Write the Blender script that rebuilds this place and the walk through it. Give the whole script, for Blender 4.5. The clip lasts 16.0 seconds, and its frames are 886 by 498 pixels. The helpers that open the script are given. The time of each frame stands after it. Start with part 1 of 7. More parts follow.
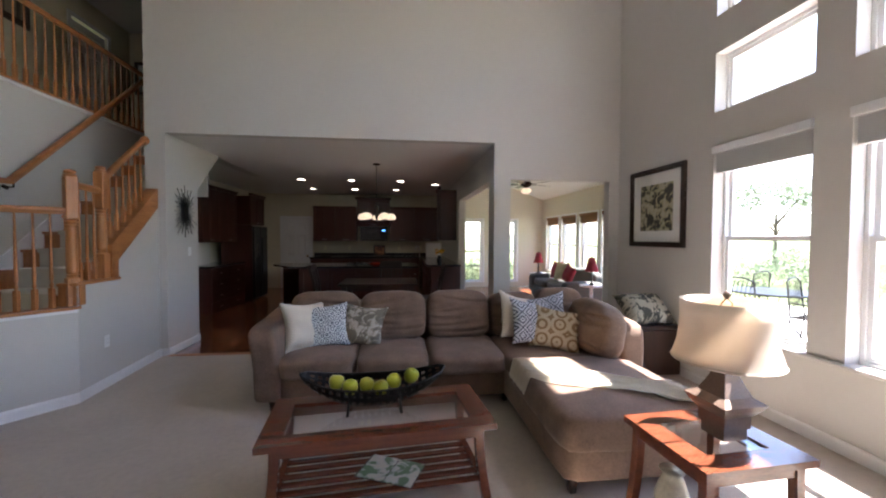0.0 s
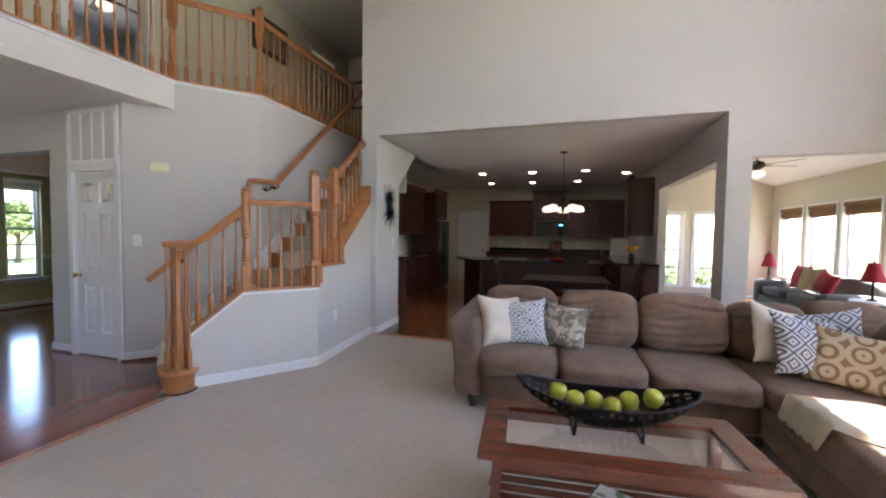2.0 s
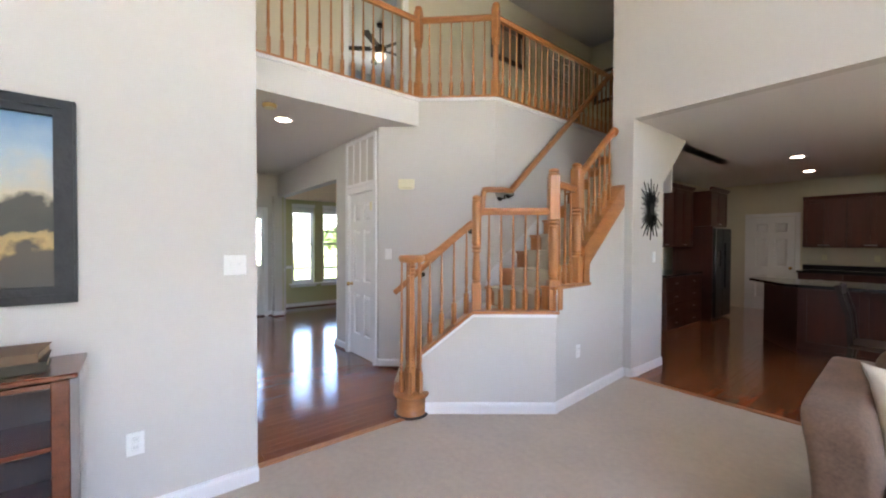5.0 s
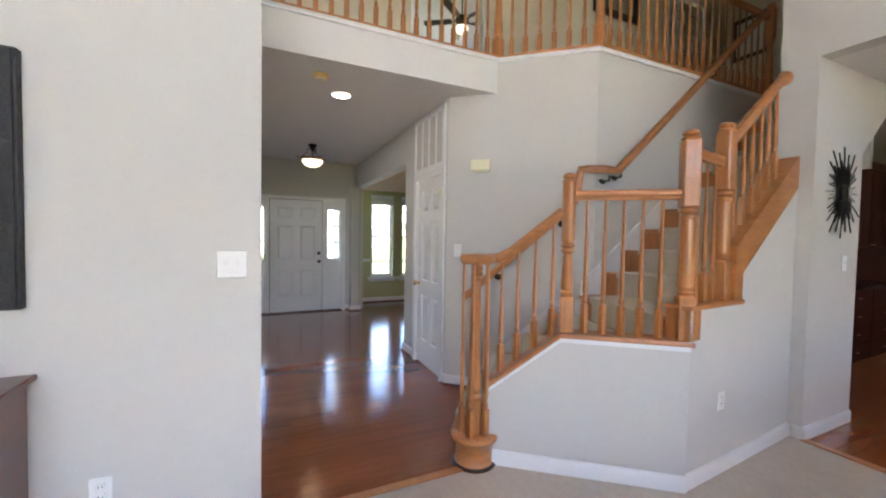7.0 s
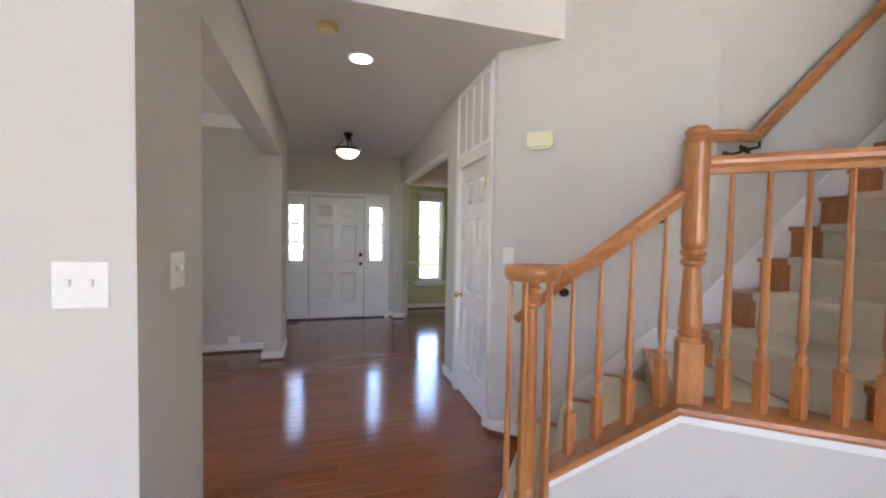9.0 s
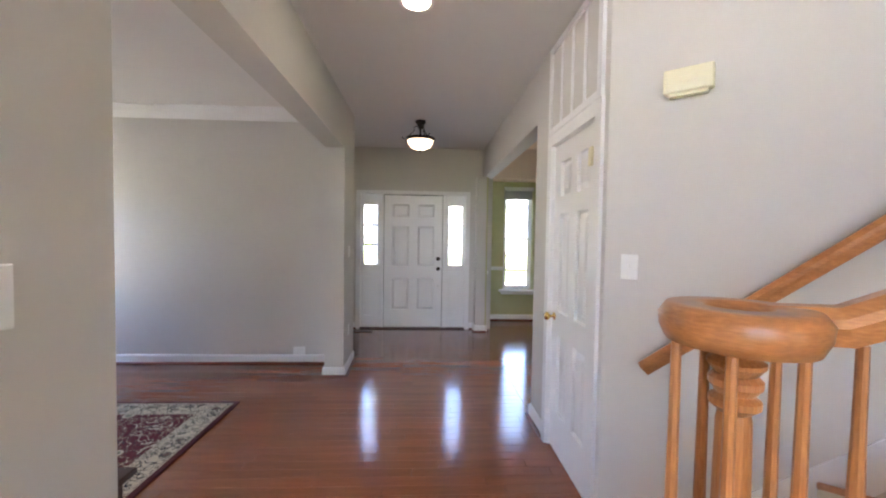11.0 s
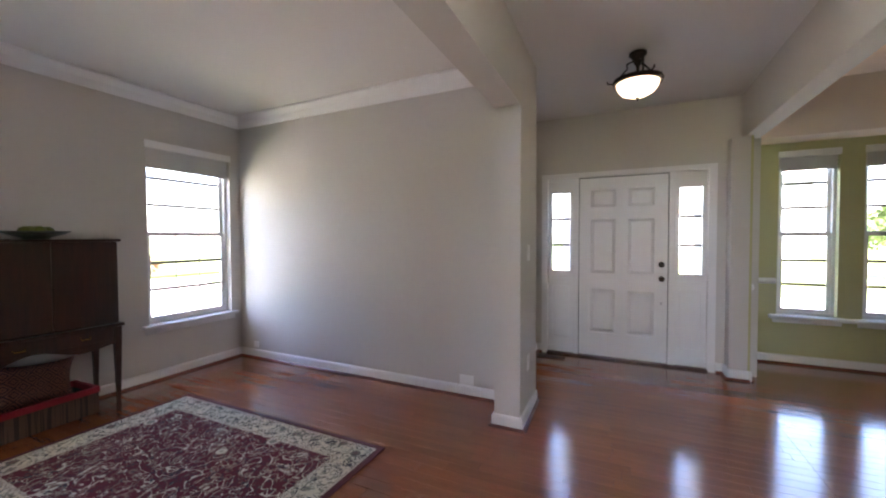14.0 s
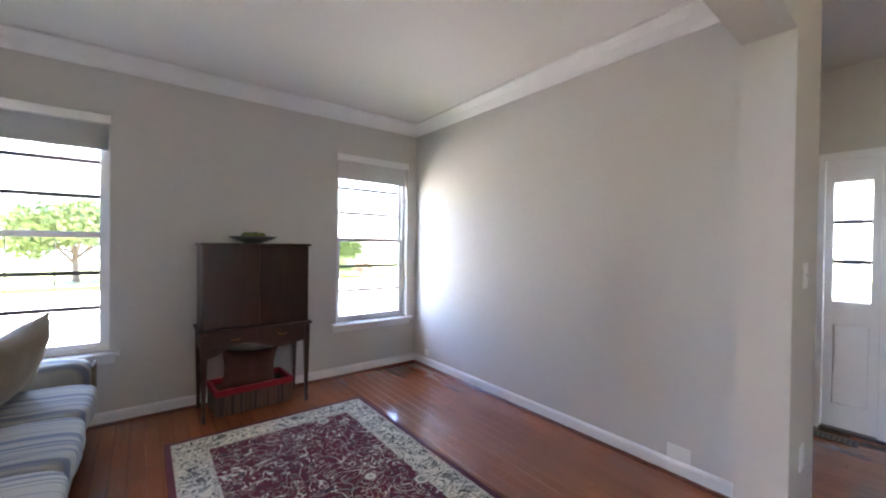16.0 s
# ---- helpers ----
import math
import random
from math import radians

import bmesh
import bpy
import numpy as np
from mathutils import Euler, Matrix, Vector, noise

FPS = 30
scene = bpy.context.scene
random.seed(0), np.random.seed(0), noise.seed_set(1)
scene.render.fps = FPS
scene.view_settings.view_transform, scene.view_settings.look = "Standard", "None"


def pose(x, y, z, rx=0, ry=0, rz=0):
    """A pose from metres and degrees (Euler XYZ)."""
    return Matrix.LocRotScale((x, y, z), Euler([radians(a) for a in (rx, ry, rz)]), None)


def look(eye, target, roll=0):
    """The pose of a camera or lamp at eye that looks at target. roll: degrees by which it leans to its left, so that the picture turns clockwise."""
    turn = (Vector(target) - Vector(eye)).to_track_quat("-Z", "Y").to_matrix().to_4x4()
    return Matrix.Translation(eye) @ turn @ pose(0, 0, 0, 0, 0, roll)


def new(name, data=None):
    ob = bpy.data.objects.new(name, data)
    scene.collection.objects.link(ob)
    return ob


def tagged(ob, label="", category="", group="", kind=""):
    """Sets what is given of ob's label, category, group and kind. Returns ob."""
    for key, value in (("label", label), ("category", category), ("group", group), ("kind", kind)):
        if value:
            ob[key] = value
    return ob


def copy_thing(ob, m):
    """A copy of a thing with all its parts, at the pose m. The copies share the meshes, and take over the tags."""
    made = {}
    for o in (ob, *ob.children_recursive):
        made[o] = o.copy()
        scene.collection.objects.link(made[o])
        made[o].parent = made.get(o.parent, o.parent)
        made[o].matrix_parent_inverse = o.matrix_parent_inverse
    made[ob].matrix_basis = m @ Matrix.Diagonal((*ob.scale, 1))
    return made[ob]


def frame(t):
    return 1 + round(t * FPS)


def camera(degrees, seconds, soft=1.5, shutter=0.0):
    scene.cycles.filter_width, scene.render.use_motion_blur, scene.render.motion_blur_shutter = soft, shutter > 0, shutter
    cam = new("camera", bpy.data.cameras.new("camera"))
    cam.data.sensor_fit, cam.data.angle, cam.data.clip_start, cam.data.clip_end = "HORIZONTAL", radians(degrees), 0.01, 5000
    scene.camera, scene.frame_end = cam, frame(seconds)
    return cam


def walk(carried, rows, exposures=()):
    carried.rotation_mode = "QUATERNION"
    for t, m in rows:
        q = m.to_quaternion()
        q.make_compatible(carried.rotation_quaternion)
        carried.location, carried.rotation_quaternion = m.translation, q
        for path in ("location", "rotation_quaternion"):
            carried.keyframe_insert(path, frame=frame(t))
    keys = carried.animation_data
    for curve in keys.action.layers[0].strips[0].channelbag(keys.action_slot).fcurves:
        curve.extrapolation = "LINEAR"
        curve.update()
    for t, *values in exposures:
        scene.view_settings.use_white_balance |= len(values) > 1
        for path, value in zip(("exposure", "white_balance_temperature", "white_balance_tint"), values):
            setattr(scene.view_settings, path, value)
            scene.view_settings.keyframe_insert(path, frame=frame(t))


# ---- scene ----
cam = camera(98.0, 16.0, 2.1)
PATH = [
    (0, (0.601, 0.226, 1.479), (0.82, 2.213, 1.42), 0.2),
    (0.5, (0.549, 0.3, 1.454), (0.57, 2.299, 1.385), 0.4),
    (1, (0.493, 0.361, 1.443), (0.3, 2.35, 1.359), 0.5),
    (1.5, (0.381, 0.407, 1.445), (-0.023, 2.363, 1.356), 0.6),
    (2, (0.253, 0.491, 1.427), (-0.355, 2.395, 1.343), 0.8),
    (2.5, (0.168, 0.577, 1.443), (-0.63, 2.41, 1.363), 1.1),
    (3, (0.079, 0.686, 1.435), (-0.917, 2.419, 1.371), 1.0),
    (3.5, (0.013, 0.828, 1.427), (-1.174, 2.438, 1.378), 0.4),
    (4, (-0.08, 0.956, 1.422), (-1.428, 2.433, 1.389), 0.2),
    (4.5, (-0.181, 1.073, 1.426), (-1.652, 2.428, 1.398), 0.1),
    (7, (-0.868, 1.755, 1.441), (-2.68, 2.599, 1.371), 1.0),
    (7.5, (-1.034, 1.9, 1.433), (-2.88, 2.667, 1.367), 0.8),
    (8, (-1.199, 2.021, 1.428), (-3.073, 2.719, 1.368), 1.0),
    (8.5, (-1.409, 2.135, 1.44), (-3.307, 2.762, 1.373), 1.0),
    (11, (-2.389, 2.484, 1.431), (-4.386, 2.574, 1.362), 0.9),
    (11.5, (-2.58, 2.547, 1.417), (-4.578, 2.464, 1.354), 0.3),
    (12, (-2.789, 2.513, 1.416), (-4.773, 2.268, 1.348), 0.6),
    (12.5, (-2.991, 2.462, 1.403), (-4.956, 2.091, 1.336), 0.9),
    (13, (-3.177, 2.42, 1.386), (-5.112, 1.917, 1.323), 0.9),
    (13.5, (-3.408, 2.386, 1.373), (-5.287, 1.701, 1.314), 0.2),
    (14, (-3.606, 2.338, 1.359), (-5.412, 1.479, 1.305), -0.2),
    (14.5, (-3.783, 2.257, 1.362), (-5.484, 1.206, 1.314), -0.1),
    (15, (-3.912, 2.185, 1.37), (-5.485, 0.95, 1.328), 0.2),
    (15.5, (-4.073, 2.134, 1.36), (-5.467, 0.7, 1.331), 0.0),
    (16, (-4.127, 2.046, 1.369), (-5.353, 0.466, 1.349), 0.7),
]
EXPOSURES = [(0, 2.95, 6050, 17), (1, 3.46, 6000, 17), (2, 3.68, 6050, 17), (3.5, 4.12, 6200, 17), (4.5, 4.2, 6350, 17), (7, 4.02, 6400, 17), (8.5, 4.1, 6450, 19), (11, 4.53, 6500, 20), (12.5, 4.68, 6650, 23), (14.5, 4.29, 6600, 23), (16, 4.76, 6300, 21)]
walk(cam, [(t, look(eye, target, roll)) for t, eye, target, roll in PATH], EXPOSURES)

# ---- light ----
world = bpy.data.worlds.new("sky")
scene.world = world
world.use_nodes = True
wn = world.node_tree.nodes
sky = wn.new("ShaderNodeTexSky")
sky.sky_type = "NISHITA"
sky.sun_disc = False
SUN_DIR = Vector((-1.0, -0.13, -1.9)).normalized()
sky.sun_elevation = math.asin(-SUN_DIR.z)
sky.sun_rotation = math.atan2(-SUN_DIR.x, -SUN_DIR.y)
world.node_tree.links.new(sky.outputs[0], wn["Background"].inputs[0])
wn["Background"].inputs[1].default_value = 0.15
sun_data = bpy.data.lights.new("sun", "SUN")
sun_data.energy, sun_data.angle, sun_data.color = 5.0, radians(0.6), (1.0, 0.94, 0.85)
sun = new("sun", sun_data)
sun.matrix_world = look(-SUN_DIR * 30, (0, 0, 0))


# ---- materials ----
def mat(name, color, rough=0.5, metal=0.0, vary=0.06, scale=6.0, bump=0.0, bump_scale=200.0, per=0.0, coat=0.0, sheen=0.0, trans=0.0, stretch=(1, 1, 1), dark=None):
    """A procedural surface: base colour varied at two scales, fine relief, and per-object change."""
    m = bpy.data.materials.new(name)
    m.use_nodes = True
    nt = m.node_tree
    n, link = nt.nodes, nt.links.new
    b = n["Principled BSDF"]
    b.inputs["Roughness"].default_value, b.inputs["Metallic"].default_value = rough, metal
    b.inputs["Coat Weight"].default_value, b.inputs["Sheen Weight"].default_value = coat, sheen
    b.inputs["Coat Roughness"].default_value = 0.12
    b.inputs["Transmission Weight"].default_value = trans
    tc = n.new("ShaderNodeTexCoord")
    mp = n.new("ShaderNodeMapping")
    mp.inputs["Scale"].default_value = stretch
    link(tc.outputs["Object"], mp.inputs[0])
    big, fine = n.new("ShaderNodeTexNoise"), n.new("ShaderNodeTexNoise")
    big.inputs["Scale"].default_value, fine.inputs["Scale"].default_value = scale, scale * 11
    big.inputs["Detail"].default_value = fine.inputs["Detail"].default_value = 4
    for t in (big, fine):
        link(mp.outputs[0], t.inputs["Vector"])
    add = n.new("ShaderNodeMath")
    add.operation = "MULTIPLY_ADD"
    add.inputs[1].default_value = 0.5
    link(fine.outputs[0], add.inputs[0])
    half = n.new("ShaderNodeMath")
    half.operation = "MULTIPLY"
    half.inputs[1].default_value = 0.5
    link(big.outputs[0], half.inputs[0])
    link(half.outputs[0], add.inputs[2])
    value = add.outputs[0]
    if per:
        oi = n.new("ShaderNodeObjectInfo")
        pm = n.new("ShaderNodeMath")
        pm.operation = "MULTIPLY_ADD"
        pm.inputs[1].default_value = per
        link(oi.outputs["Random"], pm.inputs[0])
        link(value, pm.inputs[2])
        value = pm.outputs[0]
    ramp = n.new("ShaderNodeValToRGB")
    lo = dark or [c * (1 - vary) for c in color]
    hi = [min(1, c * (1 + vary)) for c in color]
    e = ramp.color_ramp.elements
    e[0].position, e[1].position = 0.3, 0.7 + per
    e[0].color, e[1].color = (*lo, 1), (*hi, 1)
    link(value, ramp.inputs[0])
    link(ramp.outputs[0], b.inputs["Base Color"])
    if bump:
        bt = n.new("ShaderNodeTexNoise")
        bt.inputs["Scale"].default_value = bump_scale
        link(mp.outputs[0], bt.inputs["Vector"])
        bn = n.new("ShaderNodeBump")
        bn.inputs["Strength"].default_value, bn.inputs["Distance"].default_value = bump, 0.004
        link(bt.outputs[0], bn.inputs["Height"])
        link(bn.outputs[0], b.inputs["Normal"])
    return m


def glow(name, color, strength):
    m = bpy.data.materials.new(name)
    m.use_nodes = True
    b = m.node_tree.nodes["Principled BSDF"]
    b.inputs["Base Color"].default_value = (*color, 1)
    b.inputs["Emission Color"].default_value = (*color, 1)
    b.inputs["Emission Strength"].default_value = strength
    return m


def wood(name, light, dark, rough=0.35, grain=(2.5, 2.5, 0.25), coat=0.3, per=0.0, scale=9.0):
    return mat(name, light, rough, 0, 0.2, scale, 0.06, 60, per, coat, stretch=grain, dark=dark)


def glass_mat(name, color=(1, 1, 1), rough=0.0):
    m = bpy.data.materials.new(name)
    m.use_nodes = True
    b = m.node_tree.nodes["Principled BSDF"]
    b.inputs["Base Color"].default_value = (*color, 1)
    b.inputs["Roughness"].default_value = rough
    b.inputs["Transmission Weight"].default_value = 1.0
    b.inputs["IOR"].default_value = 1.45
    return m


WALL = mat("greige_wall_paint", (0.60, 0.58, 0.545), 0.75, vary=0.015, scale=1.5, bump=0.08, bump_scale=260)
CREAM = mat("cream_wall_paint", (0.66, 0.61, 0.48), 0.75, vary=0.015, scale=1.5, bump=0.08, bump_scale=260)
OLIVE = mat("olive_wall_paint", (0.50, 0.49, 0.27), 0.75, vary=0.02, scale=1.5, bump=0.08, bump_scale=260)
CEIL = mat("ceiling_paint", (0.74, 0.72, 0.70), 0.85, vary=0.01, scale=1.2, bump=0.1, bump_scale=180)
WHITE = mat("white_trim_paint", (0.80, 0.80, 0.80), 0.35, vary=0.012, scale=3, bump=0.02)
OAK = wood("honey_oak", (0.49, 0.205, 0.068), (0.30, 0.108, 0.031), 0.35)
OAK_X = wood("honey_oak_along", (0.49, 0.205, 0.068), (0.30, 0.108, 0.031), 0.35, grain=(0.6, 0.6, 2.5))
FLOORWOOD = wood("cherry_floorboard", (0.29, 0.094, 0.036), (0.19, 0.058, 0.022), 0.15, grain=(3, 0.25, 3), coat=0.55, per=0.2)
CARPET = mat("beige_carpet", (0.50, 0.44, 0.37), 0.95, vary=0.11, scale=2.2, bump=0.4, bump_scale=420, sheen=0.2)
STAIRCARPET = mat("tan_stair_carpet", (0.61, 0.54, 0.42), 0.95, vary=0.06, scale=5.0, bump=0.6, bump_scale=420, sheen=0.2)
CHERRY = wood("dark_cherry_cabinet", (0.070, 0.015, 0.008), (0.036, 0.008, 0.0045), 0.4, coat=0.08, per=0.12)
MAHOGANY = wood("red_mahogany", (0.16, 0.046, 0.02), (0.075, 0.02, 0.009), 0.25, grain=(0.5, 2.5, 2.5), coat=0.5)
ESPRESSO = wood("espresso_wood", (0.035, 0.014, 0.010), (0.016, 0.007, 0.005), 0.28, coat=0.3)
BLACK = mat("black_metal", (0.012, 0.012, 0.012), 0.45, 0.5, vary=0.2)
BRONZE = mat("oil_rubbed_bronze", (0.03, 0.02, 0.014), 0.4, 0.7, vary=0.25)
BRASS = mat("polished_brass", (0.72, 0.47, 0.16), 0.18, 1.0, vary=0.05)
STEEL = mat("brushed_steel", (0.55, 0.55, 0.56), 0.3, 1.0, vary=0.06)
GRANITE = mat("black_granite", (0.025, 0.02, 0.02), 0.12, vary=0.8, scale=40, coat=0.3)
GLASS = glass_mat("clear_glass")


def pane_mat(name):
    """Thin window glass: clear, with a faint gloss."""
    m = bpy.data.materials.new(name)
    m.use_nodes = True
    nt = m.node_tree
    nt.nodes.remove(nt.nodes["Principled BSDF"])
    mix, clear, gloss = (nt.nodes.new(k) for k in ("ShaderNodeMixShader", "ShaderNodeBsdfTransparent", "ShaderNodeBsdfGlossy"))
    gloss.inputs["Roughness"].default_value = 0.02
    mix.inputs[0].default_value = 0.04
    nt.links.new(clear.outputs[0], mix.inputs[1])
    nt.links.new(gloss.outputs[0], mix.inputs[2])
    nt.links.new(mix.outputs[0], nt.nodes["Material Output"].inputs[0])
    return m


PANE = pane_mat("window_pane")
PLASTIC = mat("white_plastic", (0.82, 0.82, 0.80), 0.4, vary=0.01)
IVORY = mat("ivory_plastic", (0.80, 0.76, 0.55), 0.45, vary=0.02)
MICROFIBRE = mat("taupe_microfibre", (0.175, 0.111, 0.074), 0.9, vary=0.34, scale=7, bump=0.25, bump_scale=90, sheen=0.12)
GRASS = mat("lawn_grass", (0.12, 0.15, 0.04), 0.9, vary=0.3, scale=0.8, bump=0.5, bump_scale=60)


# ---- building blocks ----
def mesh_of(bm, name, material, smooth=False):
    me = bpy.data.meshes.new(name)
    bmesh.ops.recalc_face_normals(bm, faces=bm.faces)
    bm.to_mesh(me)
    bm.free()
    for mm in material if isinstance(material, (list, tuple)) else [material]:
        me.materials.append(mm)
    if smooth:
        me.shade_smooth()
    return me


def part(name, bm, material, parent=None, label="", smooth=False):
    """One bmesh as one mesh object, under a thing or a part. Coordinates stay those of the world or of the thing."""
    ob = new(name, mesh_of(bm, name, material, smooth))
    if parent is not None:
        ob.parent = parent
    return tagged(ob, label)


def thing(name, m, label, category, group="", kind=""):
    ob = new(name)
    ob.empty_display_size = 0.1
    ob.matrix_world = m if isinstance(m, Matrix) else Matrix.Translation(m)
    return tagged(ob, label, category, group, kind)


def solid(name, bm, material, label="", category="", kind="structure", smooth=False):
    return tagged(part(name, bm, material, None, label, smooth), category=category, kind=kind)


def B():
    return bmesh.new()


def box(bm, lo, hi, bevel=0.0, m=None, seg=1):
    lo, hi = Vector(lo), Vector(hi)
    r = bmesh.ops.create_cube(bm, size=1.0)
    vs = r["verts"]
    for v in vs:
        v.co = Vector((lo[i] + (v.co[i] + 0.5) * (hi[i] - lo[i]) for i in range(3)))
    if bevel > 0:
        es = {e for v in vs for e in v.link_edges}
        r = bmesh.ops.bevel(bm, geom=list(es), offset=bevel, segments=seg, affect="EDGES", profile=0.6)
        vs = list({v for f in r["faces"] for v in f.verts} | {v for v in vs if v.is_valid})
    if m is not None:
        bmesh.ops.transform(bm, matrix=m, verts=vs)
    return bm


def prism(bm, pts, h0, h1, axis="z", m=None):
    """A polygon in the plane across axis, drawn out from h0 to h1."""
    def at(p, h):
        return {"z": (p[0], p[1], h), "y": (p[0], h, p[1]), "x": (h, p[0], p[1])}[axis]
    lo, hi = [bm.verts.new(at(p, h0)) for p in pts], [bm.verts.new(at(p, h1)) for p in pts]
    bm.faces.new(lo)
    bm.faces.new(hi)
    for i in range(len(pts)):
        j = (i + 1) % len(pts)
        bm.faces.new((lo[i], lo[j], hi[j], hi[i]))
    if m is not None:
        bmesh.ops.transform(bm, matrix=m, verts=lo + hi)
    return bm


def lathe(bm, profile, n=20, m=None, cap=True, sx=1.0, sy=1.0):
    """Turns (radius, height) pairs about z."""
    rings, made = [], []
    for r, z in profile:
        ring = [bm.verts.new((r * sx * math.cos(2 * math.pi * k / n), r * sy * math.sin(2 * math.pi * k / n), z)) for k in range(n)]
        rings.append(ring)
        made += ring
    for a, b in zip(rings, rings[1:]):
        for k in range(n):
            bm.faces.new((a[k], a[(k + 1) % n], b[(k + 1) % n], b[k]))
    if cap:
        bm.faces.new(rings[0])
        bm.faces.new(rings[-1])
    if m is not None:
        bmesh.ops.transform(bm, matrix=m, verts=made)
    return bm


def sweep(bm, path, section, closed=False, up=(0, 0, 1)):
    """Draws a closed section of (across, up) pairs along a path of points."""
    pts = [Vector(p) for p in path]
    rings = []
    for i, p in enumerate(pts):
        a = pts[i - 1] if i or closed else p
        c = pts[(i + 1) % len(pts)] if i + 1 < len(pts) or closed else p
        d = (c - a).normalized()
        side = d.cross(Vector(up))
        side = side.normalized() if side.length > 1e-6 else Vector((1, 0, 0))
        top = side.cross(d).normalized()
        k = 1.0
        if a != p and c != p:
            k = 1 / max(0.5, math.cos((p - a).angle(c - p) / 2))
        rings.append([bm.verts.new(p + side * s * k + top * t) for s, t in section])
    n = len(section)
    for i in range(len(rings) if closed else len(rings) - 1):
        a, b = rings[i], rings[(i + 1) % len(rings)]
        for k in range(n):
            bm.faces.new((a[k], a[(k + 1) % n], b[(k + 1) % n], b[k]))
    if not closed:
        bm.faces.new(rings[0])
        bm.faces.new(rings[-1])
    return bm


def circle(r, n=8, sy=1.0):
    return [(r * math.cos(2 * math.pi * k / n), r * sy * math.sin(2 * math.pi * k / n)) for k in range(n)]


def tube(bm, path, r, n=8, closed=False):
    return sweep(bm, path, circle(r, n), closed)


def rod(bm, a, b, r, n=8, r2=None):
    a, b = Vector(a), Vector(b)
    d = b - a
    return lathe(bm, [(r, 0), (r2 or r, d.length)], n, Matrix.Translation(a) @ d.to_track_quat("Z", "Y").to_matrix().to_4x4())


def pierced(bm, axis, t0, t1, a0, a1, z0, z1, holes=()):
    """A wall across axis from t0 to t1, from a0 to a1 along, with holes (a0, a1, z0, z1) right through it."""
    av = sorted({a0, a1, *(h[0] for h in holes), *(h[1] for h in holes)})
    zv = sorted({z0, z1, *(h[2] for h in holes), *(h[3] for h in holes)})
    av, zv = [a for a in av if a0 <= a <= a1], [z for z in zv if z0 <= z <= z1]
    na, nz = len(av) - 1, len(zv) - 1

    def full(i, j):
        if not (0 <= i < na and 0 <= j < nz):
            return False
        a, z = (av[i] + av[i + 1]) / 2, (zv[j] + zv[j + 1]) / 2
        return not any(h[0] < a < h[1] and h[2] < z < h[3] for h in holes)

    def at(t, a, z):
        return bm.verts.new((t, a, z) if axis == "x" else (a, t, z))

    def quad(*c):
        bm.faces.new([at(*p) for p in c])
    for i in range(na):
        for j in range(nz):
            if not full(i, j):
                continue
            p, q, r, s = av[i], av[i + 1], zv[j], zv[j + 1]
            for t in (t0, t1):
                quad((t, p, r), (t, q, r), (t, q, s), (t, p, s))
            for near, edge in ((full(i - 1, j), p), (full(i + 1, j), q)):
                if not near:
                    quad((t0, edge, r), (t1, edge, r), (t1, edge, s), (t0, edge, s))
            for near, edge in ((full(i, j - 1), r), (full(i, j + 1), s)):
                if not near:
                    quad((t0, p, edge), (t1, p, edge), (t1, q, edge), (t0, q, edge))
    bmesh.ops.remove_doubles(bm, verts=bm.verts, dist=1e-5)
    return bm


# ---- the plan ----
CEILING, LIV_CEIL, UPPER, TOP = 2.745, 2.75, 3.06, 5.55
GREAT_Y, WINDOW_X, LEFT_X = 5.29, 3.61, -2.775
HALL_L, HALL_R, FRONT_X = 1.72, 3.345, -8.26
LIV_X, LIV_Y, DIN_X = -6.655, -1.735, -8.9
# The last family-room opening is unseen, kept for the daylight it adds.
FAM_WINDOWS = [(2.76, 3.665), (1.605, 2.51), (0.45, 1.355), (-0.705, 0.20)]
LIV_WINDOWS = [(-6.53, -5.685), (-3.925, -3.08)]
DIN_WINDOWS = [(3.81, 4.30), (4.49, 4.98)]
SUN_X, SUN_Y = 4.9, 11.6
SUN_WINDOWS = [(10.35, 11.2), (9.3, 10.15), (8.25, 9.1), (7.2, 8.05), (6.15, 7.0)]
SUN_BACK = [(2.25, 3.05), (3.3, 4.1)]

solid("wall_great", pierced(B(), "y", GREAT_Y, GREAT_Y + 0.14, -2.48, WINDOW_X, 0, TOP, [(-2.25, 1.845, 0, CEILING), (2.07, 3.47, 0, 2.262)]), WALL)
holes = [(a, b, z0, z1) for a, b in FAM_WINDOWS for z0, z1 in ((0.62, 2.35), (2.69, 3.25), (3.6, 4.7))]
solid("wall_windows", pierced(B(), "x", WINDOW_X, WINDOW_X + 0.2, -3.0, GREAT_Y + 0.14, 0, TOP, holes), WALL)
solid("wall_left", pierced(B(), "x", LEFT_X - 0.145, LEFT_X, -3.0, 1.745, 0, TOP), WALL)
solid("wall_behind", pierced(B(), "y", -3.15, -3.0, LEFT_X - 0.145, WINDOW_X + 0.2, 0, TOP), WALL)
solid("wall_stub", prism(B(), [(LEFT_X - 0.145, 1.54), (LEFT_X - 0.145, 1.743), (-3.37, HALL_L), (-3.37, 1.54)], 0, TOP), WALL)
solid("wall_header_living", prism(B(), [(-3.37, HALL_L), (-3.37, 1.54), (-6.25, 1.487), (-6.25, 1.675)], 2.283, LIV_CEIL), WALL)
solid("wall_column", prism(B(), [(-6.25, 1.675), (-6.25, 1.487), (LIV_X, 1.48), (LIV_X, 1.668)], 0, LIV_CEIL), WALL)
solid("wall_foyer_side", pierced(B(), "y", 1.23, 1.36, FRONT_X, LIV_X - 0.15, 0, CEILING), WALL)
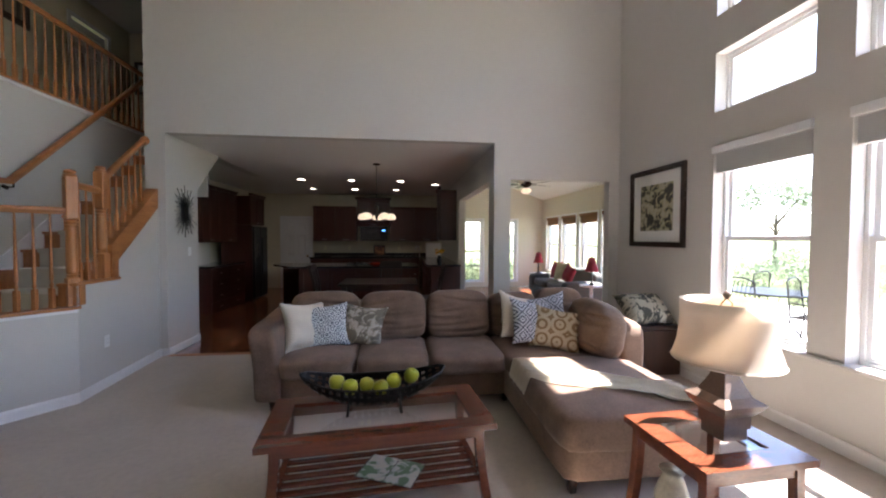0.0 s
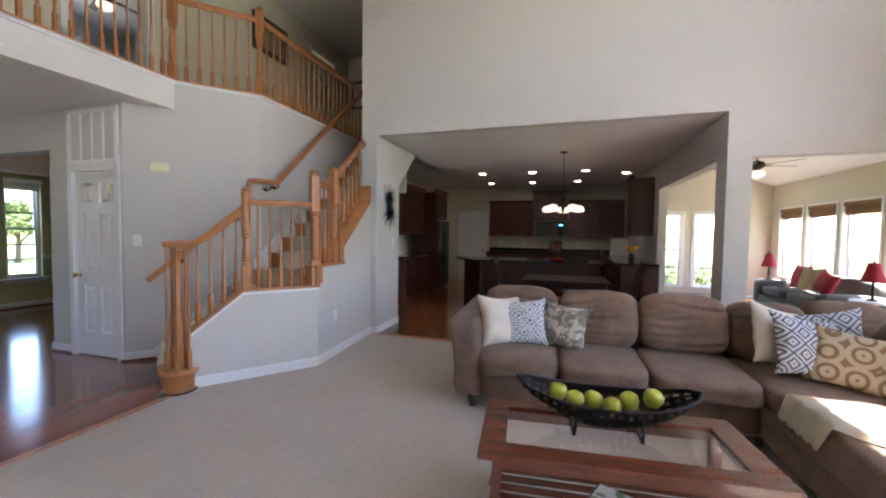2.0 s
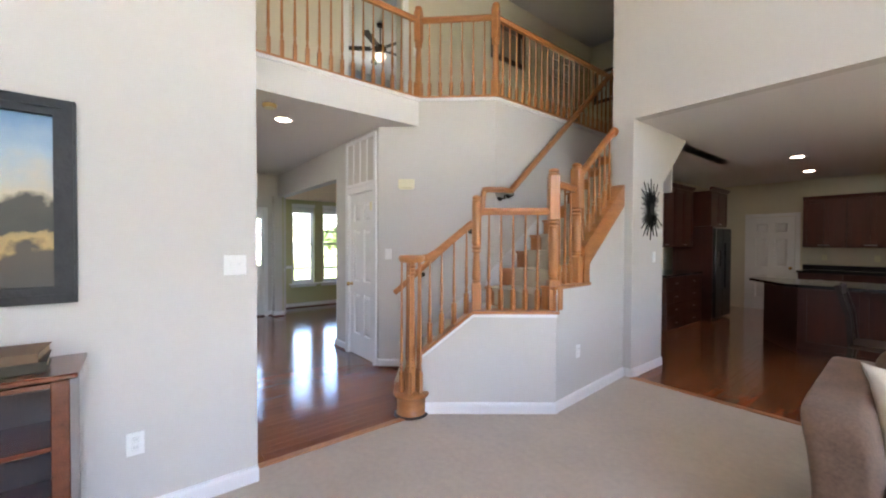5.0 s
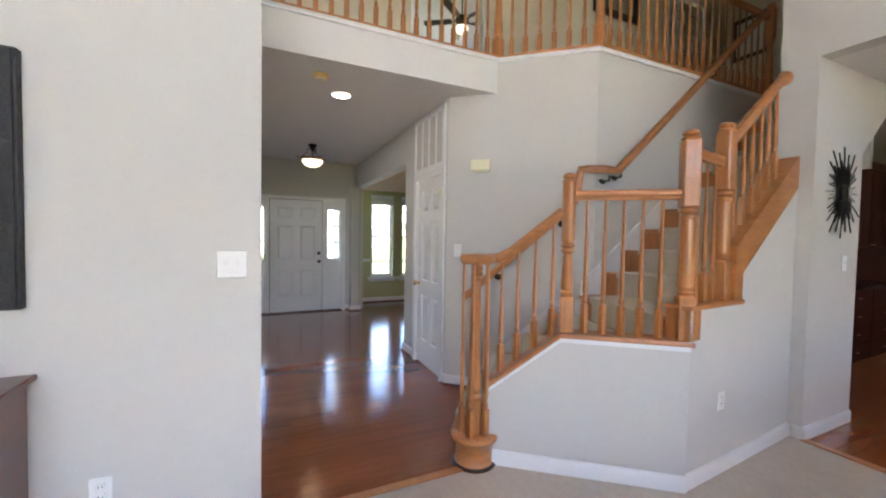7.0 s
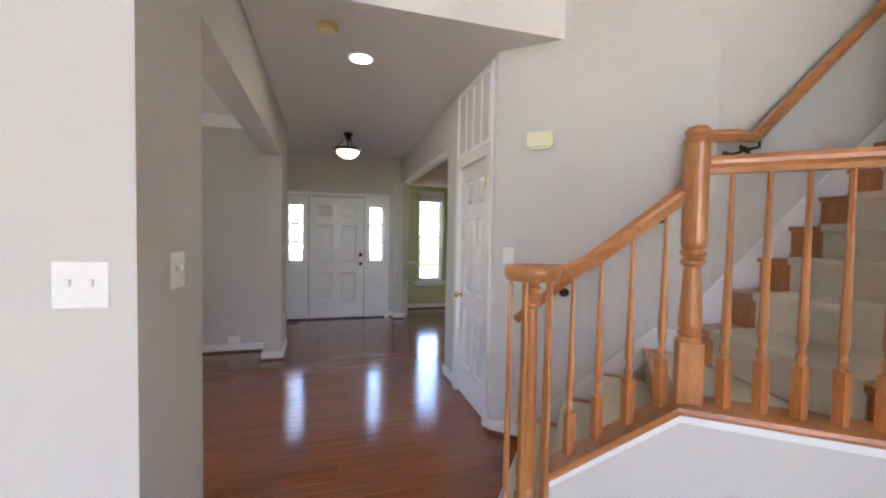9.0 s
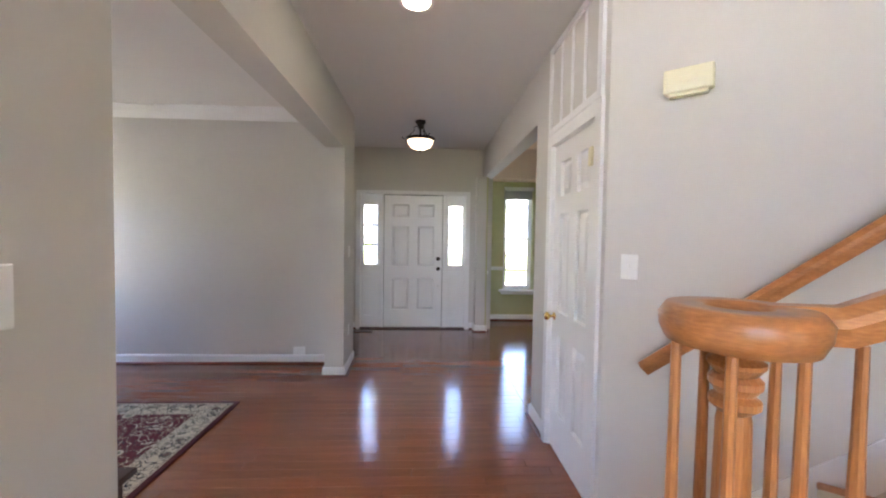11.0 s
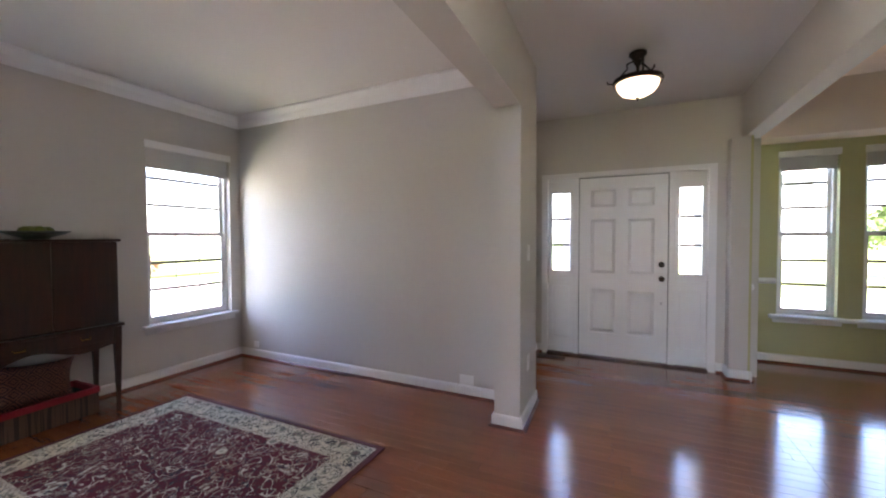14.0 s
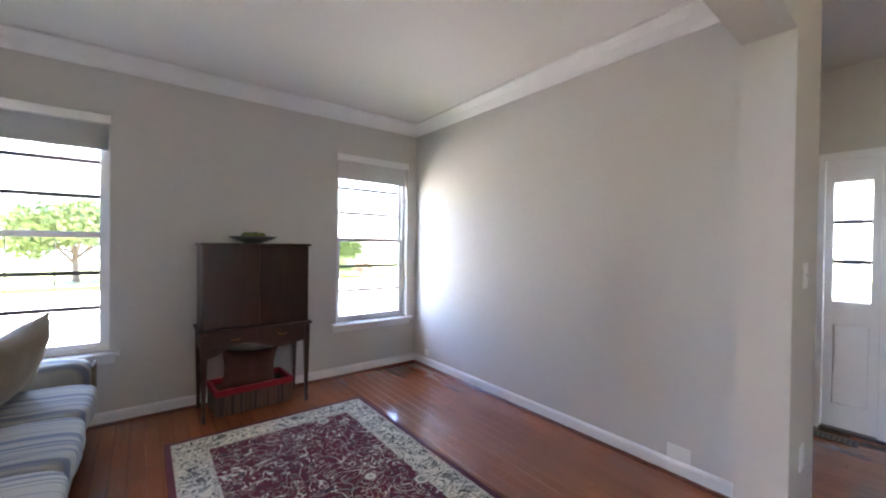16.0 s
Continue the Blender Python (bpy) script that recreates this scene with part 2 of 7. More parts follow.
solid("wall_front", pierced(B(), "x", FRONT_X - 0.16, FRONT_X, 1.23, HALL_R + 0.15, 0, CEILING, [(1.498, 3.088, 0, 2.06)]), WALL)
solid("wall_hall_right", pierced(B(), "y", HALL_R, HALL_R + 0.14, FRONT_X, -4.20, 0, CEILING, [(FRONT_X - 0.1, -5.40, 0, 2.31), (-4.99, -4.31, 0, 2.045)]), WALL)
solid("wall_pilaster", pierced(B(), "y", HALL_R - 0.11, HALL_R + 0.035, FRONT_X, -8.09, 0, 2.309), WALL)
solid("wall_living_front", pierced(B(), "x", LIV_X - 0.15, LIV_X, LIV_Y - 0.15, 1.668, 0, LIV_CEIL), WALL)
solid("wall_living_windows", pierced(B(), "y", LIV_Y - 0.15, LIV_Y, LIV_X, LEFT_X - 0.145, 0, LIV_CEIL, [(a, b, 0.545, 2.285) for a, b in LIV_WINDOWS]), WALL)
solid("wall_dining_front", pierced(B(), "x", DIN_X - 0.15, DIN_X, HALL_R + 0.03, 7.0, 0, CEILING, [(a, b, 0.53, 2.26) for a, b in DIN_WINDOWS]), OLIVE)
solid("wall_dining_side", pierced(B(), "y", HALL_R + 0.036, HALL_R + 0.056, DIN_X, -8.09, 0, 2.309), OLIVE)
solid("wall_dining_far", pierced(B(), "y", 7.0, 7.15, DIN_X - 0.15, -5.3, 0, CEILING), OLIVE)
solid("wall_dining_inner", pierced(B(), "x", -5.42, -5.3, HALL_R + 0.14, 7.0, 0, CEILING), OLIVE)
# the slanting wall beside the stairs, and its run up to the back of the house
P0, P1, P2 = Vector((-4.20, HALL_R)), Vector((-3.33, 4.33)), Vector((-3.33, 8.7))
solid("wall_stair", prism(B(), [P0, P1, P2, (-3.47, 8.7), (-3.47, 4.38), (-4.34, 3.40)], 0, UPPER - 0.03), WALL)
solid("wall_jamb", prism(B(), [(GREAT_Y + 0.14, 0), (6.03, 0), (6.03, 2.14), (6.70, CEILING), (GREAT_Y + 0.14, CEILING)], -2.38, -2.25, "x"), WALL)
solid("wall_stairwell", pierced(B(), "x", -2.48, -2.3, GREAT_Y + 0.14, 8.7, CEILING, TOP), WALL)
# kitchen and sunroom
solid("wall_kitchen_back", pierced(B(), "y", 11.9, 12.05, -3.6, 1.99, 0, CEILING), CREAM)
solid("wall_kitchen_left", pierced(B(), "x", -3.75, -3.6, 8.7, 12.05, 0, CEILING), CREAM)
solid("wall_kitchen_right", pierced(B(), "x", 1.845, 1.985, GREAT_Y + 0.14, 11.9, 0, 3.9, [(5.6, 8.4, 0, 2.27)]), WALL)
solid("wall_sunroom_back", pierced(B(), "y", SUN_Y, SUN_Y + 0.15, 1.985, SUN_X, 0, 4.0, [(a, b, 0.14, 2.01) for a, b in SUN_BACK]), CREAM)
solid("wall_sunroom_right", pierced(B(), "x", SUN_X, SUN_X + 0.15, GREAT_Y + 0.14, SUN_Y + 0.15, 0, 2.75, [(a, b, 0.55, 2.05) for a, b in SUN_WINDOWS]), CREAM)
solid("wall_sunroom_near", pierced(B(), "y", GREAT_Y + 0.0, GREAT_Y + 0.14, WINDOW_X + 0.2, SUN_X + 0.15, 0, 4.0), CREAM)
# upper hall
solid("wall_upper_back", pierced(B(), "x", -4.95, -4.8, -2.1, 8.7, UPPER, TOP, [(3.25, 4.03, UPPER, 5.12), (7.3, 8.1, UPPER, 5.12)]), CREAM)
solid("wall_upper_end", pierced(B(), "y", 8.7, 8.85, -4.95, -2.3, CEILING + 0.21, TOP), CREAM)
solid("wall_under_stair", box(B(), (-3.325, 6.60, 2.1), (-2.385, 6.64, 2.744)), WALL)
solid("soffit_stair", prism(B(), [(5.1, 1.36), (6.9, 2.744), (6.9, 2.77), (5.1, 1.39)], -3.325, -2.38, "x"), CEIL)
BLUEGREY = mat("bluegrey_wall_paint", (0.42, 0.45, 0.50), 0.75, vary=0.02, scale=1.5)
solid("wall_upper_bedroom", pierced(B(), "x", -9.0, -8.85, -2.1, 8.7, UPPER, TOP, [(2.2, 3.4, 3.9, 5.1), (4.4, 5.6, 3.9, 5.1)]), BLUEGREY)
solid("wall_upper_bedroom_end", pierced(B(), "y", 6.5, 6.65, -8.85, -4.95, UPPER, TOP), WALL)
solid("wall_upper_side", pierced(B(), "y", 1.3, 1.42, -8.85, -3.37, UPPER, TOP), WALL)

solid("ceiling_living", prism(B(), [(LIV_X - 0.15, -2.1), (LEFT_X - 0.1, -2.1), (LEFT_X - 0.1, 1.63), (LIV_X - 0.15, 1.57)], LIV_CEIL, UPPER - 0.025), CEIL)
# The peach tint puts an unseen chandelier's warm glow into the ceiling colour.
DINCEIL = mat("lamplit_ceiling_paint", (0.80, 0.62, 0.44), 0.85, vary=0.02, scale=1.2)
solid("ceiling_dining", prism(B(), [(-8.1, HALL_R + 0.16), (-5.42, HALL_R + 0.16), (-5.42, 7.0), (-8.1, 7.0)], CEILING - 0.006, CEILING - 0.001), DINCEIL)
solid("ceiling_dining_slope", prism(B(), [(DIN_X, 2.36), (-8.55, 2.36), (-8.1, CEILING - 0.006), (-8.1, CEILING - 0.001), (DIN_X, CEILING - 0.001)], HALL_R + 0.142, 7.0, "y"), DINCEIL)
solid("ceiling", prism(B(), [(-9.05, 1.23), (LIV_X - 0.15, 1.23), (LIV_X - 0.15, 1.58), (LIV_X, 1.58), (-3.90, 1.64), (-3.90, 3.70), (-3.40, 4.275), (-3.40, 8.7), (-9.05, 8.7)], CEILING, UPPER - 0.02), CEIL)
solid("ceiling_kitchen", prism(B(), [(-2.38, GREAT_Y + 0.14), (1.845, GREAT_Y + 0.14), (1.845, 11.9), (-3.6, 11.9), (-3.6, 8.7), (-2.38, 8.7)], CEILING, CEILING + 0.2), CEIL)
solid("ceiling_understair", prism(B(), [(-3.33, 6.64), (-2.38, 6.64), (-2.38, 8.7), (-3.33, 8.7)], CEILING, CEILING + 0.2), CEIL)
solid("ceiling_family", prism(B(), [(-9.05, -3.15), (WINDOW_X + 0.2, -3.15), (WINDOW_X + 0.2, GREAT_Y + 0.14), (-2.3, GREAT_Y + 0.14), (-2.3, 8.85), (-9.05, 8.85)], TOP, TOP + 0.15), CEIL)
solid("ceiling_sunroom", prism(B(), [(1.985, 3.75), (SUN_X + 0.2, 2.55), (SUN_X + 0.2, 2.7), (1.985, 3.9)], GREAT_Y + 0.14, SUN_Y + 0.15, "y"), CEIL)
solid("floor_upper", prism(B(), [(-8.85, 1.42), (-3.92, 1.42), (-3.92, 3.68), (-3.37, 4.32), (-3.37, 8.7), (-8.85, 8.7)], UPPER - 0.02, UPPER), STAIRCARPET)
solid("carpet", prism(B(), [(-2.92, HALL_L), (LEFT_X, HALL_L), (LEFT_X, -3.0), (WINDOW_X, -3.0), (WINDOW_X, GREAT_Y), (-2.36, GREAT_Y), (-2.30, 4.05), (-2.92, 3.24)], -0.05, 0.006), CARPET, "beige loop carpet laid wall to wall")
solid("floor", prism(B(), [(-9.05, -2.1), (5.1, -2.1), (5.1, 12.05), (-9.05, 12.05)], -0.12, -0.012), FLOORWOOD)
bm = bmesh.new()
bmesh.ops.create_circle(bm, cap_ends=True, segments=64, radius=900)
bmesh.ops.translate(bm, verts=bm.verts, vec=(0, 0, -0.25))
solid("ground", bm, GRASS)

# ---- trim ----
BASE_SECTION = [(0, 0), (0.015, 0), (0.015, 0.075), (0.011, 0.088), (0.004, 0.095), (0, 0.095)]


SHOE_SECTION = [(0.0155, 0), (0.033, 0), (0.031, 0.011), (0.024, 0.018), (0.0155, 0.02)]
SHOE = wood("cherry_shoe_moulding", (0.16, 0.045, 0.02), (0.09, 0.024, 0.011), 0.35)


def baseboard(points, name="baseboard", shoe=False):
    """White skirting along the foot of a wall, with the room on the right of the way."""
    if shoe:
        solid("shoe_moulding", sweep(B(), [(x, y, 0.001) for x, y in points], SHOE_SECTION), SHOE, "dark cherry shoe moulding")
    return solid(name, sweep(B(), [(x, y, 0.004) for x, y in points], BASE_SECTION), WHITE, "white painted baseboard")


baseboard([(WINDOW_X, -2.9), (WINDOW_X, 5.29), (3.47, 5.29)][::-1])
baseboard([(2.07, 5.29), (1.845, 5.29)][::-1])
baseboard([(LEFT_X, -2.9), (LEFT_X, 1.745), (-3.37, HALL_L), (-3.37, 1.55)])
baseboard([(-6.64, 1.668), (-6.25, 1.675), (-6.25, 1.487), (-6.645, 1.48), (LIV_X, 1.40), (LIV_X, LIV_Y), (-2.92, LIV_Y)][::-1], shoe=True)
baseboard([(FRONT_X, 1.44), (FRONT_X, 1.36), (-6.83, 1.36)][::-1], shoe=True)
baseboard([(-6.805, 1.36), (-6.805, 1.668), (-6.655, 1.668)][::-1], shoe=True)
baseboard([(-8.09, HALL_R + 0.05), (-8.09, HALL_R - 0.11), (FRONT_X, HALL_R - 0.11), (FRONT_X, 3.16)][::-1], shoe=True)
baseboard([(-5.40, 3.48), (-5.40, HALL_R), (-5.06, HALL_R)], shoe=True)
baseboard([(-4.235, HALL_R), (-4.20, HALL_R), (-4.03, 3.537)], shoe=True)
baseboard([(-8.09, HALL_R + 0.056), (DIN_X, HALL_R + 0.056), (DIN_X, 7.0), (-5.42, 7.0)], shoe=True)
baseboard([(-2.25, 6.03), (-2.25, 5.29), (-2.338, 5.29), (-2.232, 3.95), (-2.222, 3.928), (-2.90, 3.057)][::-1])
CROWN = [(0, 0), (0.012, 0), (0.03, 0.02), (0.05, 0.06), (0.085, 0.09), (0.1, 0.1), (0.1, 0.118), (0, 0.118)]
solid("crown_moulding", sweep(B(), [(-2.92, 1.52, LIV_CEIL - 0.12), (-2.92, LIV_Y, LIV_CEIL - 0.12), (LIV_X, LIV_Y, LIV_CEIL - 0.12), (LIV_X, 1.48, LIV_CEIL - 0.12), (-6.25, 1.487, LIV_CEIL - 0.12), (-2.92, 1.54, LIV_CEIL - 0.12)], CROWN), WHITE, "white crown moulding")
RAIL_SECTION = [(0, 0), (0.018, 0.01), (0.025, 0.03), (0.014, 0.06), (0, 0.06)]
solid("chair_rail", sweep(B(), [(-8.09, HALL_R + 0.056, 0.86), (DIN_X, HALL_R + 0.056, 0.86), (DIN_X, 3.80, 0.86)], RAIL_SECTION), WHITE)
solid("chair_rail_beyond", sweep(B(), [(DIN_X, 5.0, 0.86), (DIN_X, 6.99, 0.86)], RAIL_SECTION), WHITE)
solid("threshold", prism(B(), [(-2.94, HALL_L), (-2.89, HALL_L), (-2.89, 3.3), (-2.94, 3.3)], -0.01, 0.014), OAK)
solid("threshold_kitchen", prism(B(), [(-2.25, 5.27), (1.845, 5.27), (1.845, 5.33), (-2.25, 5.33)], -0.01, 0.014), OAK)


# ---- windows ----
BLIND = mat("raised_blind_grey", (0.60, 0.60, 0.60), 0.6, vary=0.03)
BAMBOO = wood("woven_wood_shade", (0.30, 0.15, 0.06), (0.16, 0.07, 0.025), 0.7, grain=(1, 1, 14), coat=0)
# Window bars, darkened in colour for the shade of being seen against the sky.
MUNTIN = mat("muntin_backlit", (0.07, 0.07, 0.075), 0.4, vary=0.05)


def window(name, x, y, z0, rz, w, h, depth, rows=0, cols=0, blind=None, sill=True, casing=0.0, hung=True, label="white double-hung window with a raised blind"):
    """A sash window in its hole. Local x runs along the wall, y out of doors, from the wall's inner face."""
    th = thing(name, pose(x, y, z0, 0, 0, rz), label, "window", kind="structure")
    d0, d1 = depth - 0.075, depth - 0.02
    part("window_frame", pierced(B(), "y", d0 - 0.012, d1 + 0.012, -w / 2, w / 2, 0, h, [(-w / 2 + 0.028, w / 2 - 0.028, 0.03, h - 0.028)]), WHITE, th)
    halves = [(0.03, h / 2 + 0.012, d0), (h / 2 - 0.012, h - 0.028, d0 + 0.03)] if hung else [(0.03, h - 0.028, d0)]
    for lo, hi, d in halves:
        a, b = -w / 2 + 0.028, w / 2 - 0.028
        rail = 0.034
        sash = part("sash", pierced(B(), "y", d, d + 0.026, a, b, lo, hi, [(a + rail, b - rail, lo + rail, hi - rail)]), WHITE, th)
        pane = part("pane", box(B(), (a + rail, d + 0.010, lo + rail), (b - rail, d + 0.014, hi - rail)), PANE, sash)
        pane.visible_shadow = False
        for k in range(1, rows + 1):
            zz = lo + rail + (hi - lo - 2 * rail) * k / (rows + 1)
            part("muntin", box(B(), (a + rail, d + 0.004, zz - 0.015), (b - rail, d + 0.02, zz + 0.015)), MUNTIN, sash)
        for k in range(1, (cols if d == d0 else 0) + 1):
            xx = a + rail + (b - a - 2 * rail) * k / (cols + 1)
            part("muntin", box(B(), (xx - 0.003, d + 0.005, lo + rail), (xx + 0.003, d + 0.019, hi - rail)), MUNTIN, sash)
    if blind:
        part("valance", box(B(), (-w / 2 - 0.006, -0.022, h - 0.055), (w / 2 + 0.006, 0.012, h + 0.012), 0.004), WHITE if blind[1] is BLIND else blind[1], th, "white blind valance" if blind[1] is BLIND else "")
        bl = part("blind", box(B(), (-w / 2 + 0.012, 0.016, h - 0.06), (w / 2 - 0.012, 0.06, h - 0.004), 0.004), blind[1], th, blind[2])
        n = int(blind[0] / 0.012)
        for k in range(n):
            zz = h - 0.064 - k * 0.012
            part("slat", box(B(), (-w / 2 + 0.016, 0.014 + 0.003 * (k % 2), zz - 0.009), (w / 2 - 0.016, 0.058 + 0.003 * (k % 2), zz)), blind[1], bl)
    if sill:
        part("window_sill", box(B(), (-w / 2 - 0.06, -0.055, -0.03), (w / 2 + 0.06, d0 - 0.014, 0.0), 0.006), WHITE, th)
        part("apron", box(B(), (-w / 2 - 0.035, -0.016, -0.085), (w / 2 + 0.035, -0.001, -0.03), 0.004), WHITE, th)
    if casing:
        part("casing", pierced(B(), "y", -0.018, -0.001, -w / 2 - casing, w / 2 + casing, 0.001, h + casing, [(-w / 2, w / 2, 0, h)]), WHITE, th)
    return th


for a, b in FAM_WINDOWS:
    window("window", WINDOW_X, (a + b) / 2, 0.62, -90, b - a, 1.73, 0.2, blind=(0.19, BLIND, "grey-white raised slatted blind"), sill=False, label="tall white double-hung window with a raised blind")
    window("window", WINDOW_X, (a + b) / 2, 2.69, -90, b - a, 0.56, 0.2, sill=False, hung=False, label="white fixed transom window above a tall window")
    window("window", WINDOW_X, (a + b) / 2, 3.6, -90, b - a, 1.1, 0.2, sill=False, hung=False, label="white fixed upper window high on the wall")
solid("window_ledge", box(B(), (WINDOW_X - 0.03, -0.85, 0.595), (WINDOW_X + 0.12, 3.8, 0.623), 0.006), WALL)
for a, b in LIV_WINDOWS:
    window("window", (a + b) / 2, LIV_Y, 0.545, 180, b - a, 1.74, 0.15, 2, 2, blind=(0.18, BLIND, "grey-white raised slatted blind"), label="white double-hung window with grid bars, raised blind")
for a, b in DIN_WINDOWS:
    window("window", DIN_X, (a + b) / 2, 0.53, 90, b - a, 1.73, 0.15, 2, 0, blind=(0.14, BLIND, "cream raised blind"), label="narrow white dining window with grid bars")
solid("window_sill_dining", box(B(), (DIN_X, 3.74, 0.49), (DIN_X + 0.07, 5.05, 0.525), 0.006), WHITE)
for a, b in SUN_WINDOWS:
    window("window", SUN_X, (a + b) / 2, 0.55, -90, b - a, 1.5, 0.15, blind=(0.16, BAMBOO, "brown woven wood roller shade"), sill=False, casing=0.05, label="white sunroom window with a woven wood shade")
for a, b in SUN_BACK:
    window("window", (a + b) / 2, SUN_Y, 0.14, 0, b - a, 1.87, 0.15, 1, 2, sill=False, casing=0.05, label="white sunroom window with grid bars")


# ---- doors ----
def six_panel(th, w, h, t, part_name="door_leaf"):
    """A six-panel door leaf: stiles and rails, with raised panels set into it. Local y faces the room at 0."""
    st, mid = 0.11, 0.10
    pw = (w - 2 * st - mid) / 2
    cols = [(-w / 2 + st, -w / 2 + st + pw), (w / 2 - st - pw, w / 2 - st)]
    rows = [(0.13 * h, 0.38 * h), (0.46 * h, 0.775 * h), (0.83 * h, 0.94 * h)]
    holes = [(a, b, r0, r1) for a, b in cols for r0, r1 in rows]
    leaf = part(part_name, pierced(B(), "y", 0, t, -w / 2, w / 2, 0, h, holes), WHITE, th)
    for a, b, r0, r1 in holes:
        bm = box(B(), (a, 0.022, r0), (b, t - 0.012, r1))
        lo, hi = 0.014, 0.045
        v = [bm.verts.new((x, yy, z)) for yy, k in ((0.022, lo), (0.004, hi)) for x, z in ((a + k, r0 + k), (b - k, r0 + k), (b - k, r1 - k), (a + k, r1 - k))]
        bm.faces.new(v[4:])
        for i in range(4):
            bm.faces.new((v[i], v[(i + 1) % 4], v[4 + (i + 1) % 4], v[4 + i]))
        part("panel", bm, WHITE, leaf)
    return leaf


def door_knob(parent, x, z, material, y=0.0):
    k = part("knob", lathe(B(), [(0.026, 0), (0.026, 0.006), (0.010, 0.010), (0.010, 0.032), (0.024, 0.040), (0.028, 0.052), (0.022, 0.064), (0.004, 0.068)], 16, Matrix.Translation((x, y, z)) @ pose(0, 0, 0, 90)), material, parent, smooth=True)
    return k


# Near-black colour for the shadow line in the gap round the front door.
DOORGAP = mat("dark_door_gap", (0.03, 0.028, 0.026), 0.8, vary=0.2)
fd = thing("door_1", pose(FRONT_X, 2.293, 0, 0, 0, 90), "white six-panel front door between two sidelights", "front door", kind="structure")
leaf = six_panel(fd, 0.886, 2.012, 0.045)
# Added dark strip that draws the shaded gap round the leaf.
part("gap_strip", pierced(B(), "y", 0.045, 0.06, -0.452, 0.452, 0.02, 2.05, [(-0.43, 0.43, 0.0, 2.02)]), DOORGAP, fd, "dark strip for the shaded gap round the leaf")
leaf.location = (0, 0.03, 0.024)
DARKKNOB = BRONZE
door_knob(leaf, 0.385, 0.90, DARKKNOB)
part("deadbolt", lathe(B(), [(0.03, 0), (0.03, 0.012), (0.02, 0.022), (0.004, 0.024)], 16, Matrix.Translation((0.385, 0, 1.05)) @ pose(0, 0, 0, 90)), DARKKNOB, leaf)
part("chain_plate", box(B(), (0.375, -0.006, 0.62), (0.395, 0, 0.65), 0.002), STEEL, leaf)
part("threshold", box(B(), (-0.80, -0.03, 0.0), (0.80, 0.14, 0.022), 0.006), ESPRESSO, fd, "dark door sill")
part("casing", pierced(B(), "y", -0.02, -0.001, -0.86, 0.86, 0, 2.10, [(-0.79, 0.79, -1, 2.05)]), WHITE, fd)
for sx in (-1, 1):
    part("mullion", box(B(), (sx * 0.475 - 0.025, -0.006, 0.02), (sx * 0.475 + 0.025, 0.10, 2.06), 0.004), WHITE, fd)
    a, b = (0.50, 0.79) if sx > 0 else (-0.79, -0.50)
    side = part("sidelight", pierced(B(), "y", 0.03, 0.07, a, b, 0.02, 2.055, [(a + 0.045, b - 0.045, 0.98, 1.88), (a + 0.05, b - 0.05, 0.2, 0.80)]), WHITE, fd)
    part("panel", box(B(), (a + 0.05, 0.04, 0.2), (b - 0.05, 0.06, 0.80), 0.006), WHITE, side)
    pane = part("pane", box(B(), (a + 0.045, 0.048, 0.98), (b - 0.045, 0.052, 1.88)), PANE, side)
    pane.visible_shadow = False
    for zz in (1.28, 1.58):
        part("muntin", box(B(), (a + 0.045, 0.04, zz - 0.015), (b - 0.045, 0.06, zz + 0.015)), MUNTIN, side)
part("head", box(B(), (-0.79, 0.0, 2.045), (0.79, 0.1, 2.06)), WHITE, fd)

cd = thing("door_2", pose(-4.65, HALL_R, 0, 0, 0, 0), "white six-panel closet door, closed, brass knob", "door", kind="structure")
leaf = six_panel(cd, 0.66, 2.03, 0.04)
leaf.location = (0, 0.012, 0.012)
door_knob(leaf, -0.28, 0.89, BRASS)
for zz in (0.22, 1.1, 1.82):
    part("hinge", box(B(), (0.315, -0.012, zz), (0.34, 0.004, zz + 0.09), 0.002), BRASS, leaf)
part("contact_sensor", box(B(), (0.235, -0.018, 1.80), (0.265, 0.0, 1.90), 0.003), IVORY, leaf, "small ivory alarm sensor")
part("casing", pierced(B(), "y", -0.02, -0.001, -0.41, 0.41, 0, 2.12, [(-0.34, 0.34, -1, 2.045)]), WHITE, cd)
part("jamb", pierced(B(), "y", 0, 0.13, -0.34, 0.34, 0, 2.045, [(-0.333, 0.333, -1, 2.04)]), WHITE, cd)
vent = thing("transom_panel", pose(-4.65, HALL_R, 2.125, 0, 0, 0), "white louvred return-air panel above the closet door", "vent panel")
part("frame", pierced(B(), "y", -0.022, -0.001, -0.40, 0.40, 0, 0.585, [(-0.355, 0.355, 0.04, 0.545)]), WHITE, vent)
part("backing", box(B(), (-0.356, -0.008, 0.04), (0.356, -0.001, 0.545)), WALL, vent)
for k in range(1, 4):
    part("bar", box(B(), (-0.36 + 0.18 * k - 0.014, -0.016, 0.04), (-0.36 + 0.18 * k + 0.014, -0.008, 0.545), 0.002), WHITE, vent)

# ---- stairs ----
RISE = UPPER / 16
SA = math.degrees(math.atan2(0.785, 0.62))
LOW = pose(-2.653, 3.376, 0, 0, 0, SA)


def low(s, w, z=0.0):
    return LOW @ Vector((s, w, z))


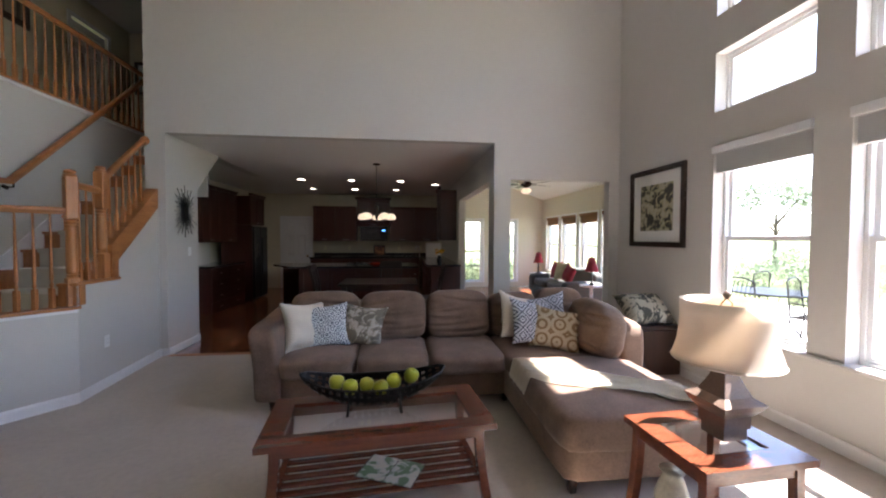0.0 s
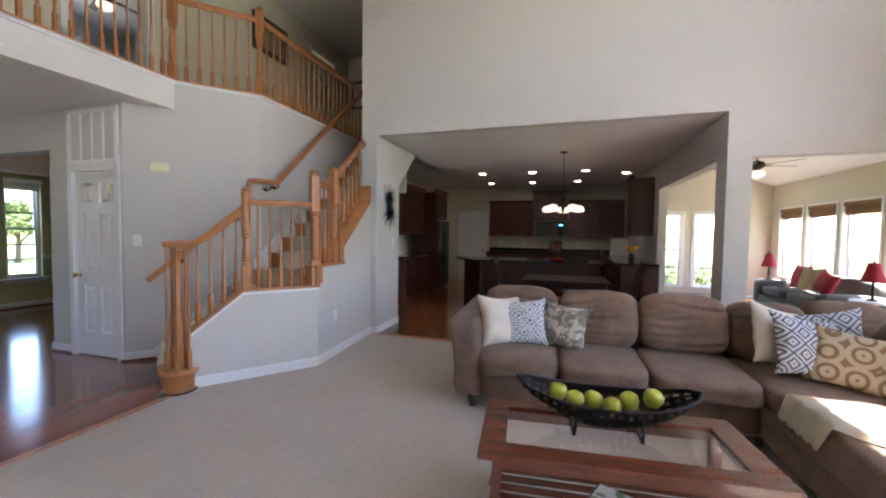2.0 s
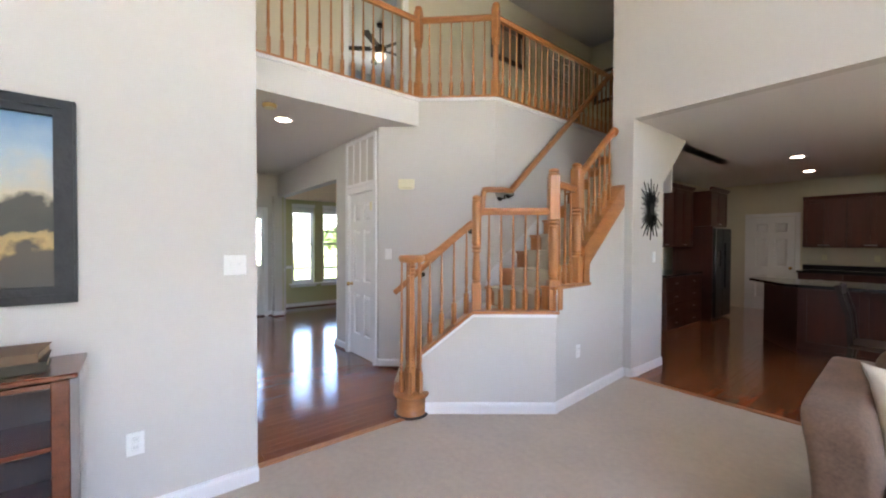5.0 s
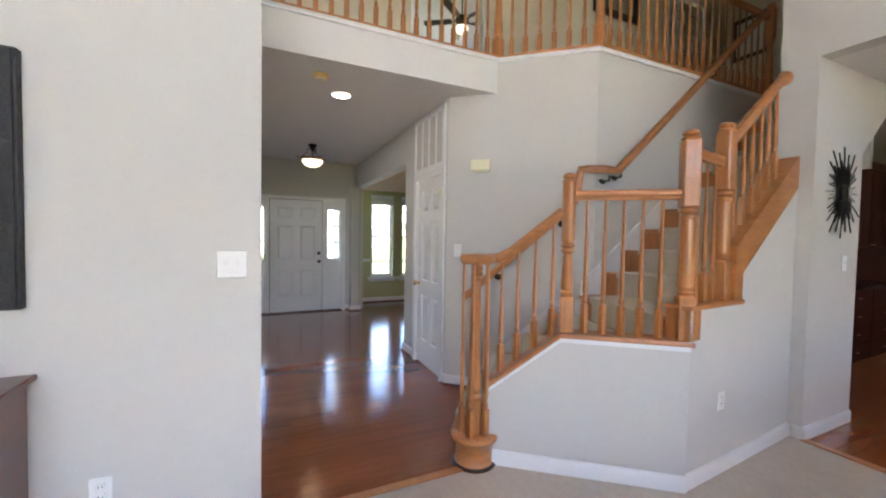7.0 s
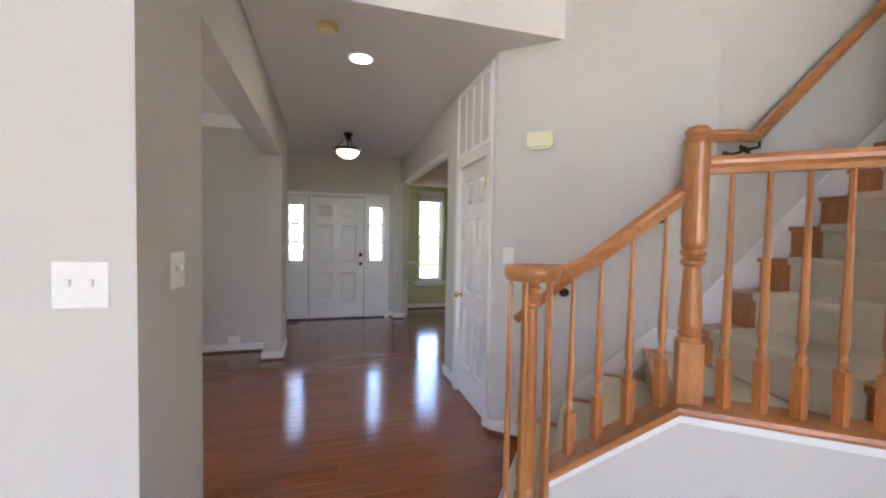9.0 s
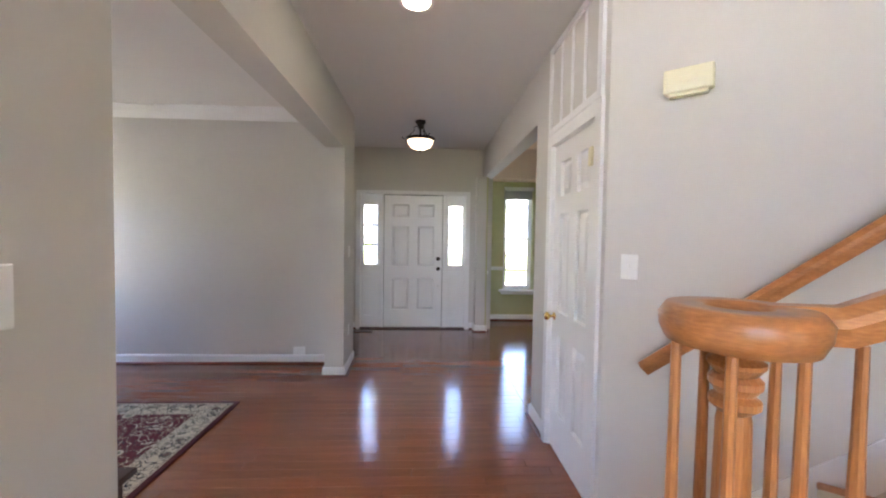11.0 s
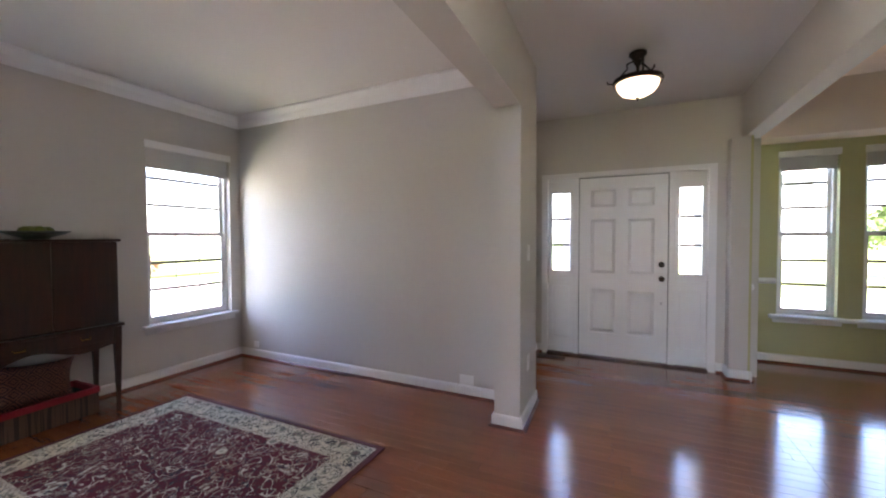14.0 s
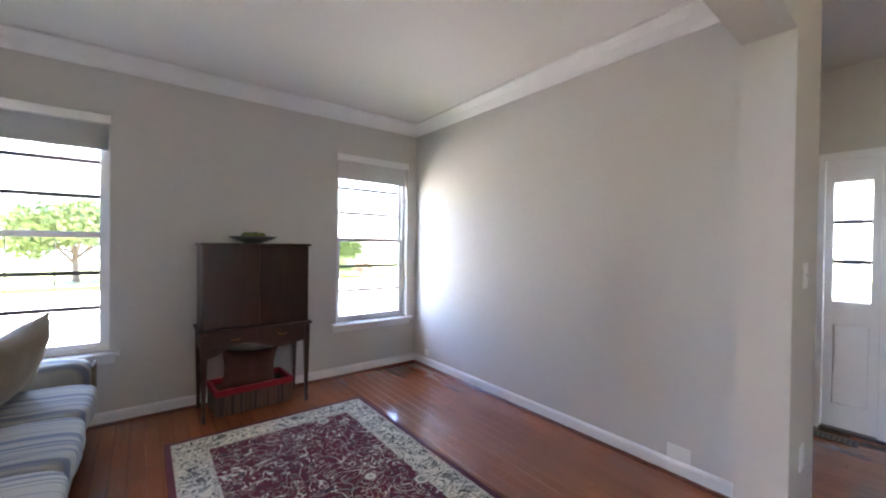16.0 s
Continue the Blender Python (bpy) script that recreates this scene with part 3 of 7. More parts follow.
solid("wall_stair_low", prism(B(), [(-0.43, 0), (0.70, 0), (0.70, 0.84), (0.0, 0.84), (-0.43, 0.49)], 0.0, 0.12, "y", LOW), WALL)
SIDE = pose(-2.232, 3.93, 0, 0, 0, 4.5)
solid("wall_stair_side", prism(B(), [(0.0, 0), (1.362, 0), (1.362, 1.84), (0.57, 1.23), (0.57, 1.04), (0.0, 1.04)], -0.11, 0.0, "x", SIDE), WALL)
st = thing("staircase", (0, 0, 0), "oak staircase with tan carpet runner and a landing", "staircase", kind="structure")
lows = [-0.64, -0.42, -0.20, 0.02]
for k, s0 in enumerate(lows[:3]):
    s1, z = lows[k + 1], RISE * (k + 1)
    part("step", box(B(), (s0, 0.115, 0), (s1 + 0.02, 1.13, z - 0.028), 0, LOW), OAK, st)
    part("tread", box(B(), (s0 - 0.028, 0.115, z - 0.026), (s1, 1.13, z), 0.006, LOW), OAK_X, st)
    part("runner", box(B(), (s0 - 0.04, 0.2, z - 0.03), (s1 - 0.001, 1.05, z + 0.012), 0.012, LOW, 2), STAIRCARPET, st)
    part("runner", box(B(), (s0 - 0.014, 0.2, z - RISE + 0.012), (s0 - 0.001, 1.05, z - 0.032), 0.004, LOW), STAIRCARPET, st)
drum = low(-0.51, 0.0)
part("bullnose_step", lathe(B(), [(0.128, 0.0), (0.128, 0.02), (0.118, 0.026), (0.118, 0.158), (0.126, 0.162), (0.146, 0.166), (0.15, 0.178), (0.142, 0.191)], 32, Matrix.Translation(drum)), OAK_X, st, "rounded oak starting step", True)
part("shoe_mould", lathe(B(), [(0.142, 0), (0.142, 0.012), (0.13, 0.022)], 32, Matrix.Translation(drum)), ESPRESSO, st)
part("starting_tread", box(B(), (-0.665, 0.0, 0.165), (-0.42, 0.2, 0.1925), 0.006, LOW), OAK_X, st)
ZL = RISE * 4
land = [low(0.03, 0.115)[:2], low(0.70, 0.115)[:2], (-2.36, 4.00), (-3.33, 4.20), (-3.33, 4.34), low(0.03, 1.06)[:2]]
part("landing", prism(B(), land, ZL - 0.2, ZL), STAIRCARPET, st, "carpeted stair landing")
part("landing_riser", box(B(), (0.01, 0.115, 0), (0.03, 1.13, ZL - 0.02), 0, LOW), OAK, st)
part("landing_nosing", box(B(), (-0.01, 0.115, ZL - 0.026), (0.07, 1.13, ZL + 0.003), 0.006, LOW), OAK_X, st)
for k in range(5, 17):
    y0, z = 4.20 + (k - 5) * 0.25, RISE * k
    x0 = -2.385 if k < 9 else -2.49
    front = 3.98 if k == 5 else y0
    part("step", prism(B(), [(x0, front), (x0, y0 + 0.25), (-3.325, y0 + 0.25), (-3.325, y0)], z - RISE - 0.02, z - 0.028), OAK, st)
    part("tread", prism(B(), [(x0, front - 0.028), (x0, y0 + 0.25), (-3.325, y0 + 0.25), (-3.325, y0 - 0.028)], z - 0.026, z), OAK_X, st)
    edge = -2.47 if k == 5 else -2.56
    fa, fb = [front + (x0 - x) / (x0 + 3.325) * (y0 - front) for x in (edge, -3.15)]
    part("runner", prism(B(), [(edge, fa - 0.042), (edge, y0 + 0.249), (-3.15, y0 + 0.249), (-3.15, fb - 0.042)], z - 0.03, z + 0.013), STAIRCARPET, st)
    part("runner", prism(B(), [(edge, fa - 0.016), (edge, fa - 0.002), (-3.15, fb - 0.002), (-3.15, fb - 0.016)], z - RISE + 0.013, z - 0.031), STAIRCARPET, st)
# closed strings, caps and skirts
part("cap", sweep(B(), [low(-0.45, 0.06, 0.485), low(0.0, 0.06, 0.852), low(0.72, 0.06, 0.852)], [(-0.075, -0.012), (0.075, -0.012), (0.08, 0.0), (0.075, 0.013), (-0.075, 0.013), (-0.08, 0.0)]), OAK_X, st, "oak cap on the low stair wall")
part("cap_trim", sweep(B(), [low(-0.43, -0.006, 0.48), low(0.0, -0.006, 0.827), low(0.70, -0.006, 0.827)], [(-0.008, -0.014), (0.008, -0.014), (0.008, 0.014), (-0.008, 0.014)]), WHITE, st, "white trim")
part("box_step", box(B(), (-0.13, -0.015, 0.866), (0.012, 0.10, 1.042), 0.004, SIDE), OAK, st, "oak box end of the first upper step")
part("box_trim", box(B(), (0.001, -0.012, 0.866), (0.012, 0.012, 1.042), 0, SIDE), WHITE, st)
part("cap_upper", box(B(), (-0.135, -0.03, 1.042), (0.025, 0.585, 1.07), 0.006, SIDE), OAK_X, st)
part("string", prism(B(), [(0.47, 1.071), (0.57, 1.071), (0.57, 1.24), (1.34, 1.83), (1.34, 2.06), (0.47, 1.40)], -0.12, 0.012, "x", SIDE), OAK_X, st, "sloping oak stair string")
part("skirt", prism(B(), [(4.20, ZL), (4.20, ZL + 0.30), (7.0, UPPER + 0.14), (7.0, UPPER - 0.05)], -3.332, -3.32, "x"), WHITE, st, "white skirt board")
ALONG = pose(P0.x, P0.y, 0, 0, 0, math.degrees(math.atan2(P1.y - P0.y, P1.x - P0.x)))
part("skirt_low", prism(B(), [(0.24, 0.0), (0.24, 0.11), (1.04, ZL + 0.13), (1.30, ZL + 0.13), (1.30, ZL), (1.07, ZL), (0.40, 0.0)], -0.012, 0.001, "y", ALONG), WHITE, st)

BAL = {}


def baluster_profile(h):
    q = [(0.016, 0), (0.016, 0.17), (0.010, 0.18), (0.015, 0.195), (0.015, 0.205), (0.009, 0.22), (0.015, 0.26), (0.013, 0.36)]
    return [(r * 1.0, z) for r, z in q] + [(0.0085, max(0.5, h - 0.12)), (0.0078, h)]


def baluster(p, h, parent):
    key = round(h, 2)
    if key not in BAL:
        bm = lathe(B(), baluster_profile(key)[1:], 8)
        box(bm, (-0.016, -0.016, 0), (0.016, 0.016, 0.172))
        BAL[key] = mesh_of(bm, "baluster", OAK)
    ob = new("baluster", BAL[key])
    ob.parent, ob.location = parent, p
    return ob


def newel(p, h, parent, block=0.36, size=0.043, rz=0.0, low_block=0.2, kind="square"):
    """A turned newel: square foot, turned shaft, a square or round block and a button cap."""
    bm = box(B(), (-size, -size, 0), (size, size, low_block), 0.005)
    zb = h - 0.06
    za = zb - block
    lb = low_block
    waist = 0.9 if kind == "stout" else 0.68
    lathe(bm, [(size * 0.98, lb), (size * 0.80, lb + 0.014), (size * 1.0, lb + 0.024), (size * 0.78, lb + 0.036), (size * 0.95, lb + 0.055), (size * waist, za - 0.085), (size * 0.62 if kind != "stout" else size * 0.86, za - 0.07), (size * 0.98, za - 0.058), (size * 0.98, za - 0.048), (size * 0.72, za - 0.04), (size * 1.02, za - 0.026), (size * 1.02, za - 0.016), (size * 0.8, za - 0.008), (size * 0.96, za)], 18)
    if block > 0.02:
        if kind == "round":
            lathe(bm, [(size * 0.9, za), (size, za + 0.012), (size * 0.98, zb - 0.01), (size * 0.92, zb)], 20)
        else:
            box(bm, (-size, -size, za), (size, size, zb), 0.008)
    lathe(bm, [(size * 0.95, zb), (size * 1.1, zb + 0.006), (size * 1.1, zb + 0.012), (size * 0.72, zb + 0.02), (size * 0.98, zb + 0.032), (size * 0.98, zb + 0.042), (size * 0.75, zb + 0.054), (size * 0.3, zb + 0.06)], 18)
    ob = part("newel_post", bm, OAK, parent)
    ob.matrix_local = pose(p[0], p[1], p[2], 0, 0, rz)
    return ob


RAILSEC = [(-0.018, -0.03), (0.018, -0.03), (0.022, -0.012), (0.030, 0.0), (0.030, 0.014), (0.018, 0.030), (-0.018, 0.030), (-0.030, 0.014), (-0.030, 0.0), (-0.022, -0.012)]


def rail(points, parent, name="handrail"):
    return part(name, sweep(B(), points, RAILSEC), OAK_X, parent)


sr = thing("stair_railing", (0, 0, 0), "honey oak stair railing with turned balusters and newels", "railing", kind="structure")
N1, N2 = low(0.035, 0.06, 0.865), low(0.685, 0.06, 0.865)
N3 = Vector(SIDE @ Vector((-0.05, 0.43, 1.07)))
newel(N1, 0.97, sr, 0.36, 0.040, SA, 0.22, "round")
newel(N2, 1.20, sr, 0.38, 0.045, SA, 0.25, "stout")
newel(N3, 1.10, sr, 0.36, 0.045, 4.5, 0.24, "stout")
# the scroll at the foot, with its ring of balusters
V0 = drum + Vector((0, 0, 0))
ring = [V0 + Vector((0.075 * math.cos(a), 0.075 * math.sin(a), 1.30)) for a in [2 * math.pi * k / 24 for k in range(24)]]
part("volute", sweep(B(), ring, [(-0.03, -0.03), (0.024, -0.03), (0.033, -0.01), (0.035, 0.012), (0.024, 0.028), (-0.028, 0.028)], closed=True), OAK_X, sr, "rounded oak volute at the rail foot", True)
part("volute_eye", lathe(B(), [(0.034, 1.27), (0.036, 1.29), (0.034, 1.305), (0.01, 1.307)], 16, Matrix.Translation(V0)), OAK_X, sr)
newel(V0 + Vector((0, 0, 0.19)), 1.10, sr, 0.0, 0.036, SA, 0.22)
for k in range(5):
    a = 2 * math.pi * k / 5 + 0.5
    baluster(V0 + Vector((0.082 * math.cos(a), 0.082 * math.sin(a), 0.19)), 1.08, sr)
rail([low(-0.47, 0.06, 1.298), low(-0.38, 0.06, 1.305), low(-0.30, 0.06, 1.35), low(0.0, 0.06, 1.60)], sr)
for s in (-0.36, -0.26, -0.155, -0.05):
    baluster(low(s, 0.06, 0.872 + s * 0.815), 0.70, sr)
rail([low(0.07, 0.06, 1.695), low(0.64, 0.06, 1.70)], sr)
for k in range(5):
    baluster(low(0.14 + k * 0.103, 0.06, 0.865), 0.81, sr)
S = lambda y, z: SIDE @ Vector((-0.05, y, z))
rail([N2 + Vector((0, 0.045, 1.07)), N3 + Vector((0, -0.045, 0.855))], sr)
for y in (0.13, 0.225, 0.32):
    baluster(S(y, 1.07), 0.83, sr)
rail([S(0.47, 2.05), S(1.10, 2.54), S(1.20, 2.60)], sr)
part("rosette", lathe(B(), [(0.052, 0), (0.05, 0.015), (0.03, 0.022), (0.004, 0.026)], 20, Matrix.Translation(S(1.205, 2.60)) @ pose(0, 0, 0, 90)), OAK, sr, "", True)
for y in (0.55, 0.66, 0.77, 0.88, 0.99, 1.10):
    baluster(S(y, 1.40 + (y - 0.47) * 0.76), 0.70, sr)

wr = thing("wall_handrail", (0, 0, 0), "honey oak handrail on bronze brackets along the stair wall", "handrail", kind="structure")
def beside(s, z, off=0.085):
    return ALONG @ Vector((s, -off, z))


rail([beside(0.20, 0.87), beside(1.12, 1.70), beside(1.17, 1.78), beside(1.18, 1.95), beside(1.19, 2.0)], wr)
rail([beside(1.17, 2.01), beside(1.24, 2.02), Vector((-3.245, 4.36, 2.02)), Vector((-3.245, 4.50, 2.02)), Vector((-3.245, 6.62, 3.88))], wr)
for p, back in ((beside(0.50, 1.13), beside(0.50, 1.07, 0.002)), (beside(1.05, 1.62), beside(1.05, 1.56, 0.002)), (Vector((-3.245, 4.40, 2.0)), Vector((-3.328, 4.40, 1.93))), (Vector((-3.245, 4.54, 2.04)), Vector((-3.328, 4.54, 1.97))), (Vector((-3.245, 5.8, 3.14)), Vector((-3.328, 5.8, 3.07)))):
    bm = B()
    tube(bm, [p - Vector((0, 0, 0.03)), p - Vector((0, 0, 0.07)), back], 0.008, 6)
    lathe(bm, [(0.034, 0), (0.03, 0.012), (0.01, 0.016)], 14, Matrix.Translation(back) @ (p - back).to_track_quat("Z", "Y").to_matrix().to_4x4())
    part("bracket", bm, BRONZE, wr, "round bronze bracket")

# ---- upper balcony ----
ur = thing("balcony_railing", (0, 0, 0), "honey oak balcony railing with turned balusters and newels", "railing", kind="structure")
A, Bp = Vector((-3.95, 3.715, UPPER)), Vector((-3.35, 4.35, UPPER))
runs = [(Vector((-3.95, 1.76, UPPER)), A), (A, Bp), (Bp, Vector((-3.35, 6.95, UPPER)))]
for p, q in runs:
    d = (q - p).normalized()
    n = max(2, round((q - p).length / 0.118))
    for k in range(1, n):
        baluster(p + (q - p) * k / n + Vector((0, 0, 0.02)), 0.86, ur)
    rail([p + d * 0.02 + Vector((0, 0, 0.90)), q - d * 0.02 + Vector((0, 0, 0.90))], ur)
    part("shoe", sweep(B(), [p + Vector((0, 0, 0.01)), q + Vector((0, 0, 0.01))], [(-0.06, -0.012), (0.06, -0.012), (0.06, 0.012), (-0.06, 0.012)]), OAK_X, ur)
for p, rz in ((A, 25), (Bp, 25), (Vector((-3.35, 6.95, UPPER)), 0)):
    newel(p, 1.06, ur, 0.34, 0.042, rz, 0.2)
solid("balcony_trim", sweep(B(), [(-3.895, 1.74, UPPER - 0.02), (-3.895, 3.69, UPPER - 0.02), (-3.325, 4.328, UPPER - 0.02), (-3.325, 6.95, UPPER - 0.02)], [(-0.02, -0.016), (0.016, -0.016), (0.016, 0.0), (0.026, 0.014), (-0.02, 0.014)]), WHITE)

# ---- soft things ----
def grid_cube(n):
    bm = bmesh.new()
    bmesh.ops.create_cube(bm, size=2.0)
    bmesh.ops.subdivide_edges(bm, edges=bm.edges[:], cuts=n, use_grid_fill=True)
    return bm


def cushion(sx, sy, sz, power=5.0, wrinkle=0.012, freq=5.0, m=None, seed=0.0, crown=0.0, cuts=11):
    """A stuffed block of half sizes sx, sy, sz with round edges, creases and a crowned top."""
    bm = grid_cube(cuts)
    for v in bm.verts:
        c = v.co.copy()
        k = (abs(c.x) ** power + abs(c.y) ** power + abs(c.z) ** power) ** (1 / power)
        c /= max(k, 1e-6)
        p = Vector((c.x * sx, c.y * sy, c.z * sz))
        nz = noise.noise(Vector((p.x * freq + seed, p.y * freq * 1.7, p.z * freq * 2.2))) + 0.5 * noise.noise(Vector((p.x * freq * 3, p.y * freq * 2 + seed, p.z * freq * 5)))
        p += c.normalized() * wrinkle * nz
        if c.z > 0:
            p.z += crown * (1 - c.x ** 2) * (1 - c.y ** 2)
        v.co = p
    if m is not None:
        bmesh.ops.transform(bm, matrix=m, verts=bm.verts)
    return bm


def pillow_mesh(w, h, t, seed=0.0):
    """A throw pillow in the xz plane, pinched at its corners."""
    bm = grid_cube(13)
    for v in bm.verts:
        u, s, q = v.co.x, v.co.y, v.co.z
        thick = max(0.0, (1 - abs(u) ** 2.6) * (1 - abs(q) ** 2.6)) ** 0.55
        pull = 1 - 0.15 * (1 - abs(q) ** 2) * abs(u) ** 3 - 0.0
        pull2 = 1 - 0.15 * (1 - abs(u) ** 2) * abs(q) ** 3
        y = s * (t * thick + 0.004) if abs(s) > 0.99 else s * (t * thick + 0.004)
        nz = noise.noise(Vector((u * 2.5 + seed, s, q * 2.5))) * 0.012
        v.co = Vector((u * w / 2 * pull, y + nz, q * h / 2 * pull2))
    return bm


def pattern(name, base, ink, kind, scale, third=None, rough=0.9, level=False):
    """Printed cloth: medallions, diamonds, florals or stripes, woven relief under them."""
    m = bpy.data.materials.new(name)
    m.use_nodes = True
    nt = m.node_tree
    n, link = nt.nodes, nt.links.new
    b = n["Principled BSDF"]
    b.inputs["Roughness"].default_value = rough
    tc = n.new("ShaderNodeTexCoord")
    mp = n.new("ShaderNodeMapping")
    mp.inputs["Scale"].default_value = (scale, scale if level else 0.0, scale)
    link(tc.outputs["Object"], mp.inputs[0])
    ramp = n.new("ShaderNodeValToRGB")
    e = ramp.color_ramp.elements
    if kind == "medallion":
        vo = n.new("ShaderNodeTexVoronoi")
        vo.inputs["Scale"].default_value = 1.0
        vo.inputs["Randomness"].default_value = 0.25
        link(mp.outputs[0], vo.inputs["Vector"])
        wv = n.new("ShaderNodeMath")
        wv.operation = "PINGPONG"
        wv.inputs[1].default_value = 0.16
        link(vo.outputs["Distance"], wv.inputs[0])
        link(wv.outputs[0], ramp.inputs[0])
        e[0].position, e[1].position = 0.055, 0.075
        e[0].color, e[1].color = (*ink, 1), (*base, 1)
    elif kind == "diamond":
        sep = n.new("ShaderNodeSeparateXYZ")
        link(mp.outputs[0], sep.inputs[0])
        fold_x, fold_z, total, wv = [n.new("ShaderNodeMath") for _ in range(4)]
        for node, axis in ((fold_x, "X"), (fold_z, "Z")):
            node.operation = "PINGPONG"
            node.inputs[1].default_value = 0.5
            link(sep.outputs[axis], node.inputs[0])
        link(fold_x.outputs[0], total.inputs[0])
        link(fold_z.outputs[0], total.inputs[1])
        wv.operation = "PINGPONG"
        wv.inputs[1].default_value = 0.125
        link(total.outputs[0], wv.inputs[0])
        link(wv.outputs[0], ramp.inputs[0])
        e[0].position, e[1].position = 0.045, 0.06
        e[0].color, e[1].color = (*ink, 1), (*base, 1)
    elif kind == "stripe":
        mp.inputs["Scale"].default_value = (scale, scale * 0.02, scale * 0.02)
        nz = n.new("ShaderNodeTexNoise")
        nz.inputs["Scale"].default_value = 1.0
        link(mp.outputs[0], nz.inputs["Vector"])
        link(nz.outputs[0], ramp.inputs[0])
        e[0].position, e[1].position = 0.42, 0.5
        e[0].color, e[1].color = (*ink, 1), (*base, 1)
    else:
        nz = n.new("ShaderNodeTexNoise")
        nz.inputs["Scale"].default_value, nz.inputs["Distortion"].default_value = 1.0, 1.2
        link(mp.outputs[0], nz.inputs["Vector"])
        link(nz.outputs[0], ramp.inputs[0])
        e[0].position, e[1].position = 0.44, 0.5
        e[0].color, e[1].color = (*ink, 1), (*base, 1)
        if third:
            x = e.new(0.57)
            x.color = (*third, 1)
    ramp.color_ramp.interpolation = "LINEAR"
    link(ramp.outputs[0], b.inputs["Base Color"])
    wv2 = n.new("ShaderNodeTexNoise")
    wv2.inputs["Scale"].default_value = 350
    bn = n.new("ShaderNodeBump")
    bn.inputs["Strength"].default_value, bn.inputs["Distance"].default_value = 0.3, 0.003
    link(tc.outputs["Object"], wv2.inputs["Vector"])
    link(wv2.outputs[0], bn.inputs["Height"])
    link(bn.outputs[0], b.inputs["Normal"])
    return m


CREAMCLOTH = mat("cream_linen", (0.66, 0.58, 0.48), 0.9, vary=0.06, scale=12, bump=0.3, bump_scale=300)
KNIT = mat("cream_knit", (0.74, 0.67, 0.52), 0.95, vary=0.1, scale=30, bump=0.5, bump_scale=160, sheen=0.3)
P_BLUE = pattern("blue_white_medallion_cloth", (0.70, 0.70, 0.69), (0.07, 0.08, 0.11), "medallion", 21)
P_FLORAL = pattern("taupe_floral_cloth", (0.34, 0.30, 0.23), (0.20, 0.18, 0.14), "floral", 15, (0.56, 0.52, 0.44))
P_DIAMOND = pattern("charcoal_diamond_cloth", (0.50, 0.51, 0.53), (0.08, 0.08, 0.10), "diamond", 7)
P_GOLD = pattern("gold_medallion_cloth", (0.48, 0.41, 0.29), (0.24, 0.16, 0.08), "medallion", 7)
P_LEAF = pattern("black_cream_leaf_cloth", (0.38, 0.35, 0.27), (0.05, 0.05, 0.04), "floral", 13)
RED = mat("red_cloth", (0.33, 0.02, 0.03), 0.85, vary=0.1, bump=0.2)


def pillow(x, y, z, rx, rz, w, h, t, material, label, ry=0.0):
    ob = new("throw_pillow", mesh_of(pillow_mesh(w, h, t, x * 7), "throw_pillow", material, True))
    ob.matrix_world = pose(x, y, z, rx, ry, rz)
    return tagged(ob, label, "pillow")



def flat_ring(name, parent, w, h, wi, hi, z0, z1, material, label=""):
    """A flat rectangular frame lying level, of half sizes w, h outside and wi, hi inside."""
    ob = part(name, pierced(B(), "y", 0, 1, -w, w, -h, h, [(-wi, wi, -hi, hi)] if wi else []), material, parent, label)
    for v in ob.data.vertices:
        v.co = (v.co.x, v.co.z, z0 + (z1 - z0) * v.co.y)
    return ob


# ---- the sectional sofa ----
sofa = thing("sectional_sofa", (0.95, 3.79, 0), "taupe microfibre sectional sofa with a chaise", "sofa")


def narrow(x):
    """The chaise end of the sofa is a little narrower than its pattern."""
    return x if x < 1.46 else 1.46 + (x - 1.46) * 0.80


def sp(name, bm, material=MICROFIBRE, label=""):
    for v in bm.verts:
        v.co = (narrow(v.co.x) - 0.9, v.co.y - 3.9, v.co.z)
    return part(name, bm, material, sofa, label, True)


def folded(bm, axis, folds, depth, seed):
    """Press sagging creases into the face of a back cushion that looks along -axis."""
    rng = random.Random(seed)
    across = 1 - axis
    zs = [v.co.z for v in bm.verts]
    fs = [v.co[axis] for v in bm.verts]
    us = [v.co[across] for v in bm.verts]
    z0, z1, f0, f1, u0, u1 = min(zs), max(zs), min(fs), max(fs), min(us), max(us)
    lines = [(z0 + (z1 - z0) * (0.18 + 0.62 * (k + rng.random() * 0.7) / folds), rng.uniform(0.1, 0.9), rng.uniform(-0.10, 0.10), rng.uniform(0.25, 0.5), rng.uniform(0.6, 1.2)) for k in range(folds)]
    for v in bm.verts:
        if v.co[axis] > f0 + 0.6 * (f1 - f0):
            continue
        u = (v.co[across] - u0) / (u1 - u0)
        d = 0.0
        for zc, uc, slope, reach, amp in lines:
            z = zc + slope * (u - uc) + 0.10 * (u - uc) ** 2
            g = (v.co.z - z) / 0.017
            d += amp * math.exp(-((u - uc) / reach) ** 2) * (math.exp(-g * g) - 0.55 * math.exp(-((g - 1.9) / 1.3) ** 2))
        v.co[axis] += depth * d
    return bm


def soft(lo, hi, r=6.0, wrinkle=0.006, seed=0.0, crown=0.0, freq=4.0, tilt=None, cuts=11):
    lo, hi = Vector(lo), Vector(hi)
    c, h = (lo + hi) / 2, (hi - lo) / 2
    m = Matrix.Translation(c) @ (tilt or Matrix())
    return cushion(h.x, h.y, h.z, r, wrinkle, freq, m, seed, crown, cuts)


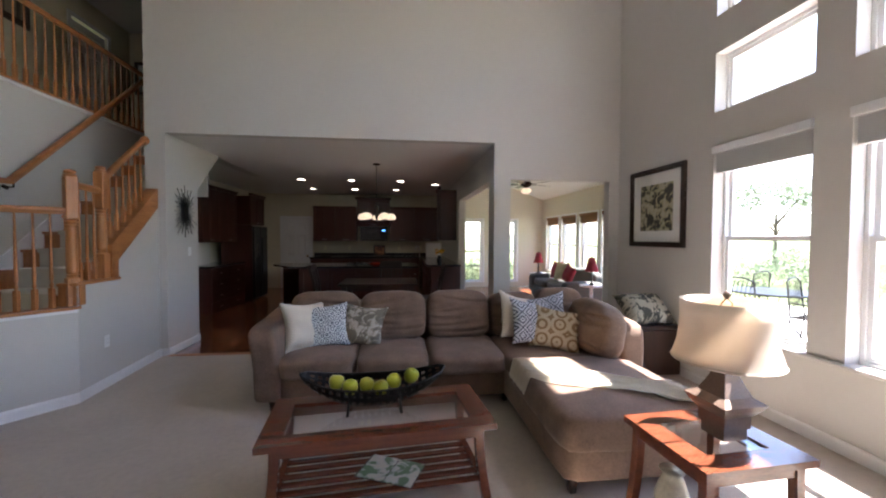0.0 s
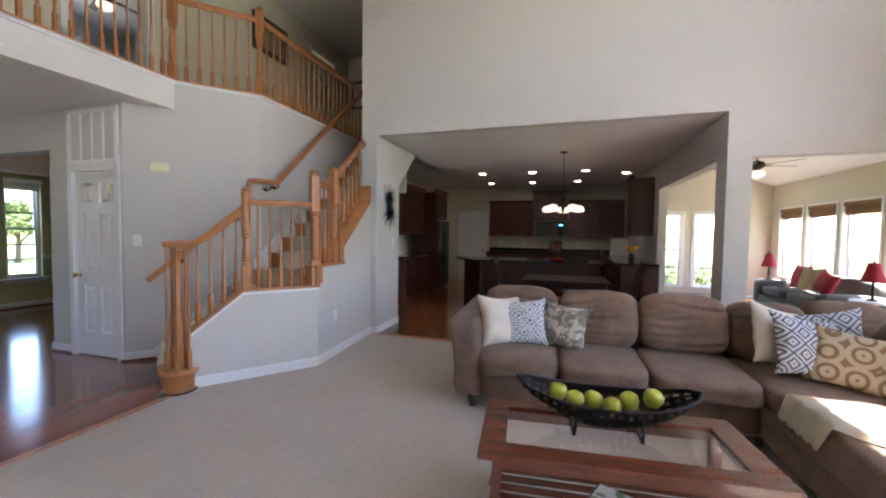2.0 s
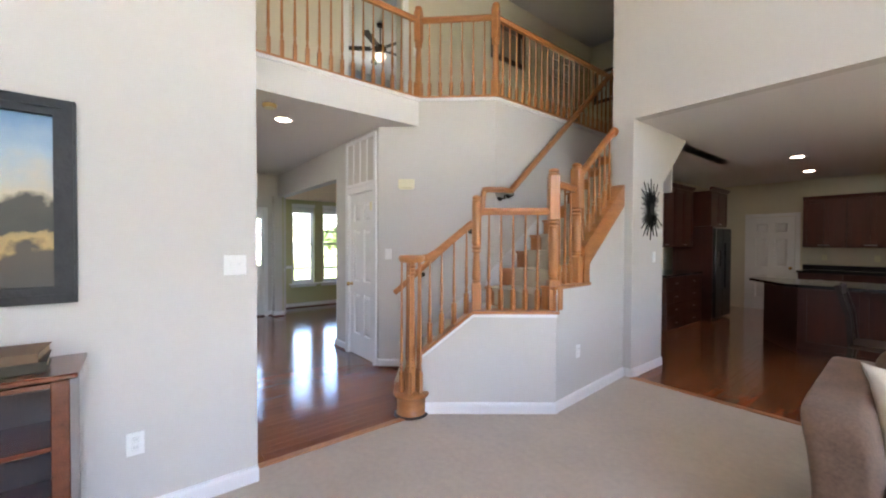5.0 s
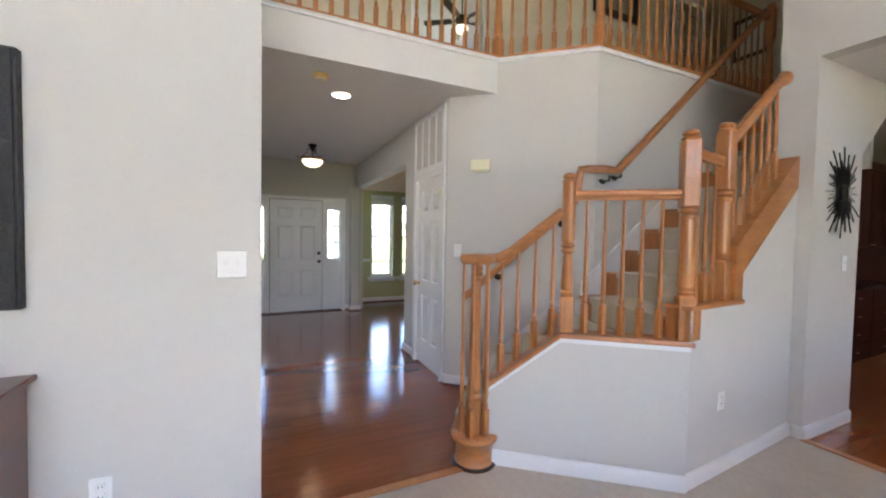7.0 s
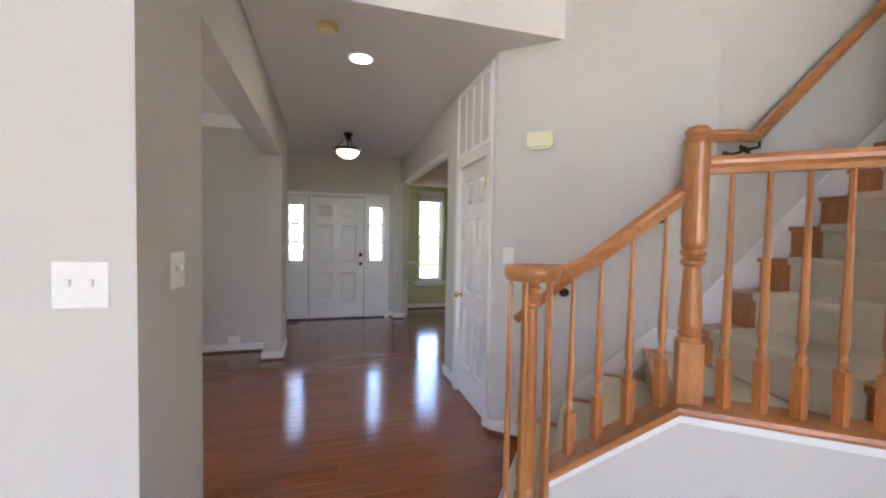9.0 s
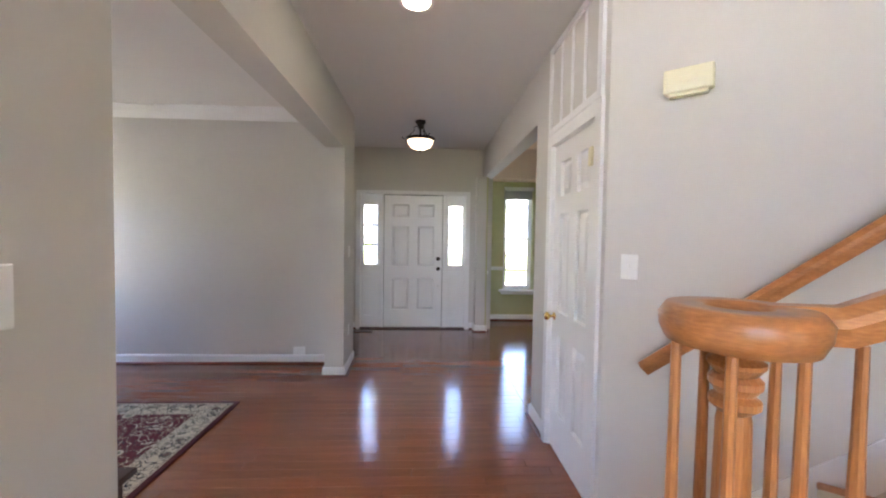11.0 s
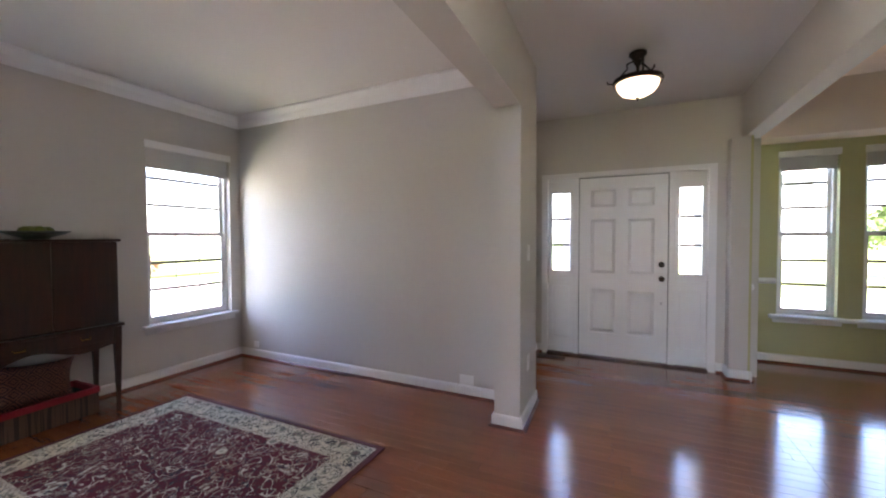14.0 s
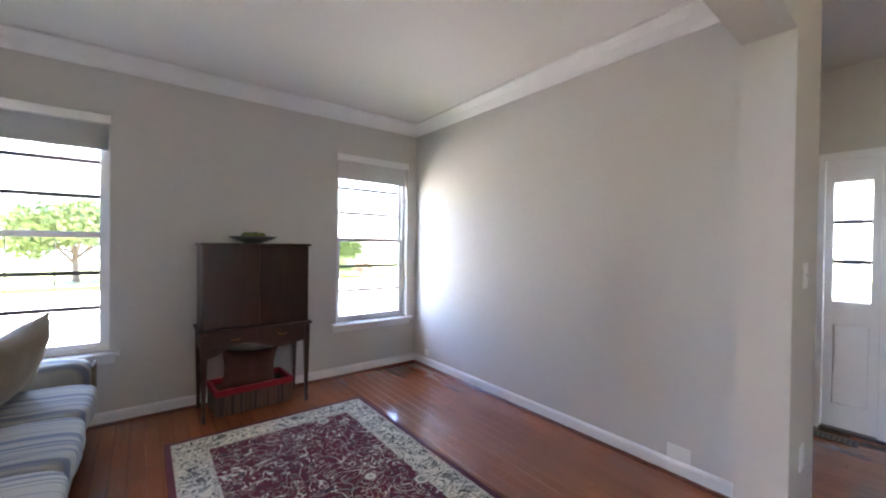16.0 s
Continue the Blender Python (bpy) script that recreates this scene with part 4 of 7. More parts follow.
sp("base", soft((-0.48, 3.60, 0.09), (1.55, 4.62, 0.33), 14, 0.002))
sp("base", soft((1.46, 2.36, 0.09), (2.68, 4.62, 0.33), 22, 0.002))
sp("back_frame", soft((-0.56, 4.38, 0.1), (2.85, 4.66, 0.80), 10, 0.003))
sp("back_frame", soft((2.56, 3.28, 0.1), (2.84, 4.66, 0.78), 10, 0.003))
arm = soft((-0.66, 3.58, 0.09), (-0.43, 4.64, 0.72), 9, 0.004)
for v in arm.verts:
    v.co.x -= 0.09 * max(0, (v.co.z - 0.25)) ** 2 * 3
    v.co.z += 0.22 * max(0, v.co.y - 3.7) ** 1.3 * max(0, v.co.z - 0.4)
sp("arm", arm)
for k, (a, b) in enumerate(((-0.46, 0.17), (0.17, 0.80), (0.80, 1.48))):
    sp("seat_cushion", soft((a + 0.004, 3.52, 0.30), (b - 0.004, 4.36, 0.47), 6, 0.013, k * 3.1, 0.02))
sp("seat_cushion", soft((1.47, 3.42, 0.30), (2.62, 4.36, 0.465), 7, 0.008, 9.3, 0.015))
sp("chaise_cushion", soft((1.45, 2.33, 0.27), (2.69, 3.45, 0.485), 13, 0.008, 12.1, 0.02))
for k, (a, b, t) in enumerate(((-0.52, 0.15, 0.93), (0.15, 0.81, 0.925), (0.81, 1.46, 0.93), (1.46, 2.10, 0.90))):
    sp("back_cushion", folded(soft((a + 0.003, 4.12, 0.45), (b - 0.003, 4.42, t), 4.2, 0.006, 20 + k * 4.7, 0.01, 5.0, pose(0, 0, 0, -10), 34), 1, 7, 0.021, 3 + k))
sp("back_cushion", folded(soft((2.1, 4.15, 0.45), (2.72, 4.45, 0.93), 4.2, 0.006, 51, 0.02, 5.0, pose(0, 0, 0, -8, 0, -12), 34), 1, 7, 0.021, 9))
sp("back_cushion", folded(soft((2.30, 3.24, 0.45), (2.66, 3.98, 0.90), 3.4, 0.006, 61, 0.03, 5.0, pose(0, 0, 0, 0, 12, 0), 34), 0, 8, 0.022, 15))
for x, y in ((-0.50, 3.66), (-0.55, 4.55), (1.50, 3.72), (1.56, 2.44), (2.58, 2.44), (2.7, 4.55)):
    sp("foot", lathe(B(), [(0.032, 0.0), (0.045, 0.1)], 4, Matrix.Translation((x, y, 0.005)) @ pose(0, 0, 0, 0, 0, 45)), ESPRESSO, "dark wooden block foot")
# cushions and throw on the sofa
pillow(-0.27, 3.87, 0.66, -22, 38, 0.44, 0.46, 0.075, CREAMCLOTH, "cream linen throw pillow on the sofa", 4)
pillow(-0.09, 3.91, 0.65, -18, 10, 0.42, 0.42, 0.07, P_BLUE, "white throw pillow with blue medallion print", -3)
pillow(0.25, 3.95, 0.635, -20, -14, 0.42, 0.40, 0.07, P_FLORAL, "taupe floral throw pillow on the sofa", 5)
pillow(1.77, 3.89, 0.70, -22, 22, 0.50, 0.46, 0.07, CREAMCLOTH, "cream throw pillow in the sofa corner", 14)
pillow(1.83, 3.71, 0.685, -24, 14, 0.46, 0.44, 0.07, P_DIAMOND, "charcoal and white diamond throw pillow", 10)
pillow(1.99, 3.87, 0.70, -18, -18, 0.50, 0.44, 0.07, P_DIAMOND, "charcoal and white patterned throw pillow", -12)
pillow(2.02, 3.59, 0.645, -26, -24, 0.46, 0.40, 0.07, P_GOLD, "gold and taupe medallion throw pillow", 8)
bm = B()
nu, nv = 44, 14
rows = []
for i in range(nu + 1):
    s = i / nu
    row = []
    for j in range(nv + 1):
        q = j / nv - 0.5
        x = 1.38 + 1.0 * s
        y = 3.16 - 0.66 * s + q * (0.38 + 0.07 * math.sin(7 * s))
        z = 0.519 + 0.017 * math.sin(30 * q + 4 * s) * (0.6 + 0.4 * math.sin(9 * s)) + 0.016 * noise.noise(Vector((s * 9, q * 8, 1)))
        if x < 1.45:
            z -= (1.45 - x) * 2.2
            x = 1.425 + (x - 1.38) * 0.35
        row.append(bm.verts.new((x, y, z)))
    rows.append(row)
for i in range(nu):
    for j in range(nv):
        bm.faces.new((rows[i][j], rows[i + 1][j], rows[i + 1][j + 1], rows[i][j + 1]))
bmesh.ops.solidify(bm, geom=bm.faces[:], thickness=0.012)
throw = new("throw_blanket", mesh_of(bm, "throw_blanket", KNIT, True))
throw.location = (0.05, -0.11, 0)
tagged(throw, "cream knitted throw draped across the chaise", "blanket")

# ---- coffee table ----
ct = thing("coffee_table", pose(0.485, 2.425, 0.006, 0, 0, 6) @ Matrix.Diagonal((0.975, 0.95, 1, 1)), "mahogany coffee table, glass top and slatted shelf", "coffee table")
flat_ring("top_frame", ct, 0.62, 0.30, 0.50, 0.19, 0.452, 0.484, MAHOGANY)
part("glass_top", box(B(), (-0.505, -0.195, 0.466), (0.505, 0.195, 0.474)), GLASS, ct, "clear inset glass")
flat_ring("apron", ct, 0.56, 0.25, 0.535, 0.225, 0.395, 0.4515, MAHOGANY)
for sx in (-1, 1):
    for sy in (-1, 1):
        pts = [(sx * (0.535 + 0.05 * (1 - t) ** 2), sy * (0.225 + 0.04 * (1 - t) ** 2), 0.45 * t) for t in [k / 8 for k in range(9)]]
        part("leg", sweep(B(), pts, [(-0.024, -0.024), (0.024, -0.024), (0.024, 0.024), (-0.024, 0.024)], up=(0, 1, 0)), MAHOGANY, ct)
    part("shelf_rail", box(B(), (sx * 0.55 - 0.02, -0.22, 0.135), (sx * 0.55 + 0.02, 0.22, 0.175), 0.004), MAHOGANY, ct)
for k in range(7):
    y = -0.225 + k * 0.075
    part("slat", box(B(), (-0.54, y - 0.02, 0.150), (0.54, y + 0.02, 0.166), 0.003), MAHOGANY, ct)
mz = thing("magazine", pose(0.55, 2.36, 0.178, 0, 0, -24) @ Matrix.Scale(0.8, 4), "open glossy magazine on the coffee table shelf", "magazine")
PAPER = pattern("magazine_print", (0.62, 0.64, 0.60), (0.16, 0.26, 0.14), "floral", 9, (0.70, 0.68, 0.60), 0.3, True)
part("page", box(B(), (-0.20, -0.135, 0), (-0.003, 0.135, 0.007), 0.002), PAPER, mz)
part("page", box(B(), (0.003, -0.135, 0), (0.20, 0.135, 0.005), 0.002), PAPER, mz)
part("cover", box(B(), (-0.215, -0.14, -0.004), (0.205, 0.14, -0.0005), 0.001), ESPRESSO, mz)

bowl = thing("fruit_bowl", pose(0.45, 2.49, 0.492, 0, 0, 4) @ Matrix.Scale(1.14, 4), "black wire boat-shaped fruit bowl on a stand", "bowl")
bm = B()
nu, nv = 40, 14
rows = []
for i in range(nu + 1):
    s = 2 * i / nu - 1
    half = 0.125 * math.sqrt(max(0.0, 1 - abs(s) ** 2.2)) + 0.004
    rim = 0.125 + 0.06 * abs(s) ** 2.5
    dip = 0.012 + 0.15 * abs(s) ** 2.2
    rows.append([bm.verts.new((0.36 * s, half * math.sin(t), rim - (rim - dip) * math.cos(t) ** 0.8 if math.cos(t) > 0 else rim)) for t in [math.pi * (j / nv - 0.5) * 0.999 for j in range(nv + 1)]])
for i in range(nu):
    for j in range(nv):
        if (j % 2) or (i % 2) or i in (0, nu - 1):
            bm.faces.new((rows[i][j], rows[i + 1][j], rows[i + 1][j + 1], rows[i][j + 1]))
bmesh.ops.solidify(bm, geom=bm.faces[:], thickness=0.004)
part("wire_hull", bm, BLACK, bowl)
for side in (0, nv):
    part("rim", tube(B(), [Vector(((2 * i / 30 - 1) * 0.365, (1 if side else -1) * (0.125 * math.sqrt(max(0, 1 - abs(2 * i / 30 - 1) ** 2.2)) + 0.004), 0.125 + 0.06 * abs(2 * i / 30 - 1) ** 2.5)) for i in range(31)], 0.006, 6), BLACK, bowl)
for sx in (-1, 1):
    part("stand_leg", tube(B(), [(sx * 0.12, -0.115, 0.13), (sx * 0.125, -0.125, 0.05), (sx * 0.13, -0.10, 0.0), (sx * 0.13, 0.10, 0.0), (sx * 0.125, 0.125, 0.05), (sx * 0.12, 0.115, 0.13)], 0.006, 6), BLACK, bowl)
APPLE = mat("green_apple_skin", (0.38, 0.38, 0.025), 0.3, vary=0.25, scale=14, coat=0.3)
apple_me = mesh_of(lathe(B(), [(0.004, 0.006), (0.018, 0.0), (0.030, 0.008), (0.039, 0.034), (0.036, 0.056), (0.022, 0.068), (0.010, 0.066), (0.003, 0.060)], 18), "apple", APPLE, True)
for x, y, z in ((-0.20, 0.0, 0.085), (-0.12, -0.02, 0.065), (-0.05, 0.03, 0.055), (0.04, -0.02, 0.052), (0.11, 0.02, 0.072), (0.185, 0.0, 0.10)):
    ap = new("apple", apple_me)
    ap.matrix_world = pose(0.45, 2.49, 0.502, 0, 0, 4) @ pose(x * 1.1, y, z * 1.2, random.uniform(-20, 20), random.uniform(-20, 20), random.uniform(0, 300)) @ Matrix.Scale(1.14, 4)
    tagged(ap, "green apple lying in the wire bowl", "fruit", "apples in the bowl")

# ---- end table and lamp ----
et = thing("end_table", pose(1.98, 1.78, 0.006, 0, 0, 4) @ Matrix.Diagonal((0.9, 0.9, 1, 1)), "mahogany end table, inset glass and lower shelf", "end table")
flat_ring("top_frame", et, 0.29, 0.27, 0.17, 0.15, 0.565, 0.595, MAHOGANY)
part("glass_top", box(B(), (-0.175, -0.155, 0.580), (0.175, 0.155, 0.588)), GLASS, et, "dark reflecting inset glass")
flat_ring("apron", et, 0.25, 0.23, 0.225, 0.205, 0.51, 0.5645, MAHOGANY)
for sx in (-1, 1):
    for sy in (-1, 1):
        pts = [(sx * (0.235 + 0.05 * (1 - t) ** 2), sy * (0.215 + 0.04 * (1 - t) ** 2), 0.56 * t) for t in [k / 8 for k in range(9)]]
        part("leg", sweep(B(), pts, [(-0.022, -0.022), (0.022, -0.022), (0.022, 0.022), (-0.022, 0.022)], up=(0, 1, 0)), MAHOGANY, et)
for k in range(5):
    y = -0.17 + k * 0.085
    part("slat", box(B(), (-0.25, y - 0.025, 0.16), (0.25, y + 0.025, 0.176), 0.003), MAHOGANY, et)
SHADE = mat("cream_lampshade_linen", (0.82, 0.75, 0.66), 0.9, vary=0.04, scale=20, bump=0.2, bump_scale=300, trans=0.0)
st_n, st_l = SHADE.node_tree.nodes, SHADE.node_tree.links.new
thin, both = st_n.new("ShaderNodeBsdfTranslucent"), st_n.new("ShaderNodeMixShader")
thin.inputs["Color"].default_value = (0.85, 0.74, 0.60, 1)
both.inputs[0].default_value = 0.45
st_l(st_n["Principled BSDF"].outputs[0], both.inputs[1])
st_l(thin.outputs[0], both.inputs[2])
st_l(both.outputs[0], st_n["Material Output"].inputs[0])
LAMPWOOD = mat("bronze_lamp_base", (0.15, 0.105, 0.08), 0.34, 0.15, vary=0.25, scale=8)
tl = thing("table_lamp", pose(2.04, 1.78, 0.602, 0, 0, 4) @ Matrix.Scale(0.95, 4), "square bronze table lamp with a cream bell shade", "lamp")
sq = [(0.062, 0.0), (0.062, 0.05), (0.072, 0.055), (0.072, 0.11), (0.10, 0.145), (0.115, 0.175), (0.075, 0.20), (0.045, 0.27), (0.036, 0.30), (0.046, 0.31), (0.046, 0.335), (0.02, 0.34), (0.02, 0.36)]
part("base", lathe(B(), [(r * 1.414, z) for r, z in sq], 4, pose(0, 0, 0, 0, 0, 45)), LAMPWOOD, tl, "stepped square bronze base")
shade_prof = [(0.222, 0.355), (0.212, 0.385), (0.199, 0.43), (0.190, 0.50), (0.188, 0.56), (0.190, 0.635), (0.188, 0.635), (0.186, 0.56), (0.188, 0.50), (0.197, 0.43), (0.210, 0.385), (0.220, 0.355)]
part("shade", lathe(B(), shade_prof + shade_prof[:1], 40, cap=False), SHADE, tl, "cream flared fabric shade", True)
part("trim", lathe(B(), [(0.221, 0.351), (0.2245, 0.357), (0.221, 0.364)], 40, cap=False), CREAMCLOTH, tl)
part("harp", tube(B(), [(-0.05, 0, 0.36), (-0.06, 0, 0.48), (-0.03, 0, 0.62), (0, 0, 0.645), (0.03, 0, 0.62), (0.06, 0, 0.48), (0.05, 0, 0.36)], 0.003, 5), BRASS, tl)
part("finial", lathe(B(), [(0.006, 0.64), (0.012, 0.65), (0.018, 0.66), (0.012, 0.675), (0.003, 0.68)], 12), LAMPWOOD, tl, "", True)
vase = new("glass_vase", mesh_of(lathe(B(), [(0.05, 0.0), (0.07, 0.04), (0.075, 0.1), (0.05, 0.17), (0.04, 0.2), (0.055, 0.22)], 20), "glass_vase", mat("pearl_glass", (0.6, 0.55, 0.42), 0.15, vary=0.2), True))
vase.location = (1.86, 1.86, 0.185)
tagged(vase, "pearl glass vase on the end table shelf", "vase")

# ---- trunk, picture, painting, low bookcase ----
tk = thing("trunk", pose(3.27, 4.24, 0.006), "black wooden storage trunk by the window wall", "trunk")
part("body", box(B(), (-0.3, -0.25, 0.02), (0.3, 0.25, 0.50), 0.008), ESPRESSO, tk)
part("lid", box(B(), (-0.31, -0.26, 0.503), (0.31, 0.26, 0.55), 0.01), ESPRESSO, tk)
pillow(3.27, 4.18, 0.70, -50, 4, 0.56, 0.44, 0.12, P_LEAF, "black and cream leaf print pillow on the trunk")

ART1 = pattern("botanical_print", (0.40, 0.37, 0.22), (0.045, 0.045, 0.035), "floral", 11, (0.48, 0.46, 0.33), 0.6)


def wall_picture(x, y, z, rz, w, h, fw, depth, frame_mat, art, label, mat_border=0.0, name="framed_picture"):
    """A framed picture on a wall: local y points out of the wall into the room as -y."""
    th = thing(name, pose(x, y, z, 0, 0, rz), label, "picture")
    bm = pierced(B(), "y", -depth, -0.002, -w / 2, w / 2, -h / 2, h / 2, [(-w / 2 + fw, w / 2 - fw, -h / 2 + fw, h / 2 - fw)])
    part("frame", bm, frame_mat, th)
    part("bead", pierced(B(), "y", -depth - 0.008, -depth + 0.002, -w / 2 + 0.008, w / 2 - 0.008, -h / 2 + 0.008, h / 2 - 0.008, [(-w / 2 + fw * 0.55, w / 2 - fw * 0.55, -h / 2 + fw * 0.55, h / 2 - fw * 0.55)]), frame_mat, th)
    iw, ih = w / 2 - fw, h / 2 - fw
    if mat_border:
        part("mount", pierced(B(), "y", -0.012, -0.004, -iw, iw, -ih, ih, [(-iw + mat_border, iw - mat_border, -ih + mat_border, ih - mat_border)]), PLASTIC, th, "white card mount")
        iw, ih = iw - mat_border, ih - mat_border
    part("print", box(B(), (-iw, -0.008, -ih), (iw, -0.003, ih)), art, th)
    return th


wall_picture(WINDOW_X, 4.487, 1.843, -90, 0.965, 0.93, 0.06, 0.03, ESPRESSO, ART1, "botanical print in a wide black frame", 0.13)


def landscape(name):
    m = bpy.data.materials.new(name)
    m.use_nodes = True
    nt = m.node_tree
    n, link = nt.nodes, nt.links.new
    tc, sep, nz = n.new("ShaderNodeTexCoord"), n.new("ShaderNodeSeparateXYZ"), n.new("ShaderNodeTexNoise")
    nz.inputs["Scale"].default_value, nz.inputs["Detail"].default_value = 7, 5
    link(tc.outputs["Object"], sep.inputs[0])
    link(tc.outputs["Object"], nz.inputs["Vector"])
    add = n.new("ShaderNodeMath")
    add.operation = "MULTIPLY_ADD"
    add.inputs[1].default_value = 0.35
    link(nz.outputs[0], add.inputs[0])
    link(sep.outputs[2], add.inputs[2])
    ramp = n.new("ShaderNodeValToRGB")
    mr = n.new("ShaderNodeMapRange")
    mr.inputs[1].default_value, mr.inputs[2].default_value = -0.25, 0.6
    link(add.outputs[0], mr.inputs[0])
    link(mr.outputs[0], ramp.inputs[0])
    e = ramp.color_ramp.elements
    e[0].color, e[1].color = (0.05, 0.04, 0.03, 1), (0.16, 0.30, 0.48, 1)
    for p, c in ((0.22, (0.07, 0.05, 0.03)), (0.26, (0.45, 0.30, 0.10)), (0.31, (0.35, 0.25, 0.10)), (0.33, (0.03, 0.03, 0.02)), (0.50, (0.05, 0.045, 0.03)), (0.56, (0.55, 0.48, 0.33)), (0.72, (0.35, 0.45, 0.52))):
        e.new(p).color = (*c, 1)
    b = n["Principled BSDF"]
    b.inputs["Roughness"].default_value = 0.45
    link(ramp.outputs[0], b.inputs["Base Color"])
    return m


CARVED = mat("carved_black_frame", (0.014, 0.014, 0.015), 0.55, 0.0, vary=0.5, scale=18, bump=1.0, bump_scale=45)
wall_picture(LEFT_X, 0.47, 1.61, 90, 1.0, 0.92, 0.075, 0.04, CARVED, landscape("landscape_oil"), "landscape painting in a carved black frame", name="framed_painting")
bc = thing("bookcase", pose(-2.59, 0.50, 0.006) @ Matrix.Diagonal((1, 1, 0.9, 1)), "low mahogany bookcase against the wall", "bookcase")
part("top", box(B(), (-0.18, -0.62, 0.975), (0.19, 0.50, 1.0), 0.006), MAHOGANY, bc)
for y in (-0.58, -0.06, 0.46):
    part("side_panel", box(B(), (-0.17, y - 0.012, 0.0), (0.165, y + 0.012, 0.973), 0.002), MAHOGANY, bc)
for x in (0.15,):
    part("stile", box(B(), (x, 0.42, 0), (x + 0.03, 0.475, 0.973), 0.003), MAHOGANY, bc)
for z in (0.06, 0.36, 0.66, 0.94):
    part("shelf", box(B(), (-0.165, -0.57, z), (0.16, 0.45, z + 0.022), 0.002), MAHOGANY, bc)
part("back", box(B(), (-0.178, -0.57, 0.02), (-0.170, 0.45, 0.97)), ESPRESSO, bc)
BOOKS = [mat(f"book_cloth_{k}", c, 0.7, vary=0.1, scale=10) for k, c in enumerate(((0.05, 0.045, 0.03), (0.14, 0.09, 0.05), (0.10, 0.035, 0.03), (0.06, 0.07, 0.09)))]
PAGES = mat("book_pages", (0.42, 0.33, 0.2), 0.8, vary=0.1, scale=30)
for k, (w, t, rz) in enumerate(((0.23, 0.042, 4), (0.21, 0.038, -3))):
    bk = thing("book", pose(-2.59, 0.78, 0.907 + k * 0.043, 0, 0, rz), "worn cloth-bound book lying on the bookcase", "book", "books on the bookcase")
    part("cover", box(B(), (-0.11, -w / 2, 0), (0.11, w / 2, 0.004), 0.001), BOOKS[k], bk)
    part("cover", box(B(), (-0.11, -w / 2, t - 0.004), (0.11, w / 2, t), 0.001), BOOKS[k], bk)
    part("spine", box(B(), (0.106, -w / 2, 0.004), (0.11, w / 2, t - 0.004)), BOOKS[k], bk)
    part("pages", box(B(), (-0.10, -w / 2 + 0.006, 0.004), (0.105, w / 2 - 0.006, t - 0.004)), PAGES, bk)

# ---- fittings on the walls ----
def plate(x, y, z, rz, label, w=0.07, h=0.115, toggles=1, sockets=0, material=PLASTIC, name="light_switch", category="switch"):
    th = thing(name, pose(x, y, z, 0, 0, rz), label, category)
    part("plate", box(B(), (-w / 2, -0.007, -h / 2), (w / 2, -0.0005, h / 2), 0.003), material, th)
    for k in range(toggles):
        xx = (k - (toggles - 1) / 2) * 0.046
        part("toggle", box(B(), (xx - 0.005, -0.016, -0.004), (xx + 0.005, -0.006, 0.014), 0.002), material, th)
    for k in range(sockets):
        zz = (k - 0.5) * 0.04
        sk = part("socket", box(B(), (-0.017, -0.010, zz - 0.014), (0.017, -0.006, zz + 0.014), 0.005), material, th)
        for sx in (-0.006, 0.006):
            part("slot", box(B(), (sx - 0.001, -0.0105, zz - 0.003), (sx + 0.001, -0.0098, zz + 0.006)), BLACK, sk)
    return th


plate(LEFT_X, 1.63, 1.30, 90, "white double light switch on the wall", 0.118, 0.118, 2)
plate(LEFT_X, 1.175, 0.41, 90, "white duplex wall outlet near the baseboard", 0.075, 0.118, 0, 2, name="wall_outlet", category="outlet")
plate(-3.06, 1.734, 1.31, 180, "white light switch on the end wall", 0.118, 0.118, 2)
plate(-2.263, 4.31, 0.455, 94.5, "white wall outlet on the stair wall", 0.075, 0.118, 0, 2, name="wall_outlet", category="outlet")
plate(-2.25, 5.80, 1.28, 90, "white light switch beside the kitchen opening", 0.075, 0.118, 1)
CW = math.degrees(math.atan2(P1.y - P0.y, P1.x - P0.x))
WSW = P0 + (P1 - P0).normalized() * 0.11
plate(WSW.x, WSW.y, 1.30, CW, "white light switch on the stair wall", 0.075, 0.118, 1)
WCH = P0 + (P1 - P0).normalized() * 0.32
ch = thing("door_chime", pose(WCH.x, WCH.y, 2.095, 0, 0, CW), "ivory plastic door chime on the stair wall", "door chime")
part("cover", box(B(), (-0.09, -0.05, -0.05), (0.09, -0.002, 0.05), 0.006), IVORY, ch)
part("grille", box(B(), (-0.07, -0.04, -0.062), (0.07, -0.006, -0.051)), IVORY, ch)
part("emblem", box(B(), (-0.03, -0.053, -0.01), (0.03, -0.049, 0.012), 0.002), IVORY, ch)

